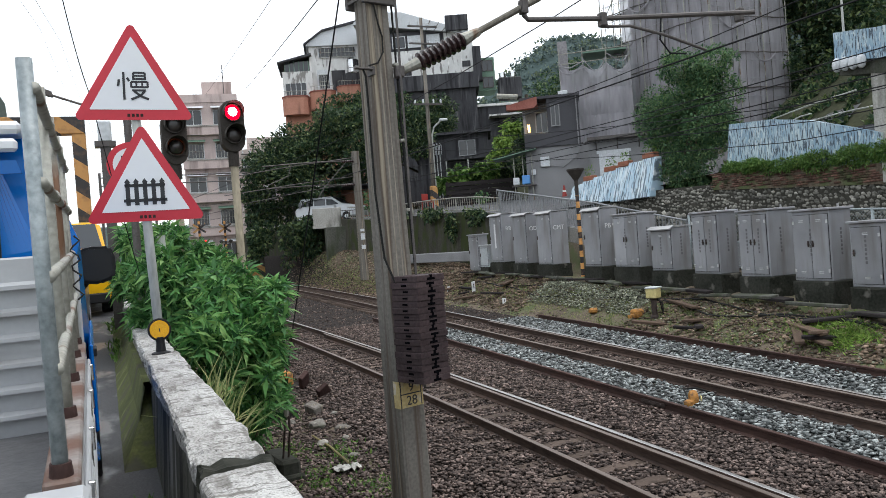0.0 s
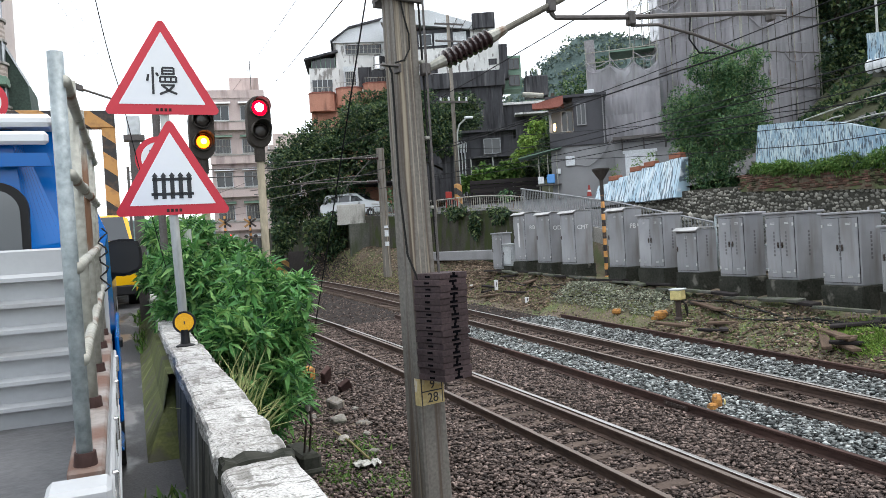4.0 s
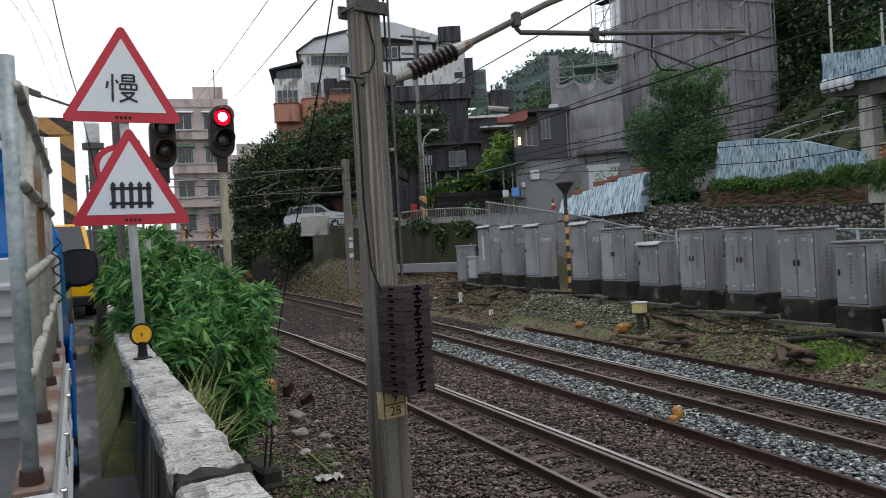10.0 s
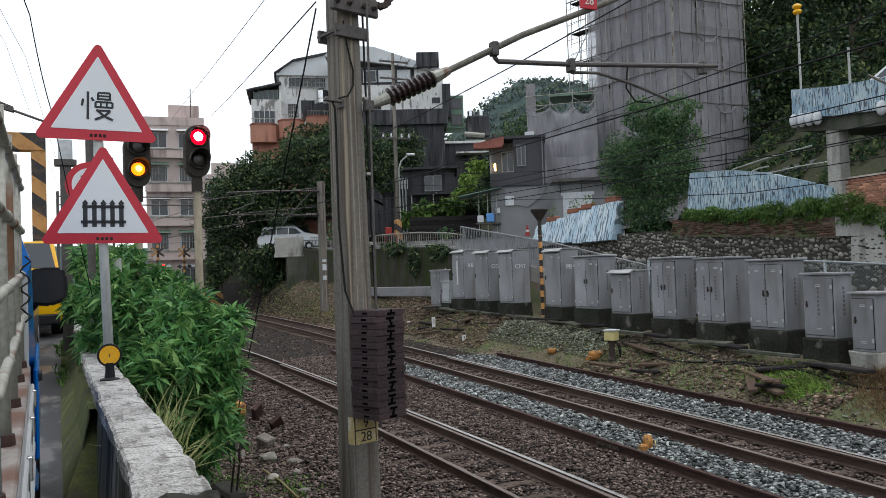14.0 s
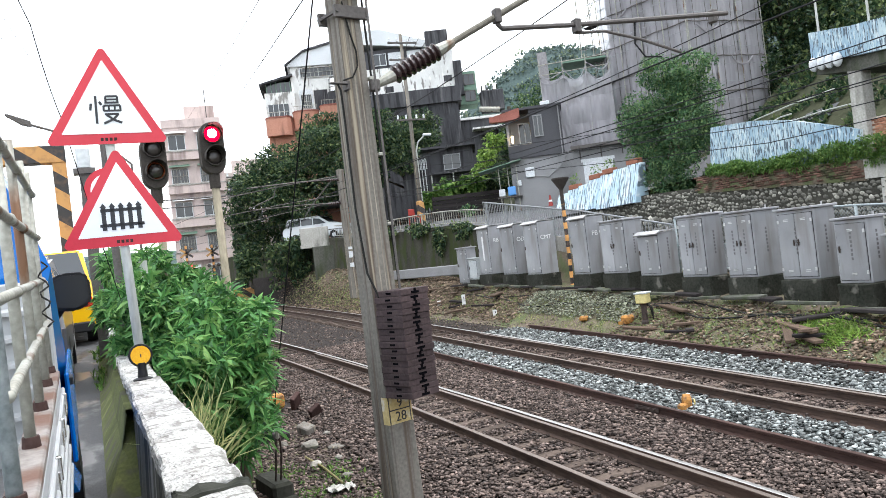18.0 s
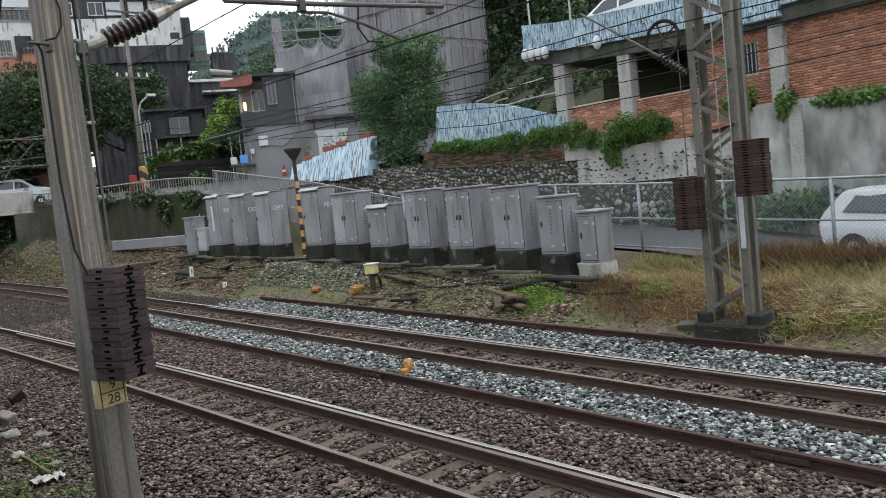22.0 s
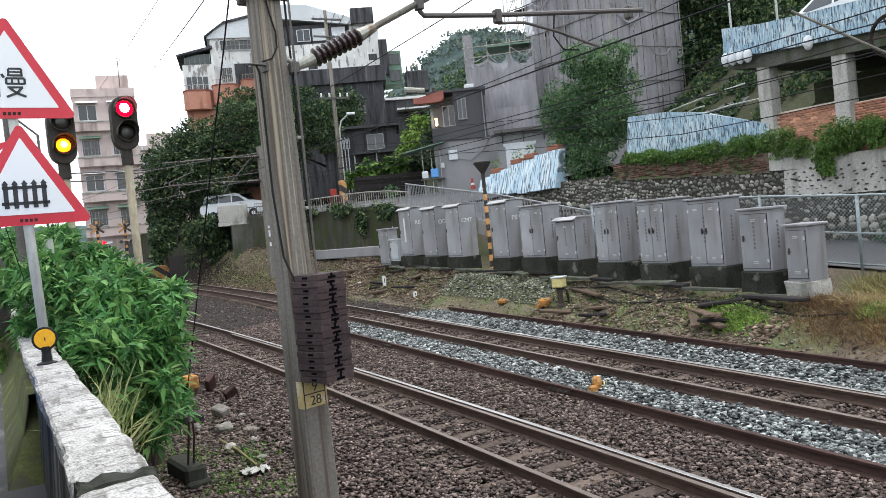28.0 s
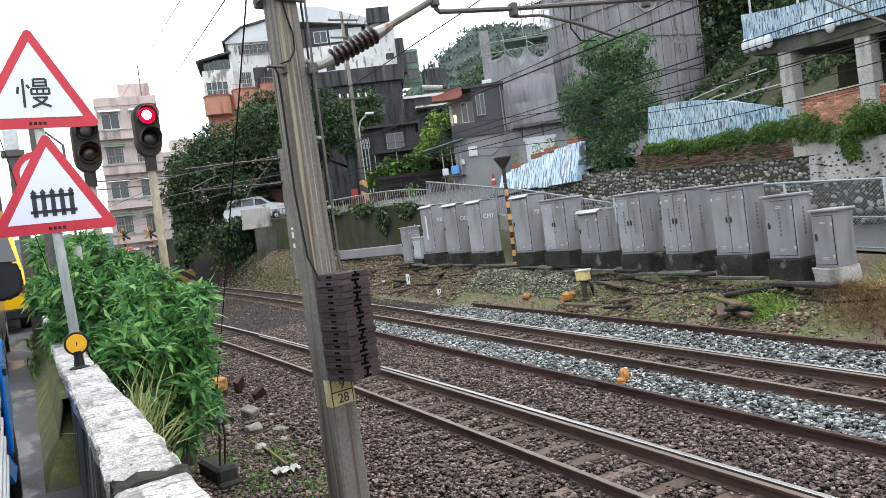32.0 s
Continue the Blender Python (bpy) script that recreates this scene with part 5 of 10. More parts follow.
# ---------------------------------------------------------------- crossing signals
def signal(place, z0, lit, label):
    """Two-lens signal; lit: the upper red lamp burns; else an added turning half-shell imitates the flashing of the
    lower amber lamp.
    """
    x, y, zc = place
    t = thing("crossing_signal", label, "traffic signal", at=pose(x, y, 0, 0, 0, 6), group="crossing signals")
    bm = bm_new()
    tube(bm, [(0, 0.1, z0), (0, 0.1, zc - 0.3)], 0.055, 14)
    part("post", bm, M["post_rust"], t, smooth=True)
    bm = bm_new()
    tube(bm, [(0, 0.1, zc - 0.55), (0, 0.1, zc - 0.3)], 0.075, 14)
    part("collar", bm, M["signal_body"], t)
    bm = bm_new()
    prism(bm, [(0.165 * math.cos(a), zc + s * 0.19 + 0.175 * math.sin(a)) for s, lo in ((1, 0), (-1, math.pi)) for a in [lo + math.pi * i / 10 for i in range(11)]], 0.0, 0.16, "y")
    bmesh.ops.bevel(bm, geom=[e for e in bm.edges if e.calc_length() > 0.04 and abs(e.verts[0].co.y - e.verts[1].co.y) < 0.01], offset=0.012, segments=1, affect="EDGES", clamp_overlap=True)
    part("housing", bm, M["signal_body"], t)
    bm = bm_new()
    box(bm, -0.172, 0.172, 0.03, 0.06, zc - 0.012, zc + 0.012, 0.003)
    part("housing_joint", bm, M["iron_dark"], t)
    turning = None
    for s in (1, -1):
        zl = zc + 0.03 + s * 0.155
        amber = s == -1 and not lit
        red = s == 1 and lit
        bm = bm_new()
        lathe(bm, [(0.125, 0.0), (0.125, 0.07), (0.112, 0.07), (0.112, 0.012), (0.1, 0.01)], 24, pose(0, 0.0, zl, 90))
        part("lens_ring", bm, M["signal_body"], t)
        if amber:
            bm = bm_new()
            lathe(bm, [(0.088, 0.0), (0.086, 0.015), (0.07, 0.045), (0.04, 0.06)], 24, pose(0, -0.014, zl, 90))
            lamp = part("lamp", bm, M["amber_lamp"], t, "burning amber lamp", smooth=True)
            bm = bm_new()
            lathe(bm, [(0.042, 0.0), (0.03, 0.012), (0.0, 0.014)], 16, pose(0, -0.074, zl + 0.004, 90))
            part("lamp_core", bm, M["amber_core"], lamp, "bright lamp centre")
            # added half-shell, dark like an unlit lens, hides the steady lamp between flashes
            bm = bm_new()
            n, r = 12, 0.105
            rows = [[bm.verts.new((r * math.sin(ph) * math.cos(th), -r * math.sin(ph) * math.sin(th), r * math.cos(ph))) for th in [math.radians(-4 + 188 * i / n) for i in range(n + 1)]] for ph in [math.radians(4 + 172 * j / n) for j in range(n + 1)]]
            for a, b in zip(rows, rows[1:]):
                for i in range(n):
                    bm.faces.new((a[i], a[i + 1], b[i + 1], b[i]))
            turning = part("shutter", bm, M["lens_off"], t, "added dark half-shell turning to imitate the flashing of the amber lamp", smooth=True, at=pose(0, -0.03, zl))
        else:
            bm = bm_new()
            lathe(bm, [(0.11, 0.0), (0.1, 0.025), (0.06, 0.04)], 24, pose(0, -0.012, zl, 90))
            lens = part("lens", bm, M["red_lamp"] if red else M["lens_off"], t, "lit red lens" if red else "unlit dark lens", smooth=True)
            if red:
                bm = bm_new()
                lathe(bm, [(0.068, 0.0), (0.055, 0.02)], 16, pose(0, -0.045, zl + 0.008, 90))
                part("lamp_core", bm, M["lamp_core"], lens, "white-hot lamp centre")
        bm = bm_new()
        n = 16
        a0, a1 = math.radians(-28), math.radians(208)
        outer = [(0.136 * math.cos(a0 + (a1 - a0) * i / n), 0.136 * math.sin(a0 + (a1 - a0) * i / n)) for i in range(n + 1)]
        ring = []
        for k, yy in ((1.0, -0.005), (1.0, None), (0.955, None), (0.955, -0.005)):
            row = []
            for i, (a, b) in enumerate(outer):
                d = -0.07 - 0.17 * max(math.sin(math.pi * i / n), 0.0) ** 0.6
                row.append(bm.verts.new((a * k, yy if yy is not None else d, zl + b * k)))
            ring.append(row)
        for a, b in zip(ring, ring[1:] + ring[:1]):
            for i in range(n):
                bm.faces.new((a[i], a[i + 1], b[i + 1], b[i]))
        for q in (0, n):
            bm.faces.new([r_[q] for r_ in ring])
        part("hood", bm, M["signal_body"], t)
    return turning


signal((1.42, 11.1, 4.62), -0.2, True, "two-lens crossing signal with its red light lit on a weathered post")
amber_flash_mask = signal((0.64, 11.1, 4.47), 1.4, False, "two-lens crossing signal with a flashing amber light on a grey post")


# ---------------------------------------------------------------- trackside cabinets
def cabinet(ya, yb, depth, zb, zt, doors, word, awning, material, label, bars):
    x = 13.3
    t = thing("signal_cabinet", label, "equipment cabinet", at=pose(x, yb, zb), group="trackside cabinets")
    w, h = ya - yb, zt - zb
    bm = bm_new()
    box(bm, 0, depth, 0, w, 0.0, h - 0.05, 0.012)
    part("body", bm, material, t)
    bm = bm_new()
    if awning:
        prism(bm, [(-0.09, h - 0.1), (0.06, h - 0.02), (depth + 0.04, h - 0.02), (depth + 0.04, h + 0.01), (0.05, h + 0.01), (-0.1, h - 0.075)], -0.03, w + 0.03, "y")
    else:
        box(bm, -0.05, depth + 0.05, -0.05, w + 0.05, h - 0.05, h, 0.01)
    part("roof", bm, M["cabinet_top"] if awning else material, t)
    n = doors
    for i in range(n):
        a, b = 0.04 + (w - 0.08) * i / n, 0.04 + (w - 0.08) * (i + 1) / n
        bm = bm_new()
        box(bm, -0.022, 0.004, a + 0.008, b - 0.008, 0.06, h - 0.13, 0.006)
        d = part("door", bm, material, t)
        bm = bm_new()
        k = a + 0.06 if i else b - 0.06
        box(bm, -0.05, -0.02, k - 0.012, k + 0.012, h * 0.47, h * 0.47 + 0.13, 0.004)
        box(bm, -0.06, -0.045, k - 0.05, k + 0.012, h * 0.47 + 0.05, h * 0.47 + 0.075, 0.003)
        part("handle", bm, M["iron_dark"], d)
        for z in (0.18, h - 0.32):
            bm = bm_new()
            k = b - 0.02 if i else a + 0.02
            box(bm, -0.04, -0.018, k - 0.02, k + 0.02, z, z + 0.07, 0.004)
            part("hinge", bm, M["hinge"], d)
        for z in (0.16, h - 0.28):
            bm = bm_new()
            c = (a + b) / 2
            for q in (0, 0.03):
                box(bm, -0.03, -0.02, c - 0.06, c + 0.06, z + q, z + q + 0.014)
            part("vent_slot", bm, M["hinge"], d)
    # black panel behind the doors, paints the shade in the gaps round them
    bm = bm_new()
    box(bm, -0.004, 0.004, 0.036, w - 0.036, 0.052, h - 0.122)
    part("door_gap_shade", bm, M["black"], t)
    for i in range(bars):
        bm = bm_new()
        c = 0.1 + (w - 0.2) * (i + 0.5) / bars
        for j in range(7):
            box(bm, -0.026, -0.0215, c - 0.022, c + 0.022, h * 0.35 + j * 0.085, h * 0.35 + j * 0.085 + 0.055)
        tagged(part("faded_print", bm, M["print_dark"], t), kind="stuff")
    if bars:
        bm = bm_new()
        for j in range(7):
            box(bm, depth * 0.45, depth * 0.45 + 0.045, -0.004, 0.001, h * 0.35 + j * 0.085, h * 0.35 + j * 0.085 + 0.055)
        tagged(part("faded_print", bm, M["print_dark"], t), kind="stuff")
    if word:
        text_part("lettering", word, 0.21, M["print_white"], t, pose(depth * 0.45, -0.004, h * 0.68, 90))
    bm = bm_new()
    tube(bm, [(depth * 0.8, w * 0.2, h - 0.01), (depth * 0.8, w * 0.2, h + 0.07)], 0.02, 8)
    part("lifting_lug", bm, M["cabinet_top"], t)
    return t


def plinth(ya, yb, depth, zb, zt, pale=False):
    """Rough cast base, chipped along its edges."""
    bm = bm_new()
    box(bm, 13.24, 13.3 + depth + 0.06, yb - 0.03, ya + 0.03, zb, zt, 0.02)
    bmesh.ops.subdivide_edges(bm, edges=bm.edges[:], cuts=3, use_grid_fill=True)
    for v in bm.verts:
        if v.co.z < zt - 0.01:
            v.co += 0.05 * noise.noise_vector(v.co * 3.1)
    # the mossy near-black colour also carries the shade below the cabinet row
    tagged(part("cabinet_plinth", bm, M["concrete"] if pale else M["plinth"]), "pale stained concrete base under a cabinet" if pale else "mossy concrete plinth, coloured near-black for the shade under the cabinets", "plinth", "cabinet plinths")


G = "tall grey steel signal cabinet"
for row in ((30.31, 29.3, 0.42, 1.45, 2.97, 1, "", False, "small grey steel box at the end of the cabinet row", 0),
            (28.11, 27.05, 0.66, 1.79, 3.69, 1, "RB", True, G + " lettered in white on its side", 0),
            (26.12, 25.0, 0.6, 1.74, 3.59, 1, "OD", True, G + " lettered in white on its side", 0),
            (24.26, 23.23, 0.66, 1.7, 3.55, 1, "CMT", True, G + " lettered in white on its side", 0),
            (21.2, 20.24, 0.64, 1.64, 3.46, 1, "PB", True, G + " lettered in white on its side", 0),
            (19.56, 18.32, 0.6, 1.63, 3.19, 2, "", False, "grey double-door cabinet on a pale concrete base", 1),
            (17.79, 16.87, 0.6, 1.53, 2.73, 1, "", True, "low grey steel cabinet with a sloping lid", 1),
            (16.06, 15.1, 0.58, 1.46, 3.03, 2, "", False, "grey double-door cabinet with faded dark print", 2),
            (14.42, 13.5, 0.76, 1.42, 2.97, 2, "", False, "grey double-door cabinet with faded dark print", 2),
            (12.81, 11.82, 0.6, 1.35, 2.88, 2, "", False, "wide grey double-door cabinet with an overhanging roof", 1),
            (11.37, 10.63, 0.5, 1.25, 2.56, 1, "", False, "grey steel cabinet with a pale roof edge", 1),
            (10.29, 9.78, 0.54, 1.05, 2.18, 1, "", False, "small grey cabinet on a pale concrete foot", 0)):
    cabinet(*row[:8], M["cabinet"], row[8], row[9])
    plinth(row[0], row[1], row[2], ground_z(13.3, row[1]) - 0.25, row[3] - 0.002, row[0] == 10.29)
cabinet(29.2, 28.4, 0.3, 1.6, 2.5, 1, "", False, M["cabinet_white"], "small pale box beside the grey cabinets", 0)
plinth(29.2, 28.4, 0.3, ground_z(13.3, 28.5) - 0.2, 1.598)
bm = bm_new()
box(bm, -0.026, -0.021, 0.5, 0.62, 0.55, 1.5)
part("white_strip", bm, M["print_white"], at=pose(13.3, 27.05, 1.79))
bpy.data.objects["white_strip"].parent = [o for o in bpy.data.objects if o.name.startswith("signal_cabinet")][1]
bpy.data.objects["white_strip"].matrix_basis = Matrix.Identity(4)

# cable trough and old boards lying in front of the plinths
r = random.Random(23)
for i in range(22):
    y = 9.9 + 0.92 * i + r.uniform(-0.3, 0.3)
    bm = bm_new()
    ln, w = r.uniform(0.35, 0.8), r.uniform(0.07, 0.14)
    vs = box(bm, -w, w, -ln, ln, -0.035, 0.035, 0.012)
    b = part("trough_board", bm, M["concrete_dark"] if i % 3 else M["wood_dark"], at=pose(12.9 + r.uniform(-0.25, 0.15), y, bank_z(y) + r.uniform(0.02, 0.09), r.uniform(-3, 3), r.uniform(-12, 12), r.uniform(-14, 14)))
    tagged(b, "dark weathered trough cover lying before the cabinets", "board", "trough covers")


# ---------------------------------------------------------------- chain-link fence and ramp railing
def fence_z(y):
    return float(np.interp(y, [-10, 5.65, 9.78, 12.72, 18.23], [1.75, 2.39, 2.61, 2.81, 3.0]))


def chain_fence():
    t = thing("chain_link_fence", "galvanised chain-link fence between the cabinets and the lower road", "fence")
    ys = [-8.0, -5, -2.0, 1.2, 3.4, 5.68, 7.8, 9.84, 12.2, 14.4, 16.4, 18.2]
    for y in ys:
        bm = bm_new()
        tube(bm, [(15, y, fence_z(y) - 1.75), (15, y, fence_z(y))], 0.035, 10)
        part("post", bm, M["galv"], t, smooth=True)
    for f in (0.0, 0.78, 1.42):
        bm = bm_new()
        tube(bm, [(15, y, fence_z(y) - f) for y in ys], 0.026 if f < 0.7 else 0.02, 8)
        part("rail", bm, M["galv"], t, smooth=True)
    v, fc = [], []
    def strand(a, b):
        i = len(v)
        d = (b - a).normalized()
        s = Vector((0, -d.z, d.y)) * 0.0035
        v.extend([tuple(a - s), tuple(b - s), tuple(b + s), tuple(a + s)])
        fc.append((i, i + 1, i + 2, i + 3))
    y = 2.0
    while y < 19:
        for s in (1, -1):
            a = Vector((14.985 + 0.005 * s, y, fence_z(y) - 1.42))
            b = Vector((14.985 + 0.005 * s, y + s * 1.42, fence_z(y + s * 1.42) - 0.02))
            strand(a, b)
        y += 0.085
    me = fast_mesh("mesh", v, fc)
    stuff("mesh", me, M["galv"], "fine diamond wire mesh", "", t)
    return t


chain_fence()


def railing(name, pts, h, gap, material, label, group):
    """Upright bars between two rails along a line of foot points."""
    t = thing(name, label, "railing", group=group)
    line = [Vector(p) for p in pts]
    for dz, r in ((h, 0.03), (0.12, 0.02)):
        bm = bm_new()
        tube(bm, [p + Vector((0, 0, dz)) for p in line], r, 8)
        part("rail", bm, material, t)
    r = 0.011
    for a, b in zip(line, line[1:]):
        n = max(1, int((b - a).length / gap))
        for i in range(n + 1):
            p = a.lerp(b, i / n)
            bm = bm_new()
            q = 0.028 if i % 12 == 0 else r
            box(bm, p.x - q, p.x + q, p.y - q, p.y + q, p.z - (0.1 if i % 12 == 0 else -0.12), p.z + h)
            part("post" if i % 12 == 0 else "bar", bm, material, t)
    return t


railing("ramp_railing", [(15, 18.3, 1.72), (15, 23.1, 2.6), (15.2, 31.1, 3.75)], 1.12, 0.16, M["galv_dark"], "grey steel railing climbing along the ramp", "road railings")
bm = bm_new()
prism(bm, [(18.3, 0.8), (31.2, 1.2), (31.2, 3.85), (23.1, 2.68), (18.3, 1.8)], 15.06, 15.3, "x")
tagged(part("ramp_wall", bm, M["concrete"]), "pale concrete retaining wall under the ramp", "wall", kind="structure")
sheet("ramp_road", [15.25, 17, 19, 20.3], [-40, -20, 0, 5.6, 9.8, 12.7, 18.2, 21, 24, 27, 31, 37], lambda x, y: low_road_z(y), M["asphalt"], "grey asphalt road climbing past the stone wall", category="road")


# ---------------------------------------------------------------- hillside behind the retaining walls
def terrace_z(y):
    return float(np.interp(y, [-60, 7, 12, 13, 22.5, 26, 30.6, 31, 33, 36, 42, 46, 120], [4.0, 4.3, 3.7, 3.7, 4.55, 4.4, 3.95, 3.6, 3.85, 4.05, 4.1, 4.45, 4.5]))


def hill_z(u, y):
    t = terrace_z(y)
    flat = 11.0 if y > 30.8 else 5.5
    k = max(u - flat, 0)
    if 30.8 < y < 48:
        t += 0.08 * min(u, 9)
    return t + min((0.75 if y < 33 else 0.45) * k, float(np.interp(y, [30, 42, 60], [30, 7, 7]))) + 0.4 * noise.noise(Vector((u * 0.1, y * 0.1, 0))) * min(k, 1)


us = [0, 0.6, 2, 3.5, 5, 7, 10, 14, 20, 30, 45, 70, 120]
ys_h = [-60, -30, -10, 0, 7, 12, 12.6, 16, 20, 22.5, 26, 29, 30.6, 31, 33, 34, 36, 38, 40, 43, 46, 50, 55, 60, 70, 85, 100, 120]
hv = [(wall_line(y) + u, y, hill_z(u, y)) for y in ys_h for u in us]
w = len(us)
me = fast_mesh("hillside", hv, [(j * w + i, j * w + i + 1, (j + 1) * w + i + 1, (j + 1) * w + i) for j in range(len(ys_h) - 1) for i in range(w - 1)])
me.materials.append(M["hill_earth"])
tagged(new("hillside", me), "dark earth hillside with roads and houses on it", "ground", kind="structure")
sheet("upper_road", [0.3, 2, 4, 6.5, 9], [24, 28, 30.6, 31, 33, 34, 36, 38, 40, 43, 46, 50, 60], lambda x, y: 0, M["asphalt"], "grey asphalt lane above the retaining wall", category="road")
ob = bpy.data.objects["upper_road"]
for v in ob.data.vertices:
    u, y = v.co.x, v.co.y
    v.co = Vector((wall_line(y) + u, y, hill_z(u, y) + 0.06))


# ---------------------------------------------------------------- rubble retaining wall with set stones
def rubble_top(y):
    return float(np.interp(y, [10, 13, 16, 22.4, 26, 33.1], [3.35, 3.45, 3.6, 4.1, 4.2, 4.1]))


def rubble_wall():
    t = thing("retaining_wall", "old rubble stone retaining wall with dark joints and moss", "wall", kind="structure")
    bm = bm_new()
    ys = list(np.arange(10.0, 33.1, 0.7))
    rings = []
    for y in ys:
        top = rubble_top(y)
        rings.append([bm.verts.new(p) for p in ((19.95, y, low_road_z(y) - 0.4), (20.15, y, top), (20.6, y, top), (20.6, y, low_road_z(y) - 0.4))])
    for a, b in zip(rings, rings[1:]):
        for j in range(4):
            bm.faces.new((a[j], a[(j + 1) % 4], b[(j + 1) % 4], b[j]))
    bm.faces.new(rings[0])
    bm.faces.new(rings[-1][::-1])
    part("wall_core", bm, M["joint"], t)
    r = np.random.default_rng(11)
    meshes = []
    for k in range(6):
        bm = bm_new()
        bmesh.ops.create_icosphere(bm, subdivisions=1, radius=1.0)
        for v in bm.verts:
            v.co = Vector((v.co.x * 0.6, v.co.y, v.co.z)) * (1 + 0.22 * r.normal())
        me = bpy.data.meshes.new("stone")
        bm.to_mesh(me)
        bm.free()
        me.materials.append(M["boulder"])
        meshes.append(me)
    z0, row, places = 0.0, 0, []
    while z0 < 3.4:
        big = z0 < 0.75
        y = 10.1 + (row % 2) * 0.13
        while y < 32.9:
            base = low_road_z(y) - 0.05
            top = rubble_top(y) - 0.08
            z = base + z0
            if z < top and r.random() < 0.93:
                f = (z - base + 0.35) / max(top - base + 0.5, 0.5)
                places.append((19.985 + 0.17 * f, y, z + 0.03 * r.normal(), (0.11 + 0.05 * r.random()) if big else (0.052 + 0.036 * r.random())))
            y += (0.26 if big else 0.15) + 0.07 * r.random()
        z0 += 0.22 if big else 0.125
        row += 1
    places.sort(key=lambda q: q[1])
    for x, y, z, q in places[:300]:
        share("stone", meshes[int(r.integers(6))], t, pose(x, y, z, *(20 * r.normal(size=3))) @ Matrix.Diagonal((q, q * (1.0 + 0.4 * r.random()), q * 0.85, 1)))
    rest = np.array(places[300:])
    base = np.array([v.co for v in meshes[0].vertices])
    face = np.array([list(f.vertices) for f in meshes[0].polygons])
    v = base[None] * (1 + 0.18 * r.normal(size=(len(rest), len(base), 1))) * rest[:, None, 3:4] * np.array([1.0, 1.2, 0.85]) + rest[:, None, :3]
    f = face[None] + len(base) * np.arange(len(rest))[:, None, None]
    stuff("stones", fast_mesh("stones", v.reshape(-1, 3), f.reshape(-1, 3)), M["boulder_far"], "rounded stones set in the wall", "", t)
    return t


M["brick_old"] = surface("brick_old", (0.17, 0.09, 0.068), (0.06, 0.04, 0.032), rough=0.95, big=2.5, fine=16, bump=0.5, island=True, per=0.45, dirt=(0.05, 0.055, 0.03), dirt_at=(0.5, 0.66), dirt_scale=2)
M["boulder_far"] = surface("boulder_far", (0.3, 0.285, 0.25), (0.1, 0.1, 0.085), rough=0.92, big=3, fine=22, island=True, per=0.6, bump=0.3)
rubble_wall()


def slab(name, outline, a, b, axis, material, label, category="wall", kind="structure"):
    bm = bm_new()
    prism(bm, outline, a, b, axis)
    return tagged(part(name, bm, material), label, category, kind=kind)


# plain concrete retaining wall to the right of the rubble
slab("concrete_wall", [(-10, 0.0), (10.0, 0.4), (10.0, 4.05), (9.3, 4.3), (-10, 4.05)], 19.95, 20.6, "x", M["concrete_pale"], "streaked grey concrete retaining wall")
for y in (8.2, 4.5, 0.0):
    bm = bm_new()
    box(bm, 19.9, 20.0, y, y + 0.35, 0.8, 4.15, 0.02)
    tagged(part("wall_buttress", bm, M["concrete"]), "shallow concrete pier on the retaining wall", "pier", "wall piers")
def brick_band():
    """Loose old courses on top of the stones, with bricks gone here and there."""
    t = thing("brick_band", "band of crumbling red brick and soil on top of the stone wall", "wall", kind="structure")
    bm = bm_new()
    prism(bm, [(15.9, 3.45), (22.9, 3.9), (22.9, 4.5), (15.9, 4.06)], 20.08, 20.34, "x")
    part("wall_core", bm, M["earth"], t)
    r = random.Random(9)
    v, f = [], []
    for j in range(18):
        z = 3.4 + 0.073 * j
        y = 15.9 + 0.11 * (j % 2)
        while y < 22.8:
            lo, hi = 3.5 + 0.064 * (y - 15.9), 4.0 + 0.068 * (y - 15.9)
            if lo < z < hi and r.random() < 0.86:
                i, dx = len(v), 0.05 * r.random() ** 2
                for px_ in (20.045 + dx, 20.2):
                    v += [(px_, y + 0.006, z + 0.004), (px_, y + 0.214, z + 0.004 + 0.006 * r.random()), (px_, y + 0.214, z + 0.064), (px_, y + 0.006, z + 0.064)]
                f += [(i, i + 1, i + 2, i + 3), (i + 3, i + 2, i + 6, i + 7), (i, i + 4, i + 5, i + 1), (i, i + 3, i + 7, i + 4), (i + 1, i + 5, i + 6, i + 2)]
            y += 0.222
    stuff("brickwork", fast_mesh("brickwork", v, f), M["brick_old"], "weathered dark red bricks", "", t)
    return t


brick_band()
def pebbled_patch():
    """Newer concrete face with dark pebbles pressed into it."""
    t = thing("concrete_patch", "grey concrete wall face set with small dark pebbles", "wall", kind="structure")
    bm = bm_new()
    prism(bm, [(20.02, 2.62), (20.05, 3.45), (20.4, 3.45), (20.4, 2.62)], 10.0, 15.4, "y")
    part("face", bm, M["concrete"], t)
    r = np.random.default_rng(17)
    pts = [(20.02 + 0.03 * (z - 2.62) / 0.83, y + 0.05 * r.normal(), z + 0.03 * r.normal()) for z in np.arange(2.7, 3.4, 0.13) for y in np.arange(10.1, 15.3, 0.2) if r.random() < 0.75]
    stuff("pebbles", stones("pebbles", np.array(pts), 0.075, r), M["pebble_dark"], "dark pebbles set in the concrete", "", t)
    return t


M["pebble_dark"] = surface("pebble_dark", (0.1, 0.095, 0.085), (0.035, 0.035, 0.03), rough=0.9, big=5, fine=30, island=True, per=0.5)
pebbled_patch()
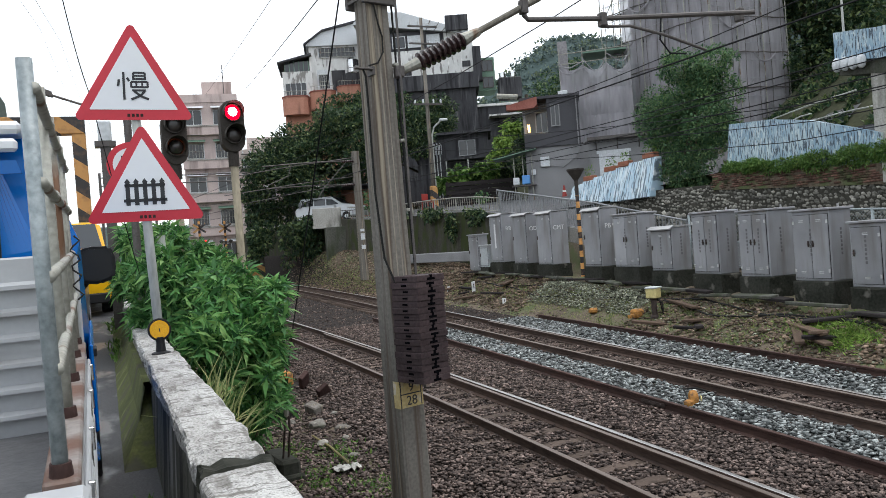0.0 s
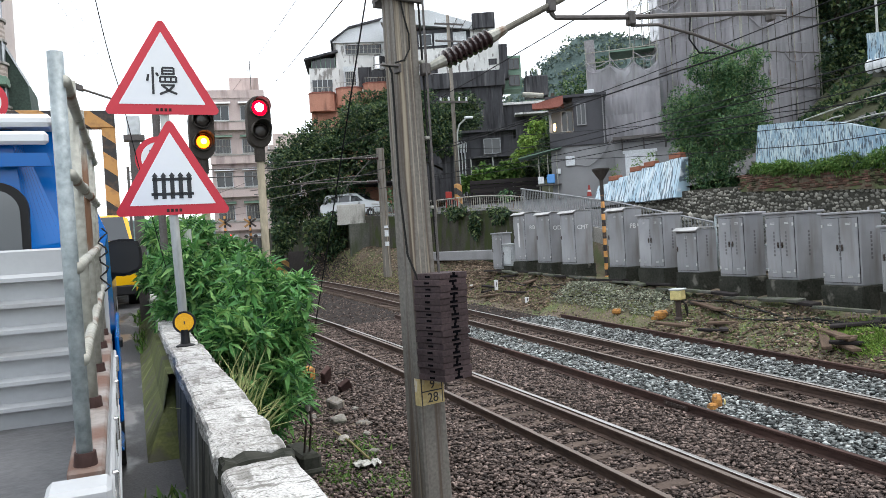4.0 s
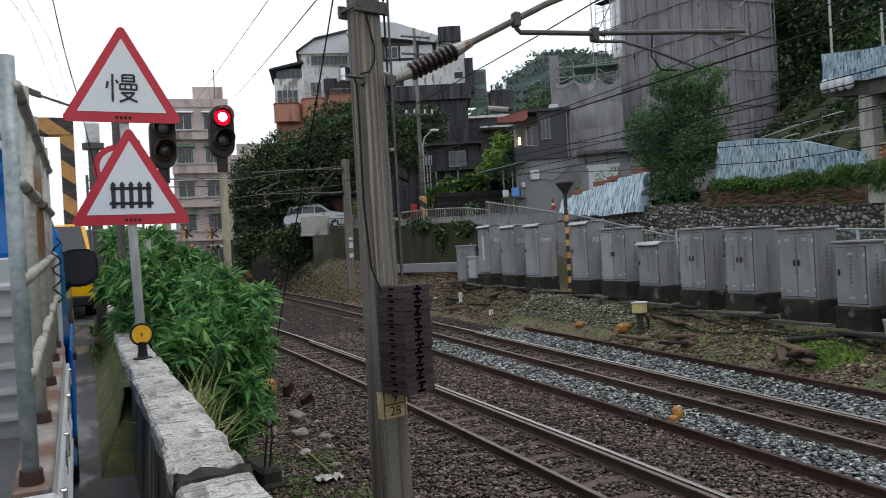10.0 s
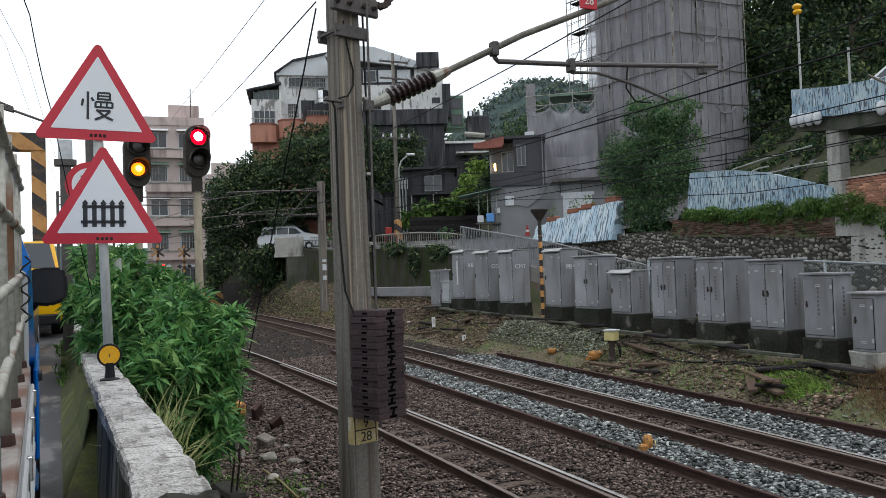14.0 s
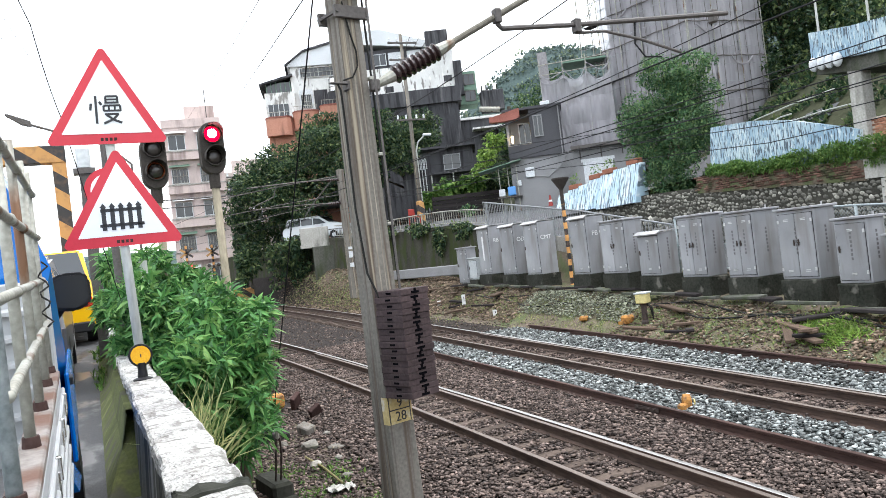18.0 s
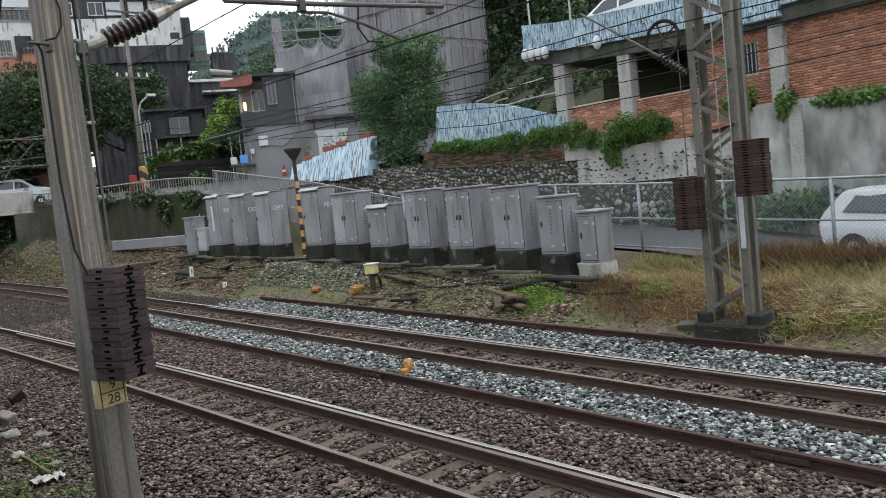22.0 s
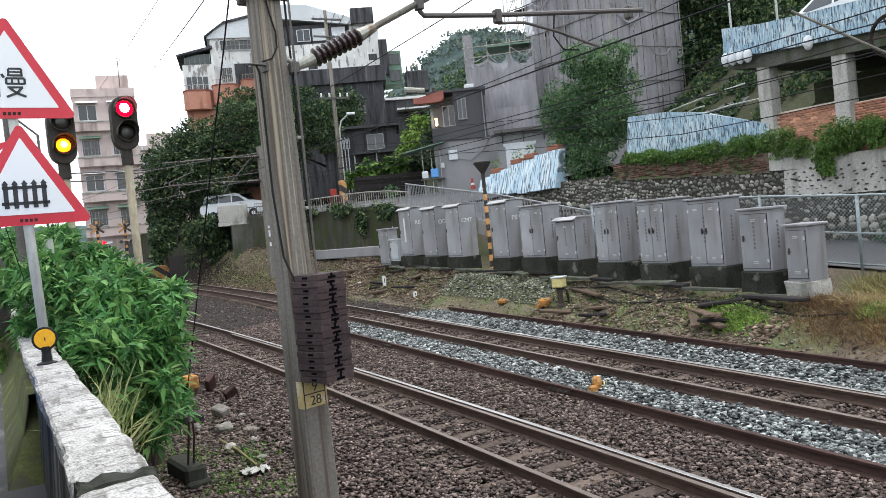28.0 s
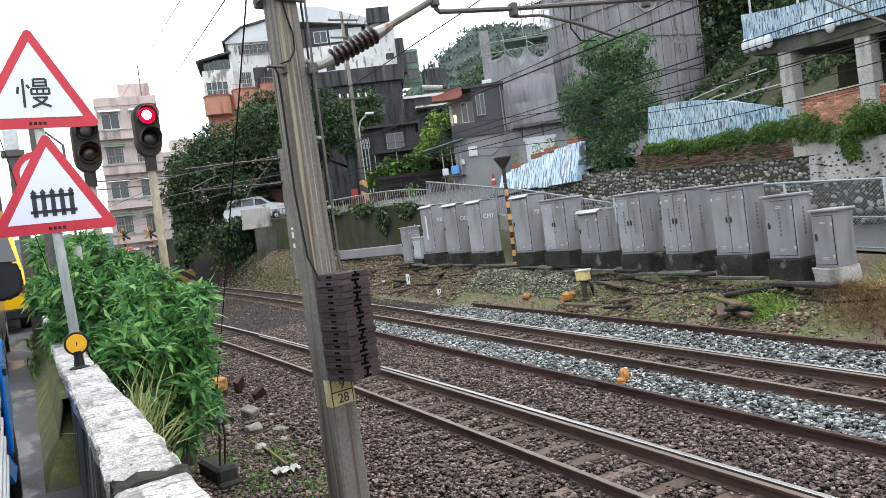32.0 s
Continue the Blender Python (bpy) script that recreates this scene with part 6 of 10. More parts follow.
slab("wall_coping", [(10.0, 3.28), (13.6, 3.4), (15.9, 3.5), (15.9, 4.1), (13.6, 4.08), (13.4, 3.72), (10.0, 3.72)], 20.06, 20.7, "x", M["concrete"], "patched concrete strip between stones and brick")
# blue painted parapet above the rubble
slab("blue_wall", [(16.1, 4.05), (22.35, 4.6), (22.1, 6.2), (20.2, 6.05), (18.6, 5.75), (16.05, 4.95)], 20.3, 20.52, "x", M["blue_paint"], "low wall with flaking pale blue paint")


# ---------------------------------------------------------------- stepped white and blue wall of the upper lane
def stepped_wall():
    t = thing("stepped_wall", "stepped buttress wall washed in white and dripping pale blue paint", "wall", kind="structure")
    tops = ((33.0, 5.0, 0.7), (32.1, 5.12, 0.95), (31.2, 5.22, 1.15), (30.3, 5.36, 1.35), (29.3, 5.44, 1.5), (28.3, 5.55, 1.6), (27.3, 5.6, 1.65))
    for k, (y, z, h) in enumerate(tops):
        wd = 0.96
        bm = bm_new()
        vs = box(bm, 20.3, 20.55, y - wd + 0.012, y - 0.012, z - h, z, 0.02)
        bmesh.ops.subdivide_edges(bm, edges=bm.edges[:], cuts=3, use_grid_fill=True)
        for v in bm.verts:
            v.co.x -= 0.3 * (z - v.co.z) * (1 if v.co.x < 20.42 else 0) + 0.03 * noise.noise(v.co * 2.3)
            v.co.z += 0.05 * noise.noise(Vector((v.co.y * 2.0, k, 0)))
        part("wall_panel", bm, M["white_blue"], t)
        bm = bm_new()
        prism(bm, [(20.12 - 0.3 * h * 0.4, z - h), (20.3, z - 0.1), (20.42, z - 0.1), (20.42, z - h)], y - 0.14, y + 0.02, "y")
        part("buttress", bm, M["white_blue"], t)
    return t


stepped_wall()
for y, z in ((31.6, 5.12), (29.8, 5.36), (28.7, 5.46), (26.9, 5.6)):
    t = thing("flower_trough", "terracotta trough with sparse plants on the stepped wall", "planter", at=pose(20.42, y, z), group="flower troughs")
    bm = bm_new()
    box(bm, -0.14, 0.14, -0.4, 0.4, 0, 0.22, 0.02)
    part("trough", bm, M["terracotta"], t)
    p, d = clump_places([(0, 0, 0.42, 0.15, 0.35, 0.25)], 60, rng)
    stuff("plant", leaves("plant", p, d, 0.14, 0.05, rng), M["leaf_vine"], "thin green plant", "", t)


# ---------------------------------------------------------------- brick building on concrete columns
def bricks(t, x, ya, yb, za, zb, limit, skip=()):
    """Courses of single bricks, proud of the mortar."""
    bm = bm_new()
    box(bm, 0, 0.1, 0.004, 0.226, 0.004, 0.062, 0.004)
    me = bpy.data.meshes.new("brick")
    bmesh.ops.recalc_face_normals(bm, faces=bm.faces)
    bm.to_mesh(me)
    bm.free()
    me.materials.append(M["brick"])
    v, f, n = [], [], 0
    j, z = 0, za
    while z < zb - 0.05:
        y = ya + (0.115 if j % 2 else 0.0)
        while y < yb - 0.1:
            if not any(a < y + 0.1 < b and c < z + 0.03 < d for a, b, c, d in skip):
                dx = 0.006 * random.random()
                if n < limit:
                    share("brick", me, t, Matrix.Translation((x - dx, y, z)))
                else:
                    i = len(v)
                    for p in ((0, 0.004, 0.004), (0, 0.226, 0.004), (0, 0.226, 0.062), (0, 0.004, 0.062)):
                        v.append((x - dx + p[0], y + p[1], z + p[2]))
                    for p in ((0.05, 0.004, 0.004), (0.05, 0.226, 0.004), (0.05, 0.226, 0.062), (0.05, 0.004, 0.062)):
                        v.append((x - dx + p[0], y + p[1], z + p[2]))
                    f += [(i, i + 1, i + 2, i + 3), (i + 3, i + 2, i + 6, i + 7), (i, i + 4, i + 5, i + 1), (i, i + 3, i + 7, i + 4), (i + 1, i + 5, i + 6, i + 2)]
                n += 1
            y += 0.232
        z += 0.068
        j += 1
    if f:
        stuff("brickwork", fast_mesh("brickwork", v, f), M["brick_far"], "red brick courses", "", t)


M["brick_far"] = surface("brick_courses", (0.42, 0.2, 0.135), (0.22, 0.1, 0.065), rough=0.9, big=4, fine=30, per=0.35, bump=0.25, island=True)


def brick_building():
    t = thing("brick_building", "red brick building on concrete columns under a blue-edged car deck", "building")
    for y0, y1 in ((15.9, 16.35), (13.4, 13.85), (8.75, 9.15), (4.5, 4.9)):
        bm = bm_new()
        box(bm, 20.4, 20.85, y0, y1, 3.6, 6.78 if y0 > 15 else 6.5, 0.025)
        part("column", bm, M["concrete"], t)
    for y0, y1, z0, z1, lim in ((13.85, 15.9, 4.05, 5.25, 120), (11.3, 13.4, 3.65, 5.1, 120), (9.15, 11.3, 3.7, 6.75, 60), (4.9, 8.75, 4.2, 6.75, 0), (-6, 4.5, 4.1, 6.75, 0)):
        bm = bm_new()
        box(bm, 20.62, 20.8, y0, y1, z0, z1)
        part("wall", bm, M["mortar"], t)
        hole = ((9.55, 10.15, 5.2, 6.0),) if y0 == 9.15 else ()
        bricks(t, 20.6, y0, y1, z0, z1, lim, hole)
    bm = bm_new()
    box(bm, 20.585, 20.66, 9.55, 10.15, 5.2, 6.0, 0.01)
    wnd = part("window", bm, M["glass_dark"], t, "small barred window")
    for i in range(6):
        bm = bm_new()
        box(bm, 20.56, 20.58, 9.57 + 0.11 * i, 9.59 + 0.11 * i, 5.2, 6.0)
        part("bar", bm, M["galv_worn"], wnd)
    bm = bm_new()
    box(bm, 20.56, 20.585, 9.5, 10.2, 5.14, 5.2)
    part("sill", bm, M["galv_worn"], wnd)
    edge = [(17.35, 7.33), (15.9, 7.1), (14.4, 6.97), (11.3, 6.76), (4.0, 6.75), (-6.0, 6.75)]
    bm = bm_new()
    prism(bm, [(y, z - 0.44) for y, z in edge] + [(y, z) for y, z in edge[::-1]], 20.36, 28, "x")
    part("deck_slab", bm, M["concrete_dark"], t, "grey deck slab and edge beam")
    bm = bm_new()
    prism(bm, [(y, z - 0.02) for y, z in edge] + [(y, z + 0.86) for y, z in edge[::-1]], 20.2, 20.42, "x")
    part("deck_parapet", bm, M["blue_paint"], t, "deck parapet with flaking blue and white paint")
    bm = bm_new()
    box(bm, 20.42, 28, 17.15, 17.35, 7.2, 8.18, 0.02)
    part("deck_parapet", bm, M["blue_paint"], t)
    # back and cross walls take a dark earth colour to imitate the deck's shade
    bm = bm_new()
    box(bm, 24.0, 24.3, -6, 17.0, 3.4, 6.4)
    part("back_wall", bm, M["hill_earth"], t, "rubble back wall under the deck, coloured dark for the deep shade there")
    bm = bm_new()
    box(bm, 20.9, 24.0, 11.2, 17.0, 3.4, 3.6)
    part("floor_slab", bm, M["concrete_dark"], t)
    bm = bm_new()
    box(bm, 21, 24.0, 11.0, 11.2, 3.4, 6.4)
    part("cross_wall", bm, M["hill_earth"], t)
    for y, z in [(17.22 - 0.28 * i, 7.17 - 0.02 * i) for i in range(4)] + [(14.3, 6.98)]:
        bm = bm_new()
        bmesh.ops.create_uvsphere(bm, u_segments=10, v_segments=8, radius=1.0, matrix=pose(20.12, y, z) @ Matrix.Diagonal((0.15, 0.13, 0.22, 1)))
        part("float_ornament", bm, M["clad_white"], t, "white rounded float hung on the deck edge", smooth=True)
    for y, h in ((17.1, 2.6), (15.4, 1.0), (9.4, 1.6), (6.5, 1.6)):
        bm = bm_new()
        tube(bm, [(20.35, y, 7.6), (20.35, y, 8.0 + h)], 0.035, 8)
        post = part("deck_post", bm, M["post_grey"], t)
        if h > 2:
            for dz in (0.0, 0.17):
                bm = bm_new()
                bmesh.ops.create_uvsphere(bm, u_segments=12, v_segments=8, radius=0.12, matrix=pose(20.35, y, 8.0 + h + dz) @ Matrix.Diagonal((1.15, 1.15, 0.75, 1)))
                part("lamp_globe", bm, M["reflector"], post, "amber globe on the post", smooth=True)
    bm = bm_new()
    box(bm, 20.12, 20.6, 8.7, 9.7, 6.45, 6.9, 0.02)
    part("deck_block", bm, M["blue_paint"], t)
    return t


brick_building()


# ---------------------------------------------------------------- vegetation
def plant(name, clumps, n, length, width, material, label, category, base=None, height=0.0, droop=0.4, per=9, small=0.35, seed=1, wild=0.7, r0=0.12):
    r = np.random.default_rng(seed)
    t = thing(name, label, category)
    if base:
        bx, by, bz = base
        bm = bm_new()
        tube(bm, [(bx, by, bz - 0.3), (bx + 0.05, by + 0.1, bz + height * 0.5), (bx - 0.1, by, bz + height)], r0, 8, r0 * 0.55)
        top = Vector((bx, by, bz + height * 0.6))
        for c in clumps[:10]:
            e = Vector(c[:3])
            tube(bm, [top, top.lerp(e, 0.5) + Vector((0, 0, 0.15)), e], r0 * 0.45, 6, r0 * 0.1)
        part("trunk", bm, M["bark"], t)
    sm = split_clumps(clumps, per, r, small) + [(c[0], c[1], c[2], c[3] * 0.75, c[4] * 0.75, c[5] * 0.75) for c in clumps]
    p, d = clump_places(sm, n, r)
    stuff("crown", leaves("crown", p, d, length, width, r, droop, wild), material, "foliage of many small leaves", "", t)
    return t


def rosettes(places, outward, n, rng):
    """Whorls of leaves at shoot tips."""
    m = len(places)
    o = outward + np.array([0, 0, 0.7]) + 0.35 * rng.normal(size=(m, 3))
    o /= np.linalg.norm(o, axis=1)[:, None]
    p = np.repeat(places, n, 0)
    a = np.cross(o, np.array([0.3, 0.9, 0.1]))
    a /= np.linalg.norm(a, axis=1)[:, None]
    b = np.cross(o, a)
    ph = np.tile(np.linspace(0, 2 * np.pi, n, endpoint=False), m) + np.repeat(rng.random(m) * 6, n)
    k = (0.35 + 0.5 * rng.random(m * n))[:, None]
    d = np.repeat(a, n, 0) * np.cos(ph)[:, None] + np.repeat(b, n, 0) * np.sin(ph)[:, None] + np.repeat(o, n, 0) * k
    return p + 0.02 * rng.normal(size=p.shape), d


def whorl_bush(name, clumps, n, length, width, material, label, base, seed):
    r = np.random.default_rng(seed)
    t = thing(name, label, "bush")
    bm = bm_new()
    for c in clumps:
        tube(bm, [base, Vector(base).lerp(Vector(c[:3]), 0.6) + Vector((0, 0, 0.1)), c[:3]], 0.022, 6, 0.008)
    part("stem", bm, M["bark"], t)
    sm = split_clumps(clumps, 18, r, 0.27) + [(c[0], c[1], c[2], c[3] * 0.6, c[4] * 0.6, c[5] * 0.6) for c in clumps]
    p, d = clump_places(sm, n, r, 0.35)
    p, d = rosettes(p, d, 7, r)
    stuff("foliage", leaves("foliage", p, d, length, width, r, 0.18, 0.12), material, "whorls of narrow pointed leaves", "", t)
    return t


bush = [(0.3, 8.4, 2.42, 0.42, 1.2, 0.55), (0.8, 7.5, 2.2, 0.48, 0.8, 0.58), (1.0, 7.6, 1.88, 0.4, 0.7, 0.48), (0.55, 6.7, 2.08, 0.3, 0.5, 0.4), (1.0, 8.6, 1.95, 0.48, 0.9, 0.6), (0.85, 7.0, 1.6, 0.32, 0.5, 0.36),
        (0.2, 10.4, 2.7, 0.6, 1.4, 0.6), (0.85, 10.1, 2.3, 0.65, 1.2, 0.6), (0.95, 7.3, 1.45, 0.3, 0.4, 0.3)]
whorl_bush("roadside_bush", bush, 4200, 0.15, 0.036, M["leaf_bush"], "dense bright green bush with narrow pointed leaves behind the wall", (0.8, 7.3, -0.1), 3)
bushy = [(21.6, 25.6, 7.6, 1.6, 1.9, 1.8), (21.4, 26.6, 6.6, 1.3, 1.5, 1.4), (21.3, 24.3, 6.9, 1.2, 1.3, 1.5), (21.3, 25.5, 5.7, 1.0, 1.6, 1.1), (21.5, 24.6, 8.3, 1.1, 1.3, 1.0), (21.3, 27.3, 7.4, 0.9, 1.1, 1.0), (20.65, 25.3, 4.9, 0.6, 1.0, 0.8), (20.6, 24.0, 5.0, 0.6, 0.9, 0.8), (21.0, 23.4, 6.4, 0.8, 0.7, 0.9), (21.2, 25.4, 9.0, 1.2, 1.3, 0.85), (21.6, 24.2, 9.0, 1.0, 1.0, 0.8), (20.7, 24.6, 4.3, 0.6, 1.0, 0.6)]
plant("tree", bushy, 30000, 0.14, 0.065, M["leaf_tree"], "leafy green tree growing above the stone wall", "tree", (21.4, 25.4, 4.7), 3.0, 0.3, 14, 0.34, 5, 0.9, 0.16)


# ---------------------------------------------------------------- lattice mast with weights
def lattice_mast():
    t = thing("lattice_mast", "weathered steel lattice catenary mast on a concrete footing", "mast", at=pose(11.75, 6.0, 0, 0, 0, 0))
    h = 9.0
    legs = [(-0.15, 0.42), (-0.15, -0.34), (0.22, 0.42), (0.22, -0.34)]
    for x, y in legs:
        bm = bm_new()
        sx, sy = (1 if x < 0 else -1), (1 if y < 0 else -1)
        box(bm, min(x, x + sx * 0.1), max(x, x + sx * 0.1), min(y, y + sy * 0.02), max(y, y + sy * 0.02), 0.1, h)
        box(bm, min(x, x + sx * 0.02), max(x, x + sx * 0.02), min(y + sy * 0.02, y + sy * 0.12), max(y + sy * 0.02, y + sy * 0.12), 0.1, h)
        part("leg", bm, M["mast"], t)
    z, s = 0.5, 1
    while z < h - 0.6:
        for x in (-0.165, 0.235):
            bm = bm_new()
            a, b = ((0.38, z), (-0.3, z + 0.42)) if s > 0 else ((-0.3, z), (0.38, z + 0.42))
            d = Vector((0, b[0] - a[0], b[1] - a[1])).normalized()
            q = Vector((0, -d.z, d.y)) * 0.03
            prism(bm, [(a[0] - q.y, a[1] - q.z), (b[0] - q.y, b[1] - q.z), (b[0] + q.y, b[1] + q.z), (a[0] + q.y, a[1] + q.z)], x, x + 0.012, "x")
            part("brace", bm, M["mast"], t)
        z += 0.42
        s = -s
    bm = bm_new()
    box(bm, -0.32, 0.5, -0.55, 0.62, -0.2, 0.3, 0.04)
    part("footing", bm, M["plinth"], t)
    for y in (0.45, -0.4):
        bm = bm_new()
        box(bm, -0.25, 0.32, y - 0.12, y + 0.12, 0.28, 0.46, 0.02)
        part("base_plate", bm, M["plinth"], t)
    bm = bm_new()
    box(bm, -0.19, -0.153, -0.335, -0.255, 1.5, 2.35, 0.01)
    part("cable_guard", bm, M["cabinet_white"], t, "pale vertical cable cover")
    bm = bm_new()
    for y in (-0.24, -0.05):
        tube(bm, [(-0.2, y, 0.6), (-0.2, y, 8.5)], 0.01, 6)
    part("cable_strip", bm, M["galv_worn"], t)
    bm = bm_new()
    n = 24
    for k in (0, 0.03):
        tube(bm, [(-0.3, 0.75 + 0.3 * math.cos(2 * math.pi * i / n), 4.95 + 0.3 * math.sin(2 * math.pi * i / n)) for i in range(n + 1)], 0.03, 6, caps=False)
    for i in range(5):
        a = 2 * math.pi * i / 5
        tube(bm, [(-0.3, 0.75, 4.95), (-0.3, 0.75 + 0.3 * math.cos(a), 4.95 + 0.3 * math.sin(a))], 0.015, 6)
    part("tension_wheel", bm, M["iron_dark"], t)
    bm = bm_new()
    ribbed(bm, (-0.32, 0.82, 4.7), (-0.22, 0.42, 4.35), 0.04, 0.075, 8)
    part("insulator", bm, M["insulator"], t)
    bm = bm_new()
    tube(bm, [(-0.32, 0.82, 4.7), (-0.9, 1.9, 5.6)], 0.02, 8)
    part("stay_tube", bm, M["mast"], t)
    return t


lattice_mast()
r = random.Random(41)
for k in range(12):
    x, y = 11.75 + r.uniform(-0.55, 0.5), 6.0 + r.uniform(-1.3, 1.2)
    q = r.uniform(0.06, 0.14)
    bm = bm_new()
    box(bm, -q, q, -q * 1.5, q * 1.5, -q * 0.5, q * 0.5, 0.012)
    tagged(part("rubble_block", bm, M["plinth"] if k % 3 else M["concrete_dark"], at=pose(x, y, ground_z(x, y) + q * 0.3, r.uniform(-15, 15), r.uniform(-15, 15), r.uniform(0, 180))), "broken concrete lump lying round the mast footing", "rubble", "rubble round the mast")
weight_stack("tension_weight", (11.46, 6.5, 1.85), -78, 20, 0.42, 0.3, 0.0415, M["weight_rust"], "tall stack of rust-red tension weights beside the mast", "tension weights")
weight_stack("tension_weight", (11.36, 5.36, 2.33), -78, 20, 0.46, 0.3, 0.042, M["weight_rust"], "tall stack of rust-red tension weights hanging at the mast", "tension weights")


# ---------------------------------------------------------------- vehicles
def body_of(bm, profile, half, tuck=0.16, top_from=0.9):
    """A car body from its side outline (length, height), narrower towards the roof and rounded at the ends."""
    vs = prism(bm, profile, -half, half, "y")
    for v in vs:
        if v.co.z > top_from:
            v.co.y *= 1 - tuck * min((v.co.z - top_from) / 0.5, 1)
    bmesh.ops.recalc_face_normals(bm, faces=bm.faces)
    bmesh.ops.bevel(bm, geom=bm.edges[:], offset=0.045, segments=2, affect="EDGES", clamp_overlap=True)


def wheel(parent, x, y, r, side):
    bm = bm_new()
    lathe(bm, [(r * 0.75, -0.1), (r * 0.95, -0.1), (r, -0.06), (r, 0.06), (r * 0.95, 0.1), (r * 0.75, 0.1)], 22, pose(x, y, r, 90))
    wl_ = part("wheel", bm, M["rubber"], parent)
    bm = bm_new()
    lathe(bm, [(r * 0.66, -0.02), (r * 0.62, 0.03), (r * 0.2, 0.05)], 16, pose(x, y + side * 0.06, r, -90 * side))
    part("rim", bm, M["silver"], wl_)
    return wl_


def car(name, label, paint, at, profile, glass, half, wheels, r=0.31, lights=None, group="cars", lit=False):
    """Nose towards +x."""
    t = thing(name, label, "car", at=at, group=group)
    bm = bm_new()
    body_of(bm, profile, half)
    part("body", bm, paint, t, smooth=False)
    k = half - 0.055
    for s in (-1, 1):
        for g in glass:
            bm = bm_new()
            vs = prism(bm, g, -0.012, 0.012, "y")
            for v in vs:
                v.co.y = s * (half * (1 - 0.16 * min(max(v.co.z - 0.9, 0) / 0.5, 1)) + v.co.y * 0.6 + 0.004)
            part("side_window", bm, M["car_glass"], t)
    zs = sorted(profile, key=lambda p: -p[1])[:2]
    xa, xb = min(p[0] for p in zs), max(p[0] for p in zs)
    zt = zs[0][1]
    front = [p for p in profile if p[0] > xb and p[1] > 0.8]
    rear = [p for p in profile if p[0] < xa and p[1] > 0.8]
    for nm, edge, top in (("windscreen", front, xb), ("rear_window", rear, xa)):
        if edge:
            e = max(edge, key=lambda p: p[1])
            bm = bm_new()
            d = Vector((e[0] - top, 0, e[1] - zt))
            a = Vector((top, 0, zt)) + d * 0.12
            b = Vector((top, 0, zt)) + d * 0.88
            nrm = Vector((-d.z, 0, d.x)).normalized()
            if nrm.z < 0:
                nrm = -nrm
            q = [bm.verts.new(p + nrm * 0.008 + Vector((0, y, 0))) for p, y in ((a, -half * 0.76), (a, half * 0.76), (b, half * 0.86), (b, -half * 0.86))]
            q2 = [bm.verts.new(v.co - nrm * 0.03) for v in q]
            bm.faces.new(q)
            bm.faces.new(q2[::-1])
            for i in range(4):
                bm.faces.new((q[i], q[(i + 1) % 4], q2[(i + 1) % 4], q2[i]))
            part(nm, bm, M["car_glass"], t)
    for x in wheels:
        for s in (-1, 1):
            wheel(t, x, s * (half - 0.1), r, s)
    x0, x1 = min(p[0] for p in profile), max(p[0] for p in profile)
    zl = [p[1] for p in profile if p[0] < x0 + 0.25 and 0.5 < p[1] < 1.2]
    zl = (zl[0] if zl else 0.8) - 0.08
    for s in (-1, 1):
        bm = bm_new()
        box(bm, x0 - 0.015, x0 + 0.12, s * (half - 0.2) - 0.14, s * (half - 0.2) + 0.14, zl - 0.1, zl + 0.08, 0.02)
        part("tail_lamp", bm, M["tail_lamp"] if lit else M["red_lens"], t, "lit red tail lamp" if lit else "red tail lamp")
        bm = bm_new()
        box(bm, x1 - 0.2, x1 - 0.01, s * (half - 0.25) - 0.16, s * (half - 0.25) + 0.16, 0.58, 0.72, 0.02)
        part("headlamp", bm, M["chrome"], t)
        bm = bm_new()
        box(bm, xb + 0.25, xb + 0.37, s * (half + 0.09) - 0.09, s * (half + 0.09) + 0.09, 0.92, 1.05, 0.02)
        part("mirror", bm, paint, t)
    bm = bm_new()
    box(bm, x0 - 0.02, x0 + 0.02, -0.18, 0.18, 0.5, 0.62, 0.004)
    part("number_plate", bm, M["cabinet_white"], t)
    bm = bm_new()
    box(bm, x0 - 0.03, x0 + 0.08, -half + 0.06, half - 0.06, 0.25, 0.42, 0.02)
    part("bumper", bm, M["rubber"], t)
    return t


SEDAN = [(-2.25, 0.3), (-2.28, 0.75), (-2.2, 1.0), (-1.55, 1.08), (-0.85, 1.45), (0.35, 1.45), (1.15, 1.02), (2.05, 0.86), (2.25, 0.62), (2.22, 0.28)]
SEDAN_G = [[(-1.35, 1.06), (-0.8, 1.37), (-0.3, 1.38), (-0.3, 1.02)], [(-0.22, 1.02), (-0.22, 1.38), (0.3, 1.38), (0.85, 1.04)]]
WAGON = [(-2.2, 0.3), (-2.25, 0.85), (-2.1, 1.12), (-1.85, 1.62), (0.3, 1.66), (1.1, 1.12), (2.05, 0.98), (2.22, 0.65), (2.2, 0.3)]
WAGON_G = [[(-1.85, 1.15), (-1.65, 1.52), (-0.95, 1.55), (-0.95, 1.12)], [(-0.87, 1.12), (-0.87, 1.55), (-0.1, 1.56), (-0.1, 1.1)], [(-0.02, 1.1), (-0.02, 1.56), (0.28, 1.55), (0.85, 1.12)]]
HATCH = [(-1.75, 0.3), (-1.85, 0.75), (-1.78, 1.0), (-1.35, 1.5), (0.2, 1.55), (0.95, 1.05), (1.6, 0.9), (1.8, 0.6), (1.78, 0.3)]
HATCH_G = [[(-1.35, 1.05), (-1.1, 1.42), (-0.45, 1.45), (-0.45, 1.02)], [(-0.37, 1.02), (-0.37, 1.45), (0.15, 1.45), (0.65, 1.04)]]

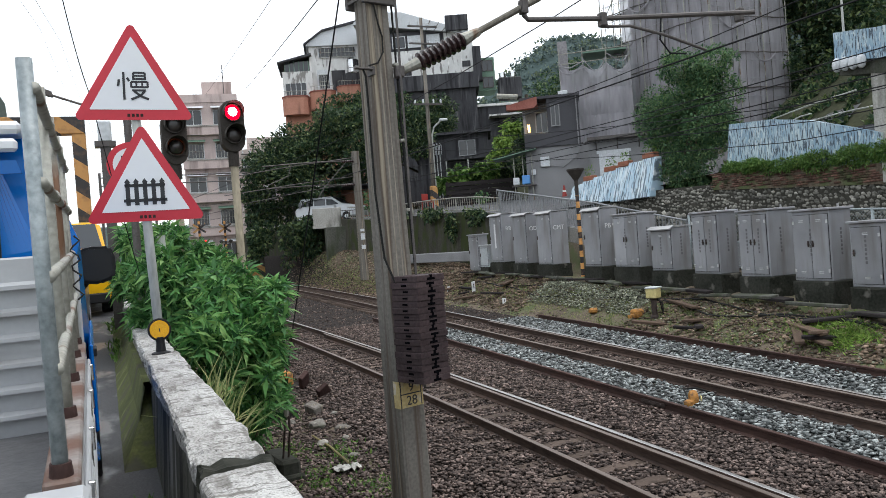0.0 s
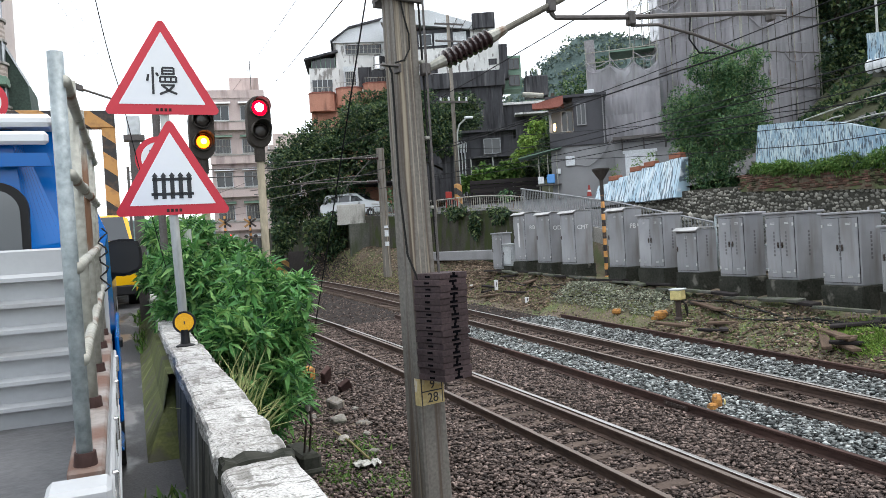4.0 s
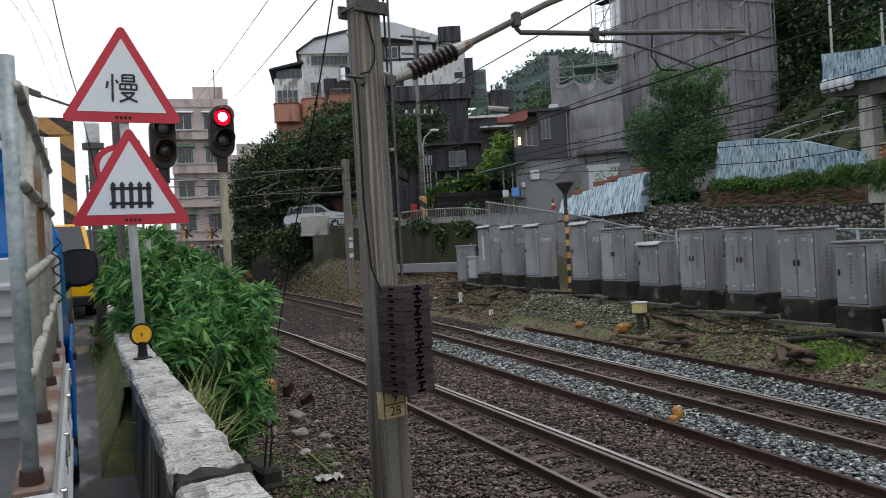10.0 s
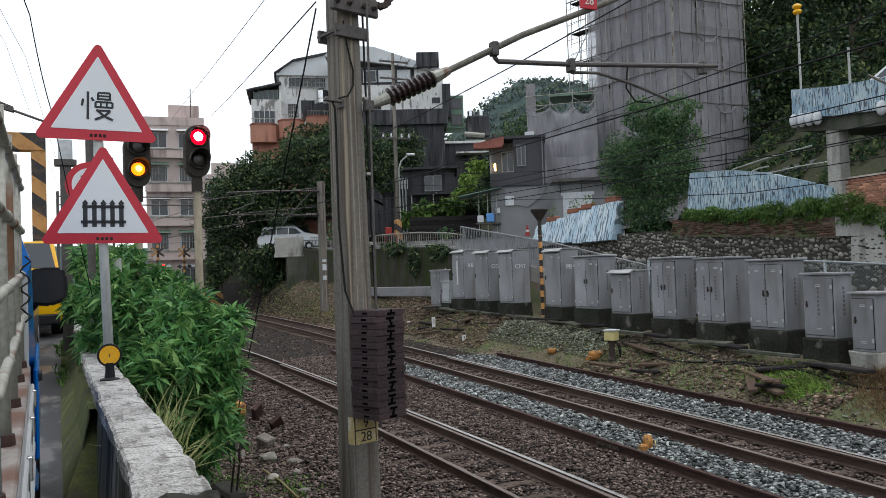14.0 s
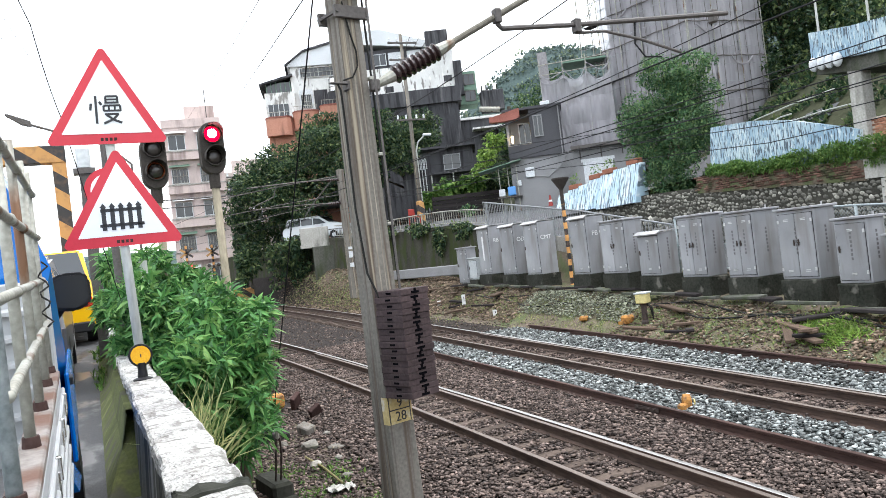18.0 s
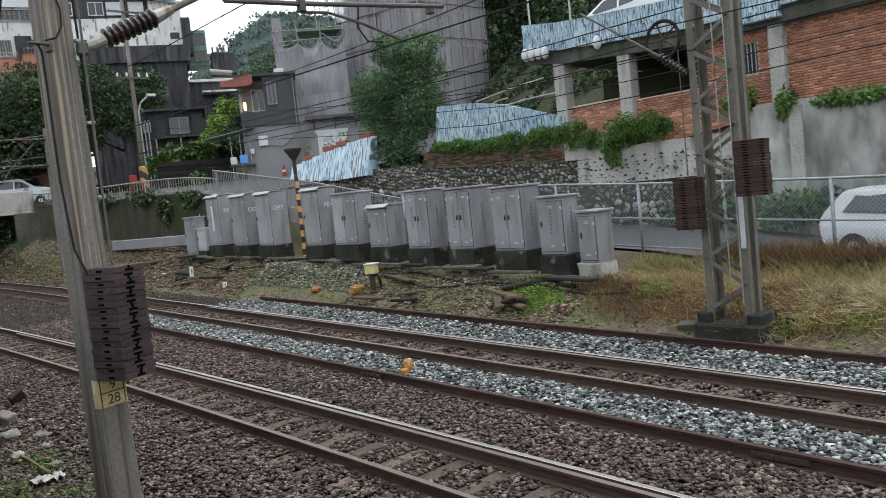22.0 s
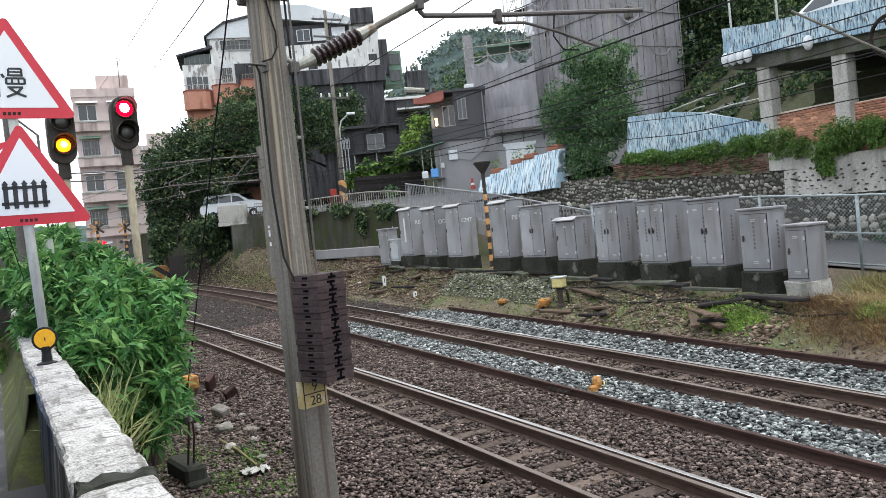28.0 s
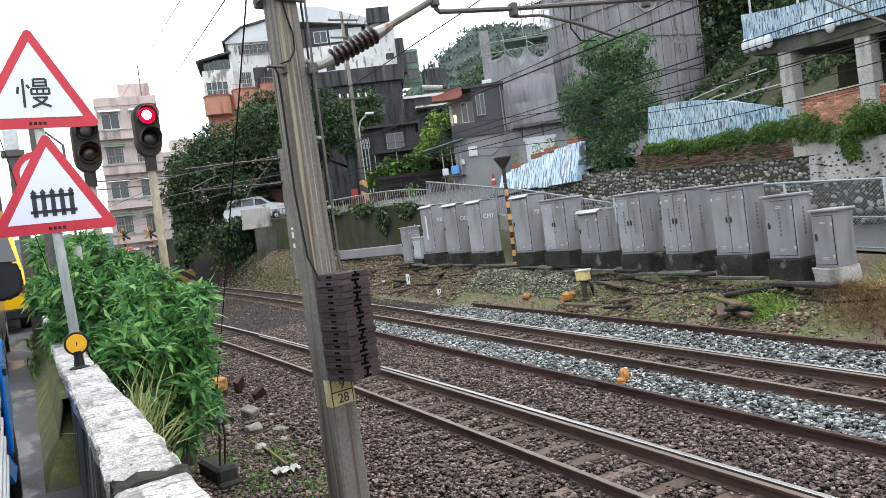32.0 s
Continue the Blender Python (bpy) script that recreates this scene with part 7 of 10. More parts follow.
black_car = car("black_sedan", "glossy black sedan driving down the lane with its tail lamps lit", M["black_paint"], pose(24, 27, 5, 0, 0, 95), [(a * 0.9, b * 0.92) for a, b in SEDAN], [[(a * 0.9, b * 0.92) for a, b in g] for g in SEDAN_G], 0.82, (-1.26, 1.22), lit=True)
car("silver_wagon", "silver estate car parked on the ledge behind the tracks", M["silver"], pose(12.3, 49.8, 4.56, 0, 0, -38), WAGON, WAGON_G, 0.86, (-1.35, 1.35))
car("white_hatchback", "white hatchback parked behind the chain-link fence", M["white_paint"], pose(18.0, 5.05, 0.5, 0, 2, -88), HATCH, HATCH_G, 0.83, (-1.15, 1.15))
car("parked_car", "pale car standing on the deck above the brick wall", M["white_paint"], pose(22.2, 14.5, 7.13, 0, 3, 90), SEDAN, SEDAN_G, 0.86, (-1.4, 1.35))
taxi = car("taxi", "yellow taxi waiting behind the blue truck", M["taxi"], pose(-1.3, 16.6, road_z(16.4), 0, -2.5, 92), WAGON, WAGON_G, 0.86, (-1.35, 1.35))
car("grey_car", "dark grey car waiting in the queue", M["grey_paint"], pose(-1.42, 11.1, road_z(11.0), 0, -2.5, 92), HATCH, HATCH_G, 0.82, (-1.15, 1.15))
car("white_car", "white car far ahead in the queue", M["white_paint"], pose(-1.9, 26, road_z(26), 0, -2.5, 92), SEDAN, SEDAN_G, 0.86, (-1.4, 1.35))


def truck():
    """Small flatbed truck, nose towards +y; local origin on the road under the bed's near right corner."""
    t = thing("flatbed_truck", "blue light truck with a grey flatbed and galvanised stake rails", "truck", at=pose(-0.143, 1.62, 1.36, 2.2, 0, 2.6))
    zb, zr, L = 0.62, 0.98, 2.35
    bm = bm_new()
    box(bm, -1.5, 0.0, 0.1, L, zb - 0.06, zb)
    part("bed_floor", bm, M["bed_floor"], t, "wet scratched steel bed floor")
    bm = bm_new()
    box(bm, -0.055, 0.005, 0.14, L, zb - 0.1, zr, 0.008)
    side = part("side_gate", bm, M["truck_grey"], t, "ribbed grey side gate")
    bm = bm_new()
    for z in (0.56, 0.645, 0.73, 0.815, 0.9):
        box(bm, 0.004, 0.02, 0.16, L - 0.03, z, z + 0.035, 0.006)
    part("rib", bm, M["truck_grey"], side)
    bm = bm_new()
    box(bm, -0.065, 0.006, 0.14, L, zr, zr + 0.03, 0.006)
    part("top_rail", bm, M["rail_paint_rust"], side, "top rail with rust showing through")
    for y in (0.35, 0.9, 1.5, 2.1):
        bm = bm_new()
        box(bm, 0.006, 0.022, y - 0.016, y + 0.016, 0.82, 0.9, 0.004)
        box(bm, 0.014, 0.03, y - 0.008, y + 0.008, 0.87, 0.94, 0.003)
        part("latch", bm, M["chrome"], side)
    bm = bm_new()
    box(bm, -1.56, -1.5, 0, L, zb - 0.1, zr, 0.008)
    part("side_gate", bm, M["truck_grey"], t)
    bm = bm_new()
    box(bm, -1.5, -0.06, 0.07, 0.11, zb - 0.1, zr - 0.02, 0.008)
    tg = part("tailgate", bm, M["truck_grey"], t)
    bm = bm_new()
    tube(bm, [(-0.35, 0.05, zr - 0.05), (-0.3, 0.01, zr), (-0.2, 0.01, zr), (-0.14, 0.05, zr - 0.05)], 0.012, 8)
    tube(bm, [(-0.6, 0.06, zr - 0.06), (-0.06, 0.06, zr - 0.03)], 0.01, 6)
    part("gate_lever", bm, M["chrome"], tg)
    bm = bm_new()
    box(bm, -0.1, 0.02, 0.04, 0.136, zb - 0.1, zr + 0.02, 0.01)
    part("corner_post", bm, M["truck_grey"], t)
    bm = bm_new()
    box(bm, -1.56, 0.0, L, L + 0.05, zb - 0.1, zb + 0.8, 0.008)
    head = part("headboard", bm, M["truck_grey"], t, "grey corrugated headboard behind the cab")
    bm = bm_new()
    for i in range(6):
        z = zb + 0.08 + 0.115 * i
        prism(bm, [(L, z), (L - 0.042, z + 0.004), (L - 0.042, z + 0.022), (L, z + 0.036)], -1.5, -0.06, "x")
    part("rib", bm, M["truck_grey"], head)
    ys = [0.18, 0.75, 1.32, 1.88, 2.3]
    for i, y in enumerate(ys):
        bm = bm_new()
        top = zr + (0.88 if i == 0 else 0.92)
        tube(bm, [(-0.03, y, zr - 0.05), (-0.035, y, top)], 0.0158 if i == 0 else 0.0145, 16)
        st = part("stake", bm, M["galv"] if i == 0 else M["galv_worn"], t, "galvanised steel stake", smooth=True)
        bm = bm_new()
        lathe(bm, [(0.024, 0.0), (0.021, 0.03)], 14, pose(-0.03, y, zr + 0.028))
        part("weld_collar", bm, M["weight_rust"], st)
    for z in (0.25, 0.44, 0.63, 0.82):
        bm = bm_new()
        tube(bm, [(-0.02, y, zr + z) for y in [0.17] + ys[1:]], 0.0125, 12)
        r_ = part("stake_rail", bm, M["galv_worn"], t, smooth=True)
        for y in ys[1:]:
            bm = bm_new()
            lathe(bm, [(0.002, -0.018), (0.014, -0.014), (0.0165, 0.0), (0.014, 0.014), (0.002, 0.018)], 10, pose(-0.02, y, zr + z, 90))
            part("pipe_joint", bm, M["galv_worn"], r_)
    bm = bm_new()
    pts = [(0.0 + 0.02 * math.sin(i * 1.7), 1.9 + 0.03 * math.sin(i * 2.9), zr + 0.52 - 0.02 * i) for i in range(14)]
    tube(bm, pts, 0.004, 5)
    part("tied_wire", bm, M["cable"], t)
    # cab
    c0, c1 = L + 0.1, L + 1.75
    bm = bm_new()
    prism(bm, [(c0, 0.4), (c0, 0.9), (c0, 1.45), (c0 + 0.06, 1.95), (c0 + 0.25, 2.03), (c1 - 0.45, 2.03), (c1 - 0.1, 1.25), (c1, 1.0), (c1 + 0.02, 0.16)], -1.6, 0.025, "x")
    def lean(bm):
        for v in bm.verts:
            v.co.x += math.copysign(float(np.interp(v.co.z, [0.9, 1.45, 2.03], [0, 0.16, 0.22])), -0.8 - v.co.x)
    lean(bm)
    back = [e for e in bm.edges if all(v.co.y < c0 + 0.1 for v in e.verts) and abs(e.verts[0].co.z - e.verts[1].co.z) > 0.2]
    bmesh.ops.bevel(bm, geom=back, offset=0.2, segments=14, affect="EDGES", clamp_overlap=True)
    bmesh.ops.bevel(bm, geom=[e for e in bm.edges if e.calc_length() > 0.3], offset=0.04, segments=2, affect="EDGES", clamp_overlap=True)
    cab = part("cab", bm, M["paint_blue"], t, "glossy blue cab", smooth=False)
    bm = bm_new()
    box(bm, -1.4, -0.19, c0 + 0.02, c1 - 0.5, 1.985, 2.045, 0.02)
    part("roof_panel", bm, M["white_paint"], cab, "white cab roof")
    bm = bm_new()
    box(bm, -1.38, -0.21, c0 - 0.02, c0 + 0.04, 1.9, 1.96, 0.015)
    part("roof_gutter", bm, M["white_paint"], cab)
    def rounded(x0, x1, z0, z1, r_):
        return [(cx + r_ * math.cos(a), cz + r_ * math.sin(a)) for cx, cz, a0 in ((x1 - r_, z1 - r_, 0), (x0 + r_, z1 - r_, 90), (x0 + r_, z0 + r_, 180), (x1 - r_, z0 + r_, 270)) for a in [math.radians(a0 + 15 * q) for q in range(7)]]
    bm = bm_new()
    prism(bm, rounded(-1.3, -0.31, 1.2, 1.73, 0.13), c0 - 0.012, c0 + 0.05, "y")
    part("window_seal", bm, M["rubber"], cab)
    bm = bm_new()
    prism(bm, rounded(-1.265, -0.345, 1.235, 1.695, 0.105), c0 - 0.018, c0 + 0.02, "y")
    part("rear_window", bm, M["glass_grey"], cab)
    bm = bm_new()
    prism(bm, [(-1.4, 1.86), (-0.22, 1.86), (-0.2, 1.8), (-1.42, 1.8)], c0 - 0.012, c0 + 0.03, "y")
    part("body_crease", bm, M["paint_blue"], cab)
    bm = bm_new()
    prism(bm, [(c0 + 0.3, 1.3), (c0 + 0.32, 1.85), (c1 - 0.55, 1.85), (c1 - 0.2, 1.3)], -0.02, 0.0, "x", Matrix.Translation((0.033, 0, 0)))
    lean(bm)
    part("side_window", bm, M["car_glass"], cab)
    bm = bm_new()
    box(bm, 0.012, 0.033, c0 + 0.25, c1 - 0.15, 0.5, 0.95, 0.01)
    door = part("door", bm, M["paint_blue"], cab)
    bm = bm_new()
    box(bm, 0.03, 0.05, c0 + 0.3, c0 + 0.42, 0.88, 0.92, 0.005)
    part("door_handle", bm, M["rubber"], door)
    bm = bm_new()
    prism(bm, [(-0.06, 1.2), (0.05, 1.185), (0.125, 1.215), (0.14, 1.26), (0.135, 1.36), (0.11, 1.4), (0.0, 1.405), (-0.07, 1.375), (-0.085, 1.3)], c1 - 0.86, c1 - 0.75, "y")
    bmesh.ops.bevel(bm, geom=bm.edges[:], offset=0.015, segments=2, affect="EDGES", clamp_overlap=True)
    mir = part("side_mirror", bm, M["rubber"], t, "black wing mirror", at=Matrix.Translation((0.045, 0, 0.03)))
    bm = bm_new()
    prism(bm, [(-0.05, 1.22), (0.05, 1.205), (0.11, 1.23), (0.122, 1.27), (0.118, 1.35), (0.1, 1.38), (0.0, 1.385), (-0.055, 1.36), (-0.065, 1.3)], c1 - 0.866, c1 - 0.858, "y")
    part("mirror_glass", bm, M["mirror_dim"], mir)
    bm = bm_new()
    tube(bm, [(-0.1, c1 - 0.7, 1.1), (0.0, c1 - 0.77, 1.22)], 0.016, 8)
    part("mirror_arm", bm, M["rubber"], mir)
    for x in (-1.42, -0.06):
        for y in (0.75, c1 - 0.45):
            bm = bm_new()
            lathe(bm, [(0.2, -0.085), (0.27, -0.085), (0.29, -0.05), (0.29, 0.05), (0.27, 0.085), (0.2, 0.085)], 22, pose(x, y, 0.29, 0, 90))
            w_ = part("wheel", bm, M["rubber"], t)
            bm = bm_new()
            lathe(bm, [(0.18, 0.0), (0.16, 0.06), (0.06, 0.07)], 16, pose(x, y, 0.29, 0, 90))
            part("rim", bm, M["silver"], w_)
    bm = bm_new()
    box(bm, -0.05, 0.0, 0.15, 2.3, 0.5, 0.56)
    part("underrun_bar", bm, M["rubber"], t)
    bm = bm_new()
    box(bm, -1.2, -0.3, 0.1, c1 - 0.1, 0.38, 0.52)
    part("chassis", bm, M["rubber"], t)
    return t


M["mirror_dim"] = plain("mirror_dim", (0.015, 0.017, 0.02), 0.2, spec=0.4)
# grey base colour puts the reflection of the white sky into the glass
M["glass_grey"] = plain("glass_grey", (0.12, 0.13, 0.14), 0.1, spec=0.6)
truck()


# ---------------------------------------------------------------- height gauge over the road
t = thing("height_gauge", "black and yellow striped steel height gauge over the road", "gantry")
bm = bm_new()
box(bm, -1.09, -0.81, 19.35, 19.65, road_z(19.5) - 0.2, 6.2, 0.01)
part("post", bm, M["hazard"], t)
bm = bm_new()
box(bm, -7.2, -6.9, 19.35, 19.65, road_z(19.5) - 0.2, 6.2, 0.01)
part("post", bm, M["hazard"], t)
bm = bm_new()
box(bm, -7.2, -0.81, 19.33, 19.67, 5.86, 6.25, 0.01)
part("beam", bm, M["hazard"], t)


# ---------------------------------------------------------------- buildings on the hill
def window_on(t, u, z, wd, ht, y=0.0, frame_m=None, glass=None, bars=0, sill=True):
    bm = bm_new()
    box(bm, u - wd / 2, u + wd / 2, y - 0.03, y + 0.05, z, z + ht)
    wn_ = part("window", bm, glass or M["glass_dark"], t)
    bm = bm_new()
    f = 0.06
    for a, b, c, d in ((u - wd / 2 - f, u - wd / 2, z - f, z + ht + f), (u + wd / 2, u + wd / 2 + f, z - f, z + ht + f), (u - wd / 2, u + wd / 2, z - f, z), (u - wd / 2, u + wd / 2, z + ht, z + ht + f), (u - 0.025, u + 0.025, z, z + ht)):
        box(bm, a, b, y - 0.06, y - 0.01, c, d)
    part("window_frame", bm, frame_m or M["clad_white"], wn_)
    if sill:
        bm = bm_new()
        box(bm, u - wd / 2 - 0.12, u + wd / 2 + 0.12, y - 0.16, y, z - 0.16, z - 0.07)
        part("window_sill", bm, M["concrete"], wn_)
    if bars:
        bm = bm_new()
        for i in range(bars):
            x = u - wd / 2 + wd * (i + 0.5) / bars
            box(bm, x - 0.015, x + 0.015, y - 0.14, y - 0.11, z - 0.05, z + ht + 0.05)
        for zz in (z, z + ht * 0.5, z + ht):
            box(bm, u - wd / 2, u + wd / 2, y - 0.145, y - 0.11, zz - 0.015, zz + 0.015)
        tagged(part("window_grille", bm, M["galv_worn"], wn_), "thin window bars", kind="stuff")
    return wn_


def building(label, cx, cy, yaw, name="house"):
    """Local x runs to the right along the front, y into the building."""
    return thing(name, label, "building", at=pose(cx, cy, 0, 0, 0, yaw), group="houses on the hill")


def add(t, name, x0, x1, y0, y1, z0, z1, material, label="", bevel=0.0):
    bm = bm_new()
    box(bm, x0, x1, y0, y1, z0, z1, bevel)
    return part(name, bm, material, t, label)


def grey_house():
    t = building("small dark grey rendered house with a red canopy over its balcony", 22.4, 37.8, -30.7)
    add(t, "wall", -1.75, 1.8, 0, 5, 4.2, 7.6, M["render_light"], "weathered grey lower wall")
    add(t, "wall", -0.4, 1.35, -0.12, 5, 7.6, 10.3, M["render_grey"], "dark rendered upper wall")
    window_on(t, 0.05, 8.75, 0.4, 1.1, -0.14, frame_m=M["render_light"], sill=False)
    add(t, "pipe_run", 1.2, 1.26, -0.2, -0.14, 5.0, 10.3, M["render_light"])
    add(t, "wall", -1.75, -0.4, -0.12, 5, 7.6, 8.35, M["render_grey"])
    add(t, "wall", -1.75, -0.4, 1.2, 5, 8.35, 10.3, M["render_light"])
    add(t, "column", -1.75, -1.6, -0.1, 0.1, 8.35, 9.7, M["render_light"])
    window_on(t, -0.75, 8.6, 0.6, 1.1, 1.18)
    add(t, "roof_slab", -1.9, 1.45, -0.25, 5.1, 10.28, 10.42, M["render_grey"])
    bm = bm_new()
    prism(bm, [(-2.6, 9.75), (-2.6, 10.0), (-0.9, 10.35), (-0.9, 9.9), (-1.1, 9.75), (-1.9, 9.72)], -0.7, -0.3, "y")
    part("canopy", bm, M["red_roof"], t, "red painted concrete canopy")
    add(t, "canopy_slab", -2.6, -0.9, -0.68, 1.2, 9.95, 10.05, M["red_roof"])
    for x in (-1.45,):
        add(t, "lamp", x - 0.06, x + 0.06, -0.2, -0.1, 8.5, 8.9, M["warm_lamp"], "small warm wall lamp")
    for x, z, w, h in ((-0.95, 6.5, 0.5, 0.55), (-1.5, 6.1, 0.25, 0.3)):
        add(t, "meter_box", x, x + w, -0.14, 0.0, z, z + h, M["clad_white"], "pale meter box", 0.02)
    bm = bm_new()
    tube(bm, [(-0.6, -0.05, 6.6), (0.3, -0.08, 6.4), (1.0, -0.08, 6.9), (1.7, -0.08, 7.9)], 0.03, 6)
    part("conduit", bm, M["render_light"], t)
    return t


grey_house()


def garage_house():
    t = building("pale ground floor with a roller garage door under the scaffolded tower", 23.9, 34.5, -34.7, "garage")
    add(t, "wall", -1.3, 1.9, 0, 4, 4.3, 7.6, M["render_light"])
    add(t, "garage_door", -0.8, 0.75, -0.06, 0.02, 4.4, 6.75, M["clad_white"], "pale roller door")
    add(t, "door_frame", -0.9, 0.85, -0.09, 0.0, 6.75, 6.9, M["clad_white"])
    add(t, "beam", -1.35, 1.95, -0.5, 0.0, 7.45, 7.62, M["steel_dark"])
    for x in (-0.9, 0.2, 1.3):
        bm = bm_new()
        tube(bm, [(x, 0, 6.95), (x, -0.85, 7.5), (x, 0, 7.5)], 0.035, 6)
        part("bracket", bm, M["steel_dark"], t)
    return t


garage_house()


def net_panel(t, u0, u1, z0, z1, y, k, at=None, slack=0.06, ragged=0.0):
    """A sheet of netting that hangs in folds between its ties."""
    bm = bm_new()
    n, m_ = 18, 12
    sag = slack * (0.5 + ((k * 37) % 10) / 10)
    g = [[bm.verts.new((u0 + (u1 - u0) * a / n,
                        y - sag * math.sin(math.pi * a / n) * math.sin(math.pi * b / m_) + 0.13 * noise.noise(Vector((a * 0.8 + k * 9.1, b * 0.12 + k, 1))) + 0.025 * noise.noise(Vector((a * 1.9, b * 0.5 + k * 3, 5))),
                        z0 + (z1 - z0) * b / m_ - (ragged * math.sin(math.pi * a / n) * (b / m_) ** 3))) for a in range(n + 1)] for b in range(m_ + 1)]
    for b in range(m_):
        for a in range(n):
            bm.faces.new((g[b][a], g[b][a + 1], g[b + 1][a + 1], g[b + 1][a]))
    return part("netting", bm, M["net"], t, smooth=True, at=at)


def tower():
    """Two netted faces that meet at a corner."""
    t = thing("scaffolded_tower", "tall building wrapped in grey scaffold netting", "building", group="houses on the hill")
    p0, p1, p2 = Vector((27.4, 39.9, 0)), Vector((29.1, 32.5, 0)), Vector((34.1, 32.3, 0))
    away = Vector((6.5, 6.0, 0))
    core = [p0 + Vector((1.35, -1.2, 0)), p1 + Vector((1.2, 1.6, 0)), p2 + Vector((-0.3, 1.4, 0)), p2 + away, p0 + away]
    bm = bm_new()
    prism(bm, [(p.x, p.y) for p in core], 4.5, 22.0, "z")
    part("wall", bm, M["tower"], t)
    k = 0
    for a, b, bays in ((p0, p1, 5), (p1, p2, 3)):
        d = b - a
        ln = d.length
        f = Matrix.Translation(a) @ Matrix.Rotation(math.atan2(d.y, d.x), 4, "Z")
        for i in range(7):
            for j in range(bays):
                if j == 0 and bays == 5:
                    continue
                window_on(t, ln * (j + 0.5) / bays, 8.8 + 2.9 * i, 0.9, 1.3, 1.5, sill=False).matrix_basis = f
        for i in range(8):
            z = 7.9 + 1.9 * i
            bm = bm_new()
            tube(bm, [(ln * q / 12, -0.05, z - 0.05 * math.sin(q * 2.1 + i) ** 2) for q in range(13)], 0.036, 5)
            part("ledger", bm, M["steel_dark"], t, at=f)
            for dz in (0.65, 1.25):
                bm = bm_new()
                tube(bm, [(0, 0.2, z + dz), (ln * 0.5, 0.19, z + dz - 0.03), (ln, 0.2, z + dz)], 0.018, 5)
                part("guard_rail", bm, M["galv_dark"], t, at=f)
            bm = bm_new()
            box(bm, 0.0, ln, 0.3, 0.95, z - 0.03, z + 0.02)
            part("scaffold_board", bm, M["wood_dark"], t, at=f)
        for j in range(bays + 1):
            u = ln * j / bays
            for yy in (-0.04, 1.05):
                bm = bm_new()
                tube(bm, [(u, yy - 0.02, 4.6), (u, yy - 0.02, 22.6)], 0.03, 6)
                part("standard", bm, M["galv_worn"], t, at=f)
        for i in range(8):
            for j in range(bays):
                k += 1
                if bays == 5 and j == 0 and i in (2, 3, 4, 5, 6):
                    continue
                net_panel(t, ln * j / bays, ln * (j + 1) / bays, 7.9 + 1.9 * i, 9.8 + 1.9 * i, 0.06, k, f)
        for j in range(bays):
            for i in range(j % 2, 8, 2):
                bm = bm_new()
                tube(bm, [(ln * j / bays, 0.3, 7.9 + 1.9 * i), (ln * (j + 1) / bays, 0.3, 9.8 + 1.9 * i)], 0.028, 6)
                part("brace", bm, M["galv_worn"], t, at=f)
        for j in range(bays * 2):
            u = ln * (j + 0.5) / (bays * 2)
            bm = bm_new()
            tube(bm, [(u + 0.03 * math.sin(i * 1.3 + j), -0.1, 7.9 + 0.95 * i) for i in range(16)], 0.017, 5)
            part("lashing", bm, M["steel_dark"], t, at=f)
        for i in range(15):
            z = 8.4 + 0.95 * i
            bm = bm_new()
            tube(bm, [(ln * q / 20, -0.11, z - 0.07 * abs(math.sin(q * 0.8 + i))) for q in range(21)], 0.014, 5)
            part("lashing", bm, M["galv_dark"], t, at=f)
        for q, (u, z) in enumerate(((0.1, 13.4), (0.3, 15.5), (0.52, 11.6), (0.2, 10.2))):
            u *= ln
            bm = bm_new()
            tube(bm, [(u + 1.5 * s_ / 10, -0.12 - 0.05 * math.sin(s_ + q), z - 0.45 * math.sin(math.pi * s_ / 10)) for s_ in range(11)], 0.045, 6)
            part("loose_net_roll", bm, M["net"], t, "slack roll of netting", at=f)
        bm = bm_new()
        box(bm, -0.2, ln + 0.1, -0.1, 1.1, 7.75, 7.88)
        part("toe_platform", bm, M["wood_dark"], t, at=f)
    return t


tower()
t = building("lower scaffold bay draped with sagging torn netting beside the tower", 24.8, 38.7, -32.6, "scaffold_bay")
for i in range(3):
    for j in range(3):
        net_panel(t, -1.1 + 1.34 * j, 0.24 + 1.34 * j, 7.9 + 1.5 * i, 9.4 + 1.5 * i, -0.02, 60 + 3 * i + j, None, 0.12, (0.3 + 0.25 * ((j * 7) % 3) / 2) if i == 2 else 0.0)
    add(t, "scaffold_board", -1.1, 2.9, 0.1, 0.9, 7.85 + 1.5 * i, 7.9 + 1.5 * i, M["wood_dark"])
for j in range(3):
    for dz in (0.0, 0.35):
        bm = bm_new()
        u = -1.1 + 1.34 * j
        tube(bm, [(u + 1.34 * q / 10, -0.12 - 0.05 * math.sin(q + j), 12.2 + dz * (1 + 0.4 * j) - (0.3 + 0.22 * ((j * 5) % 3)) * math.sin(math.pi * (q / 10) ** (0.7 + 0.4 * j))) for q in range(11)], 0.03, 6)
        part("net_roll", bm, M["net"], t, "slack roll of netting")
for u in (-1.1, 0.24, 1.58, 2.9):
    for yy in (0.05, 0.95):
        bm = bm_new()
        tube(bm, [(u, yy, 4.5), (u, yy, 13.4)], 0.03, 6)
        part("standard", bm, M["galv_worn"], t)
for z in (12.5, 13.1):
    bm = bm_new()
    tube(bm, [(-1.2, 0.02, z), (3.0, 0.02, z + 0.1)], 0.026, 6)
    part("ledger", bm, M["galv_worn"], t)
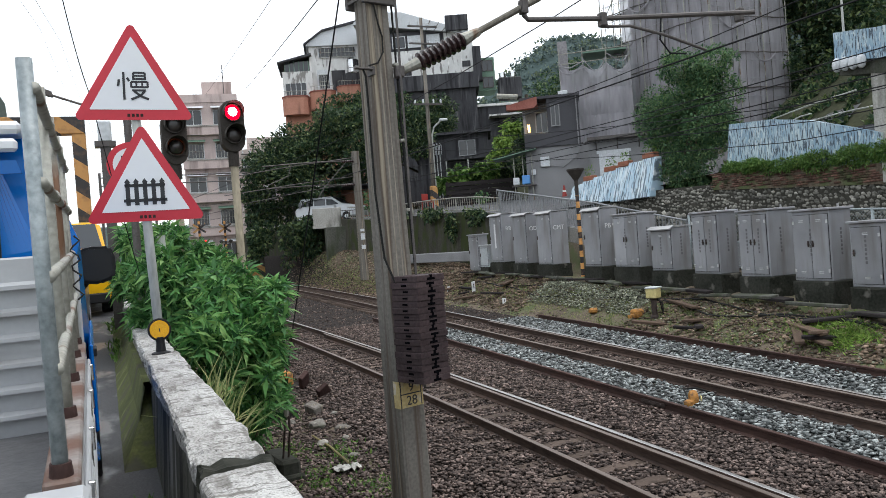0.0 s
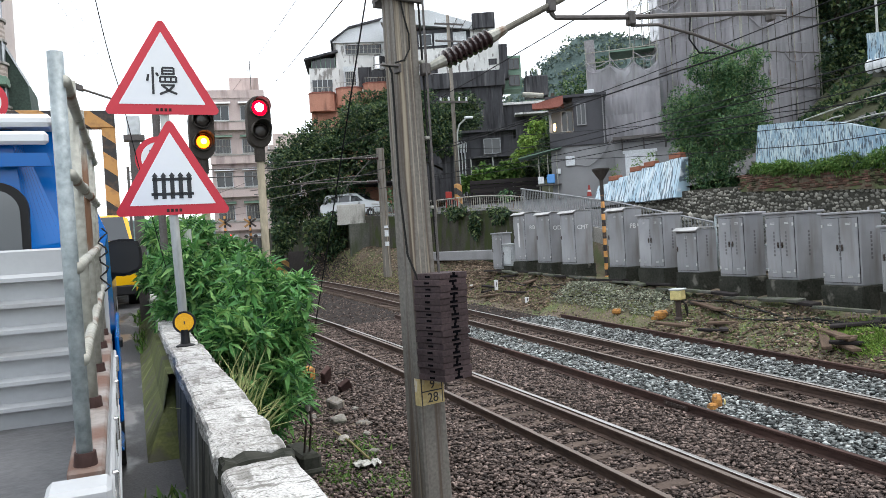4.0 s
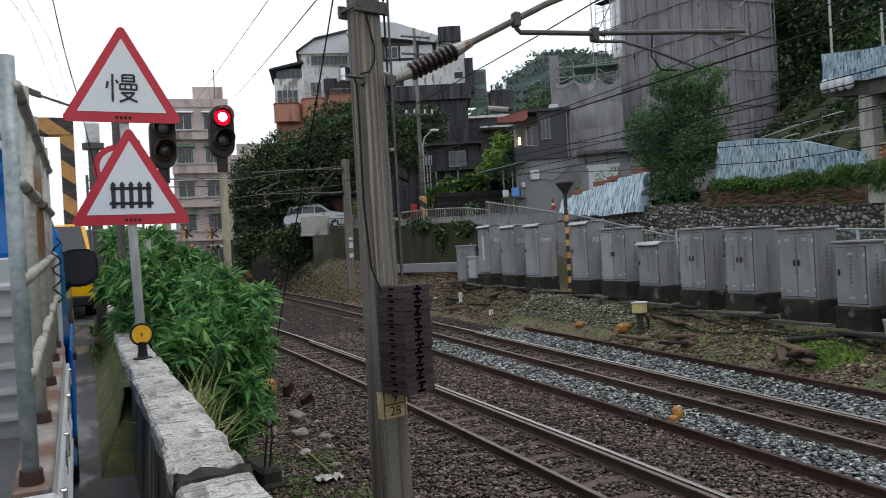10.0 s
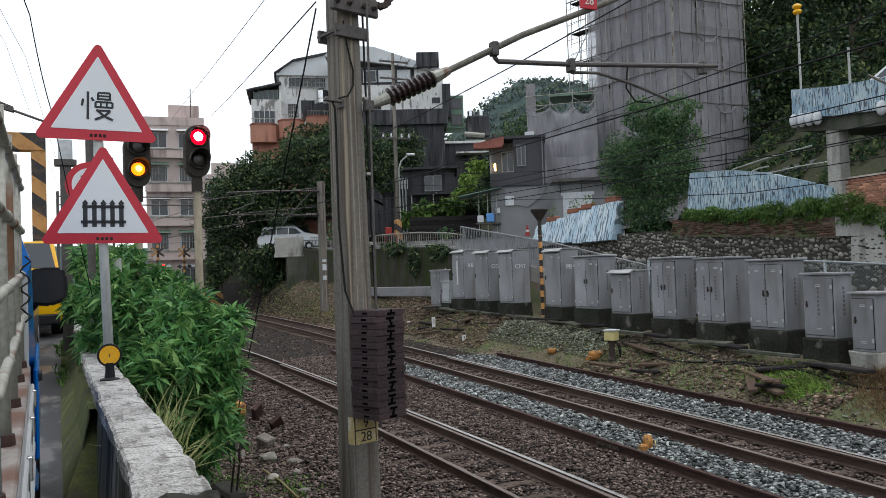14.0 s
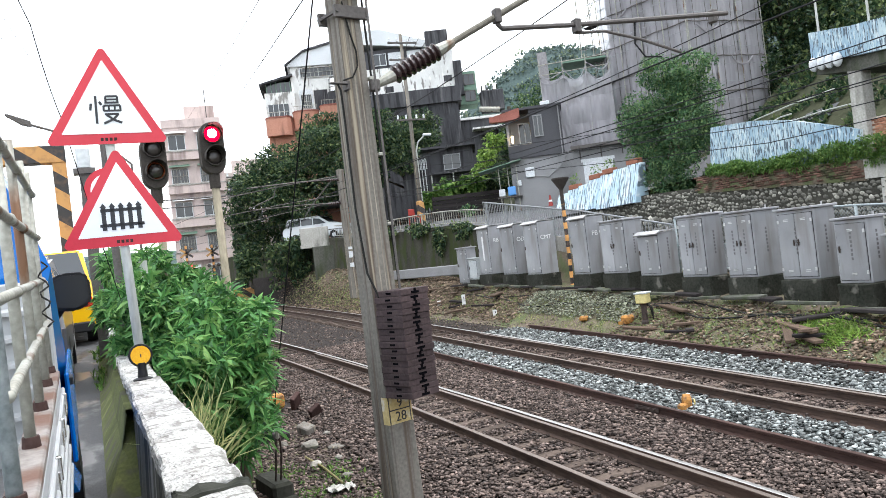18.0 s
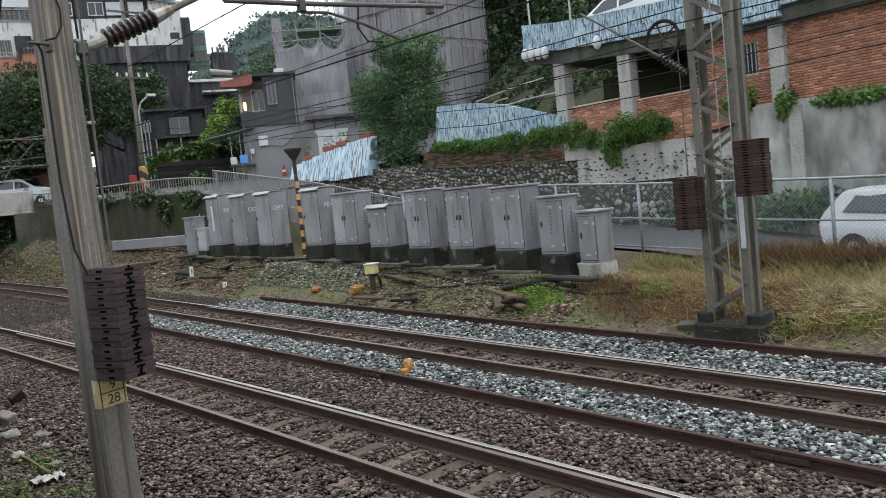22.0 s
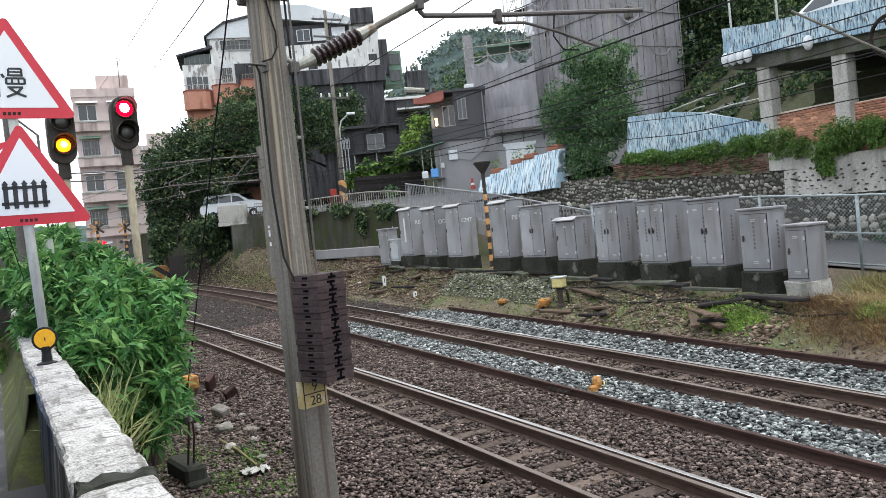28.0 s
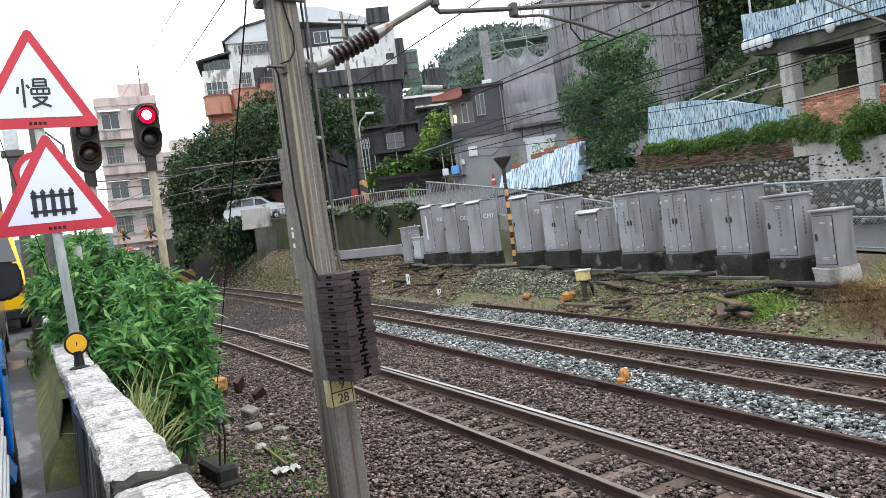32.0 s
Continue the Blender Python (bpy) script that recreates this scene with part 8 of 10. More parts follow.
for u in (-0.9, 0.5, 1.8):
    bm = bm_new()
    tube(bm, [(u, -0.03, 8.2), (u + 0.9, -0.03, 12.2)], 0.022, 6)
    part("brace", bm, M["galv_dark"], t)
add(t, "wall", -1.0, 2.9, 1.0, 5, 4.5, 11.6, M["tower"])
add(t, "wall", -1.15, -0.6, 0.2, 2, 11.6, 13.9, M["tower"], "bare rendered pier")
add(t, "roof_slab", 0.2, 2.8, 0.6, 3, 13.15, 13.25, M["green_sheet"], "sheet roof over the scaffold")
add(t, "tie_beam", -1.2, 3.0, -0.15, 0.1, 7.72, 7.86, M["steel_dark"])
add(t, "air_unit", -1.3, -0.75, -0.4, 0.0, 10.35, 10.95, M["clad_white"], "white air conditioner box", 0.03)


def dark_house():
    t = building("dark stained house with pale drain pipes behind the garden", 19.8, 46.4, -25.0)
    add(t, "wall", -2.4, 2.3, 0, 4, 4.4, 9.6, M["clad_dark"])
    add(t, "roof_slab", -2.6, 2.5, -0.5, 4.2, 9.6, 9.75, M["clad_dark"])
    add(t, "lean_to", -0.6, 2.2, -0.9, 0.0, 7.9, 8.02, M["clad_dark"])
    window_on(t, 0.9, 8.25, 1.0, 0.9, 0.0, frame_m=M["galv_dark"], sill=False)
    for k in range(3):
        bm = bm_new()
        x = -1.3 + 0.2 * k
        tube(bm, [(x, -0.12, 5.6), (x, -0.12, 9.0), (x + 0.05, -0.12, 9.12), (x + 0.12, -0.12, 9.0), (x + 0.12, -0.12, 8.4)], 0.035, 6)
        part("drain_pipe", bm, M["clad_white"], t)
    for x in (-0.5, 0.9, 2.1):
        bm = bm_new()
        tube(bm, [(x, -0.85, 4.5), (x, -0.85, 7.95)], 0.04, 6)
        part("post", bm, M["post_grey"], t)
    add(t, "air_unit", 1.3, 1.9, -0.4, 0.0, 6.9, 7.4, M["clad_white"], "white air conditioner box", 0.03)
    return t


dark_house()


def hill_houses():
    t = building("large house with stained white walls above a tall dark wall", 24.4, 60.5, -22.2)
    add(t, "plinth_wall", -3.9, 3.5, -1.3, 6, 6.0, 15.2, M["clad_dark"], "tall dark stained plinth wall")
    add(t, "plinth_band", -4.0, 3.8, -1.6, 6, 15.2, 16.45, M["clad_dark"], "dark parapet of the terrace")
    for u in (-3.2, -1.9, -0.6, 0.7, 2.0, 3.2):
        add(t, "pilaster", u - 0.09, u + 0.09, -1.38, -1.3, 6.0, 15.2, M["clad_dark"])
    for u, z in ((-2.6, 12.2), (1.4, 12.6), (2.7, 10.4)):
        window_on(t, u, z, 0.9, 0.8, -1.3, frame_m=M["steel_dark"], sill=False)
    add(t, "wall", -6.0, 3.6, 0.3, 7, 15.9, 19.0, M["stain_white"], "white wall with dark weather stains")
    for u, z in ((-4.2, 16.9), (-2.4, 16.9), (2.6, 17.3)):
        add(t, "patch", u, u + 0.7, 0.27, 0.31, z, z + 0.5, M["clad_dark"], "boarded opening")
    add(t, "storey", -6.0, 1.2, 0.4, 7, 19.0, 20.6, M["clad_dark"], "dark clad top storey")
    add(t, "wall", 1.2, 3.6, 0.35, 7, 19.0, 20.3, M["stain_white"])
    for u in (-4.8, -2.6, -1.3, 0.3):
        window_on(t, u, 19.3, 1.0, 0.9, 0.38, sill=False, glass=M["clad_white"] if u > -2 else None)
    bm = bm_new()
    prism(bm, [(-6.3, 21.6), (-6.3, 21.45), (3.4, 20.05), (3.4, 20.2), (-2.2, 22.2), (-5.2, 22.4)], 0.0, 7.2, "y")
    part("roof", bm, M["clad_white"], t, "pale metal roof")
    bm = bm_new()
    for k in range(5):
        tube(bm, [(-0.4 + 0.7 * k, -0.1, 20.2), (0.2 + 0.7 * k, -0.1, 21.35 - 0.25 * k)], 0.03, 5)
    part("roof_strut", bm, M["steel_dark"], t)
    add(t, "water_tank", 1.4, 3.3, -0.2, 1.6, 20.3, 21.6, M["clad_dark"], "black rooftop tank", 0.05)
    add(t, "side_wing", 3.5, 6.6, -0.9, 5, 7.0, 13.6, M["clad_dark"], "lower dark wing")
    add(t, "roof_slab", 3.5, 6.9, -1.2, 5, 13.6, 13.78, M["stain_white"], "pale roof edge")
    add(t, "roof_slab", 4.4, 7.4, -2.2, -0.9, 12.6, 12.74, M["stain_white"])
    add(t, "hut", 3.6, 5.3, 0.6, 3, 15.2, 18.0, M["green_sheet"], "green sheet-clad rooftop hut")
    add(t, "hut", 3.5, 4.2, 0.0, 3, 16.0, 18.9, M["clad_dark"])
    for z in (15.2, 16.6):
        window_on(t, 4.7, z + 0.3, 0.8, 0.8, 0.6, frame_m=M["steel_dark"], sill=False)
    add(t, "water_tank", 5.5, 7.4, -0.4, 1.2, 14.3, 16.0, M["clad_dark"], "black tank on the lower roof", 0.05)
    for u in (5.9, 6.8):
        bm = bm_new()
        lathe(bm, [(0.28, 0), (0.3, 0.1), (0.3, 0.5), (0.1, 0.62)], 14, pose(u, 0.2, 16.0))
        part("steel_tank", bm, M["chrome"], t, "round steel water tank")
    bm = bm_new()
    tube(bm, [(5.2, -0.9, 14.4), (6.9, -0.9, 14.2)], 0.22, 10)
    part("duct", bm, M["galv_worn"], t)
    t = building("stepped house with rounded orange balconies", 16.4, 67.2, -13.8)
    add(t, "wall", -3.2, 4.2, 0, 7, 9.0, 16.3, M["orange_wall"])
    for u, z in ((-2.2, 16.25), (0.2, 16.6), (2.6, 16.95)):
        bm = bm_new()
        prism(bm, [(u - 1.15, 0), (u - 1.05, -0.55), (u - 0.7, -0.9), (u + 0.7, -0.9), (u + 1.05, -0.55), (u + 1.15, 0)], z - 1.55, z, "z")
        bal = part("balcony", bm, M["orange_wall"], t, "rounded orange balcony")
        bm = bm_new()
        prism(bm, [(u - 1.2, 0), (u - 1.1, -0.58), (u - 0.72, -0.95), (u + 0.72, -0.95), (u + 1.1, -0.58), (u + 1.2, 0)], z, z + 0.1, "z")
        part("coping", bm, M["red_roof"], bal)
        bm = bm_new()
        for k in range(9):
            tube(bm, [(u - 0.95 + 0.24 * k, -0.75, z + 0.1), (u - 0.95 + 0.24 * k, -0.75, z + 0.5)], 0.018, 4)
        tube(bm, [(u - 1.0, -0.75, z + 0.5), (u + 1.0, -0.75, z + 0.5)], 0.025, 5)
        part("railing", bm, M["galv_worn"], bal)
    add(t, "wall", -3.2, -0.6, 0.2, 7, 16.3, 18.65, M["stain_white"], "weathered pale storey")
    add(t, "window_band", -3.0, -1.2, 0.15, 0.22, 16.5, 17.6, M["glass_dark"], "dark glazed balcony front")
    for k in range(5):
        add(t, "mullion", -3.02 + 0.45 * k, -2.97 + 0.45 * k, 0.12, 0.16, 16.5, 17.6, M["clad_white"])
    add(t, "glass_room", -3.0, -0.9, 0.8, 5, 18.65, 19.65, M["glass_dark"], "glazed rooftop room")
    for k in range(6):
        add(t, "mullion", -3.03 + 0.42 * k, -2.97 + 0.42 * k, 0.74, 0.8, 18.65, 19.7, M["green_sheet"])
    bm = bm_new()
    prism(bm, [(-3.6, 19.4), (-3.6, 19.55), (-0.6, 20.25), (-0.6, 20.05)], 0.2, 6.0, "y")
    part("roof", bm, M["clad_dark"], t)
    add(t, "wall", -0.8, 4.2, 0.7, 7, 16.3, 21.0, M["stain_white"])
    add(t, "cladding", -0.2, 1.0, 0.55, 0.7, 16.6, 18.8, M["clad_white"], "ribbed pale cladding")
    add(t, "loggia", 1.1, 2.3, 0.66, 0.7, 16.9, 18.7, M["clad_dark"])
    window_on(t, 1.7, 19.9, 3.2, 0.8, 0.68, bars=9, sill=False)
    window_on(t, 0.4, 17.1, 0.9, 1.2, 0.53, bars=5, sill=False)
    bm = bm_new()
    prism(bm, [(-1.0, 20.9), (-1.0, 21.05), (0.5, 22.15), (4.6, 23.1), (4.6, 20.9)], 0.5, 7.2, "y")
    part("gable", bm, M["clad_white"], t, "pale sheet-clad gable")
    bm = bm_new()
    prism(bm, [(-1.2, 20.95), (-1.2, 21.1), (0.5, 22.3), (4.8, 23.3), (4.8, 23.1), (0.5, 22.12)], 0.3, 7.4, "y")
    part("roof", bm, M["clad_dark"], t)
    add(t, "lean_to", 2.3, 4.8, -0.3, 0.7, 17.0, 18.2, M["clad_dark"])
    bm = bm_new()
    lathe(bm, [(0.5, 0), (0.55, 0.1), (0.55, 0.4), (0.52, 0.45), (0.55, 0.5), (0.55, 1.2), (0.1, 1.5)], 16, pose(3.0, 0.1, 18.2))
    part("steel_tank", bm, M["chrome"], t, "round steel water tank")


hill_houses()


def apartments(cx, cy, yaw, w, z0, floors, material, label, dark=False):
    t = thing("apartment_block", label, "building", at=pose(cx, cy, 0, 0, 0, yaw), group="apartment blocks")
    h = 2.9
    add(t, "wall", -w / 2, w / 2, 0, 9, z0, z0 + h * floors, material)
    for i in range(floors):
        z = z0 + h * i
        for u in ([-w * 0.28, w * 0.22] if w < 6 else [-w * 0.36, -w * 0.12, w * 0.12, w * 0.36]):
            window_on(t, u, z + 1.0, 1.3, 1.2, 0.0, bars=5 if i % 2 else 0)
            bm = bm_new()
            prism(bm, [(-0.55, z + 2.35), (-0.5, z + 2.38), (0.0, z + 2.6), (0.0, z + 2.52)], u - 0.85, u + 0.85, "x")
            part("awning", bm, M["green_sheet"] if i % 2 else M["clad_white"], t)
        add(t, "balcony", -w / 2 - 0.05, w / 2 + 0.05, -0.5, 0.0, z + 0.05, z + 0.75, material)
        add(t, "ledge", -w / 2 - 0.08, w / 2 + 0.08, -0.55, 0.0, z + 0.75, z + 0.85, M["concrete"])
    add(t, "parapet", -w / 2 - 0.1, w / 2 + 0.1, -0.1, 9, z0 + h * floors, z0 + h * floors + 0.7, material)
    add(t, "stair_head", -w * 0.1, w * 0.45, 2, 6, z0 + h * floors, z0 + h * floors + 2.2, material)
    bm = bm_new()
    tube(bm, [(w * 0.3, 1.5, z0 + h * floors), (w * 0.3, 1.5, z0 + h * floors + 3.6)], 0.04, 6)
    part("antenna", bm, M["steel_dark"], t)
    return t


apartments(7.0, 69.6, -5.9, 4.7, 1.8, 5, M["pink_wall"], "pink five-storey apartment block with barred windows")
apartments(13.0, 84, -8, 9.0, 1.8, 4, M["beige_wall"], "beige apartment block behind the trees")
t = thing("apartment_block", "tiled apartment block with rounded stacked balconies and a green awning", "building", at=pose(-9.3, 55.0, 0), group="apartment blocks")
add(t, "wall", -7.0, 0.3, 0.6, 9, 2.7, 25.0, M["beige_wall"])
for i in range(8):
    z = 3.4 + 2.75 * i
    r0 = 0.98 - 0.03 * (i % 3)
    for nm, a, b, q, mm in (("balcony", 0.0, 1.15, r0, M["tile_band"]), ("ledge", 1.15, 1.3, r0 + 0.12, M["concrete"]), ("bay_glazing", 1.3, 2.6, r0 - 0.07, M["glass_grey"]), ("ledge", 2.6, 2.75, r0 + 0.08, M["concrete"])):
        bm = bm_new()
        lathe(bm, [(0.0, a), (q, a), (q, b), (0.0, b)], 14, pose(0, 0.6, z))
        part(nm, bm, mm, t)
    for k in range(5):
        an = math.radians(-150 + 30 * k)
        add(t, "bay_post", r0 * math.cos(an) - 0.04, r0 * math.cos(an) + 0.04, 0.6 + r0 * math.sin(an) - 0.04, 0.64 + r0 * math.sin(an), z + 1.3, z + 2.6, M["clad_white"])
bm = bm_new()
prism(bm, [(-0.9, 15.0), (1.05, 14.6), (1.05, 14.1), (-0.9, 14.3)], -0.75, 0.5, "y")
part("awning", bm, M["green_sheet"], t, "faded green awning")
t = thing("sheet_roof", "dark green sloping sheet roof with a pale edge beside the tiled block", "roof", at=pose(-8.5, 56.0, 0))
bm = bm_new()
prism(bm, [(0.0, 16.8), (1.2, 14.4), (1.5, 10.0), (0.0, 10.0)], 0, 4, "y")
part("roof_sheet", bm, M["leaf_sheet"], t)
bm = bm_new()
prism(bm, [(0.0, 17.1), (0.05, 16.7), (1.25, 14.35), (1.3, 14.5)], -0.1, 0.0, "y")
part("pale_edge", bm, M["clad_white"], t)
add(t, "wall", 0.05, 1.45, 0.3, 4, 2.7, 10.0, M["concrete_dark"])
apartments(-16, 24.0, 60, 9, 2.3, 4, M["beige_wall"], "beige apartment block along the road")


# ---------------------------------------------------------------- retaining wall of the upper lane
bm = bm_new()
ys = [31, 33, 35, 37, 39, 41, 43.5, 46, 50, 55, 60, 70, 90, 120]
rings = [[bm.verts.new(p) for p in ((wall_line(y) - 0.1, y, 0.5), (wall_line(y) + 0.05, y, terrace_z(y) + 0.15), (wall_line(y) + 0.4, y, terrace_z(y) + 0.15), (wall_line(y) + 0.4, y, 0.5))] for y in ys]
for a, b in zip(rings, rings[1:]):
    for j in range(4):
        bm.faces.new((a[j], a[(j + 1) % 4], b[(j + 1) % 4], b[j]))
bm.faces.new(rings[0])
bm.faces.new(rings[-1][::-1])
tagged(part("lane_wall", bm, M["wall_damp"]), "mossy dark concrete retaining wall under the lane", "wall", kind="structure")
railing("lane_railing", [(wall_line(y) + 0.15, y, terrace_z(y) + 0.15) for y in (31.4, 33, 35, 37, 39, 41, 43, 45)], 0.72, 0.2, M["galv_worn"], "low steel railing along the upper lane", "road railings")
t = thing("concrete_box", "grey concrete balcony box beside the parked estate car", "parapet", at=pose(11.1, 45.9, 4.3, 0, 0, -13.5))
add(t, "front", -0.95, 0.75, -0.1, 0.05, 0.0, 1.0, M["concrete"], "", 0.02)
add(t, "side", -0.95, -0.8, 0.05, 1.6, 0.0, 1.0, M["concrete"])
add(t, "slab", -1.0, 3.0, -0.15, 2.0, -0.2, 0.0, M["concrete"])
for i in range(9):
    add(t, "bar", 0.85 + 0.2 * i, 0.88 + 0.2 * i, -0.06, -0.03, 0.0, 0.75, M["steel_dark"])
add(t, "top_rail", 0.75, 2.6, -0.07, -0.02, 0.75, 0.8, M["steel_dark"])
bm = bm_new()
box(bm, 10.7, 13.6, 45.2, 45.6, 0.6, 4.12, 0.02)
tagged(part("ledge_wall", bm, M["concrete_dark"]), "pale concrete wall carrying the parking ledge", "wall", kind="structure")
t = thing("shelter", "open shelter with dark posts behind the estate car", "shelter", at=pose(14.0, 50.5, 4.5, 0, 0, -13))
add(t, "roof", -2.2, 2.2, -1.6, 1.6, 2.3, 2.42, M["clad_dark"])
for x in (-2.0, 2.0):
    for y in (-1.4, 1.4):
        add(t, "post", x - 0.06, x + 0.06, y - 0.06, y + 0.06, 0, 2.3, M["steel_dark"])
add(t, "back_wall", -2.2, 2.2, 1.5, 1.6, 0, 2.3, M["orange_wall"], "reddish back wall")

# board fence, garden hut, chairs and cone by the lane
t = thing("board_fence", "fence of dark horizontal boards below the garden", "fence", at=pose(20.3, 43.4, 4.4, 0, 0, -25.6))
for i in range(7):
    add(t, "board", -2.3, 2.1, 0.02 * (i % 2), 0.04 + 0.02 * (i % 2), 0.15 + 0.26 * i, 0.38 + 0.26 * i, M["wood_dark"])
for x in (-2.2, 0, 2.0):
    add(t, "post", x - 0.05, x + 0.05, 0.06, 0.16, 0, 2.0, M["wood_dark"])
t = thing("garden_hut", "makeshift hut of pipes with a green sheet roof and blue cans", "hut", at=pose(20.5, 38.6, 4.5, 0, 0, -29))
bm = bm_new()
prism(bm, [(-1.5, 2.55), (-1.5, 2.6), (0.9, 3.05), (0.9, 3.0)], -0.4, 1.2, "y")
part("roof", bm, M["green_sheet"], t, "faded green sheet roof")
for x in (-0.4, 0.1, 0.6):
    bm = bm_new()
    tube(bm, [(x, 0, 0), (x, 0, 2.8)], 0.03, 6)
    part("pipe", bm, M["galv_worn"], t)
add(t, "shelf", -0.6, 0.8, -0.2, 0.4, 1.0, 1.05, M["steel_dark"])
add(t, "blue_can", 0.0, 0.45, -0.1, 0.3, 1.1, 1.6, M["blue_plastic"], "blue plastic can", 0.04)
add(t, "white_box", -0.5, -0.15, -0.1, 0.3, 1.1, 1.5, M["clad_white"], "", 0.03)
t = thing("plastic_chair", "red plastic chair standing at the lane railing", "chair", at=pose(14.6, 38.2, 4.5, 0, 0, 20))
add(t, "seat", -0.22, 0.22, -0.22, 0.22, 0.4, 0.44, M["red_plastic"], "", 0.015)
add(t, "backrest", -0.22, 0.22, 0.2, 0.24, 0.5, 0.85, M["red_plastic"], "", 0.015)
for x in (-0.2, 0.2):
    for y in (-0.2, 0.22):
        add(t, "leg", x - 0.02, x + 0.02, y - 0.02, y + 0.02, 0, 0.42, M["red_plastic"])
t = thing("traffic_cone", "orange and white traffic cone by the house", "cone", at=pose(21.6, 36.0, 4.55))
bm = bm_new()
lathe(bm, [(0.2, 0), (0.2, 0.03), (0.15, 0.04), (0.04, 0.7), (0.02, 0.72)], 14)
part("cone", bm, M["red_plastic"], t)
bm = bm_new()
lathe(bm, [(0.105, 0.3), (0.085, 0.45)], 14)
part("band", bm, M["print_white"], t)


# ---------------------------------------------------------------- poles and lamps
def utility_pole(place, h, label, arms=True):
    t = thing("utility_pole", label, "pole", at=pose(*place), group="utility poles")
    bm = bm_new()
    tube(bm, [(0, 0, -0.5), (0, 0, h)], 0.14 if arms else 0.1, 10, 0.09 if arms else 0.07)
    part("shaft", bm, M["pole_concrete"] if arms else M["post_rust"], t, smooth=True)
    if arms:
        for k, z in enumerate((h - 0.6, h - 1.6, h * 0.55)):
            add(t, "crossarm", -0.9, 0.9, -0.2, -0.12, z, z + 0.09, M["steel_dark"])
            for x in (-0.8, -0.3, 0.35, 0.8):
                bm = bm_new()
                lathe(bm, [(0.03, 0), (0.07, 0.05), (0.05, 0.12), (0.07, 0.17), (0.03, 0.25)], 8, pose(x, -0.16, z + 0.09))
                part("insulator", bm, M["clad_white"], t)
    return t


utility_pole((16.6, 42.3, 4.5), 11.4, "tall concrete utility pole with crossarms above the lane")
utility_pole((8.5, 56.0, 2.0), 8.5, "concrete utility pole by the crossing", True)
bm = bm_new()
box(bm, -0.19, 0.19, -0.19, 0.19, 0, 1.5, 0.05)
tagged(part("hazard_sleeve", bm, M["hazard"], at=pose(16.6, 42.3, 4.55)), "black and yellow warning sleeve round the utility pole", "pole guard")
t = thing("street_lamp", "grey street lamp with a curved arm by the lane", "street lamp", at=pose(17.0, 42.9, 4.5))
bm = bm_new()
tube(bm, [(0, 0, 0), (0, 0, 4.6), (0.15, -0.05, 5.1), (0.6, -0.2, 5.5)], 0.05, 8)
part("post", bm, M["post_grey"], t)
add(t, "lamp_head", 0.45, 0.95, -0.32, -0.12, 5.42, 5.56, M["clad_white"], "", 0.03)
t = thing("street_lamp", "street lamp with a long thin arm over the near road", "street lamp", at=pose(0.6, 20.5, 2.0))
bm = bm_new()
tube(bm, [(0, 0, 0), (0, 0, 3.9), (-0.5, 0, 4.38), (-1.5, 0, 4.75), (-2.15, 0, 4.98)], 0.03, 8)
part("post", bm, M["steel_dark"], t)
bm = bm_new()
prism(bm, [(-2.62, 5.2), (-2.6, 5.24), (-2.1, 5.04), (-2.1, 4.92), (-2.3, 4.98)], -0.1, 0.1, "y")
part("lamp_head", bm, M["steel_dark"], t)
t = thing("dark_post", "dark steel post with a small box on top", "post", at=pose(-0.25, 11.9, 1.8))
add(t, "shaft", -0.07, 0.07, -0.07, 0.07, 0, 2.75, M["steel_dark"])
add(t, "lantern", -0.09, 0.09, -0.09, 0.09, 2.75, 3.05, M["clad_white"], "", 0.02)
add(t, "bracket", -0.14, 0.14, -0.1, 0.1, 2.68, 2.76, M["steel_dark"])
t = thing("grey_post", "plain grey post standing in the bush", "post", at=pose(0.3, 9.3, 0.5))
bm = bm_new()
tube(bm, [(0, 0, 0), (0, 0, 2.6)], 0.045, 10)
part("shaft", bm, M["post_grey"], t)
t = thing("striped_post", "black and orange banded post with a dark funnel top", "post", at=pose(14.2, 22.85, 0))
bm = bm_new()
tube(bm, [(0, 0, 1.2), (0, 0, 4.0)], 0.065, 12)
part("shaft", bm, M["hazard_post"], t)
bm = bm_new()
lathe(bm, [(0.065, 4.0), (0.065, 4.5), (0.1, 4.55), (0.3, 4.85), (0.3, 4.9)], 14)
part("funnel_top", bm, M["signal_body"], t)

# far level crossing
for x, y, lit in ((4.3, 55.0, True), (6.2, 57.0, False)):
    t = thing("crossing_light", "level crossing warning light with crossed striped boards", "crossing signal", at=pose(x, y, 1.2), group="crossing lights")
    bm = bm_new()
    tube(bm, [(0, 0, 0), (0, 0, 4.2)], 0.08, 10)
    part("post", bm, M["hazard_post"], t)
    for a in (35, -35):
        bm = bm_new()
        box(bm, -0.5, 0.5, -0.12, -0.09, -0.07, 0.07)
        part("crossed_board", bm, M["hazard"], t, at=pose(0, 0, 3.7, 0, a, 0))
    for s in (-1, 1):
        bm = bm_new()
        lathe(bm, [(0.12, 0), (0.12, 0.1), (0.1, 0.12)], 16, pose(s * 0.32, -0.1, 2.75, 90))
        part("lamp", bm, M["red_lamp"] if lit and s == 1 else M["lens_off"], t, "lit red lamp" if lit and s == 1 else "")
    add(t, "lamp_bar", -0.5, 0.5, -0.08, 0.0, 2.72, 2.78, M["steel_dark"])
t = thing("crossing_barrier", "striped barrier housing at the far level crossing", "barrier", at=pose(7.4, 54.0, 1.1))
add(t, "housing", -0.6, 0.9, -0.3, 0.3, 0, 1.0, M["hazard"], "", 0.04)
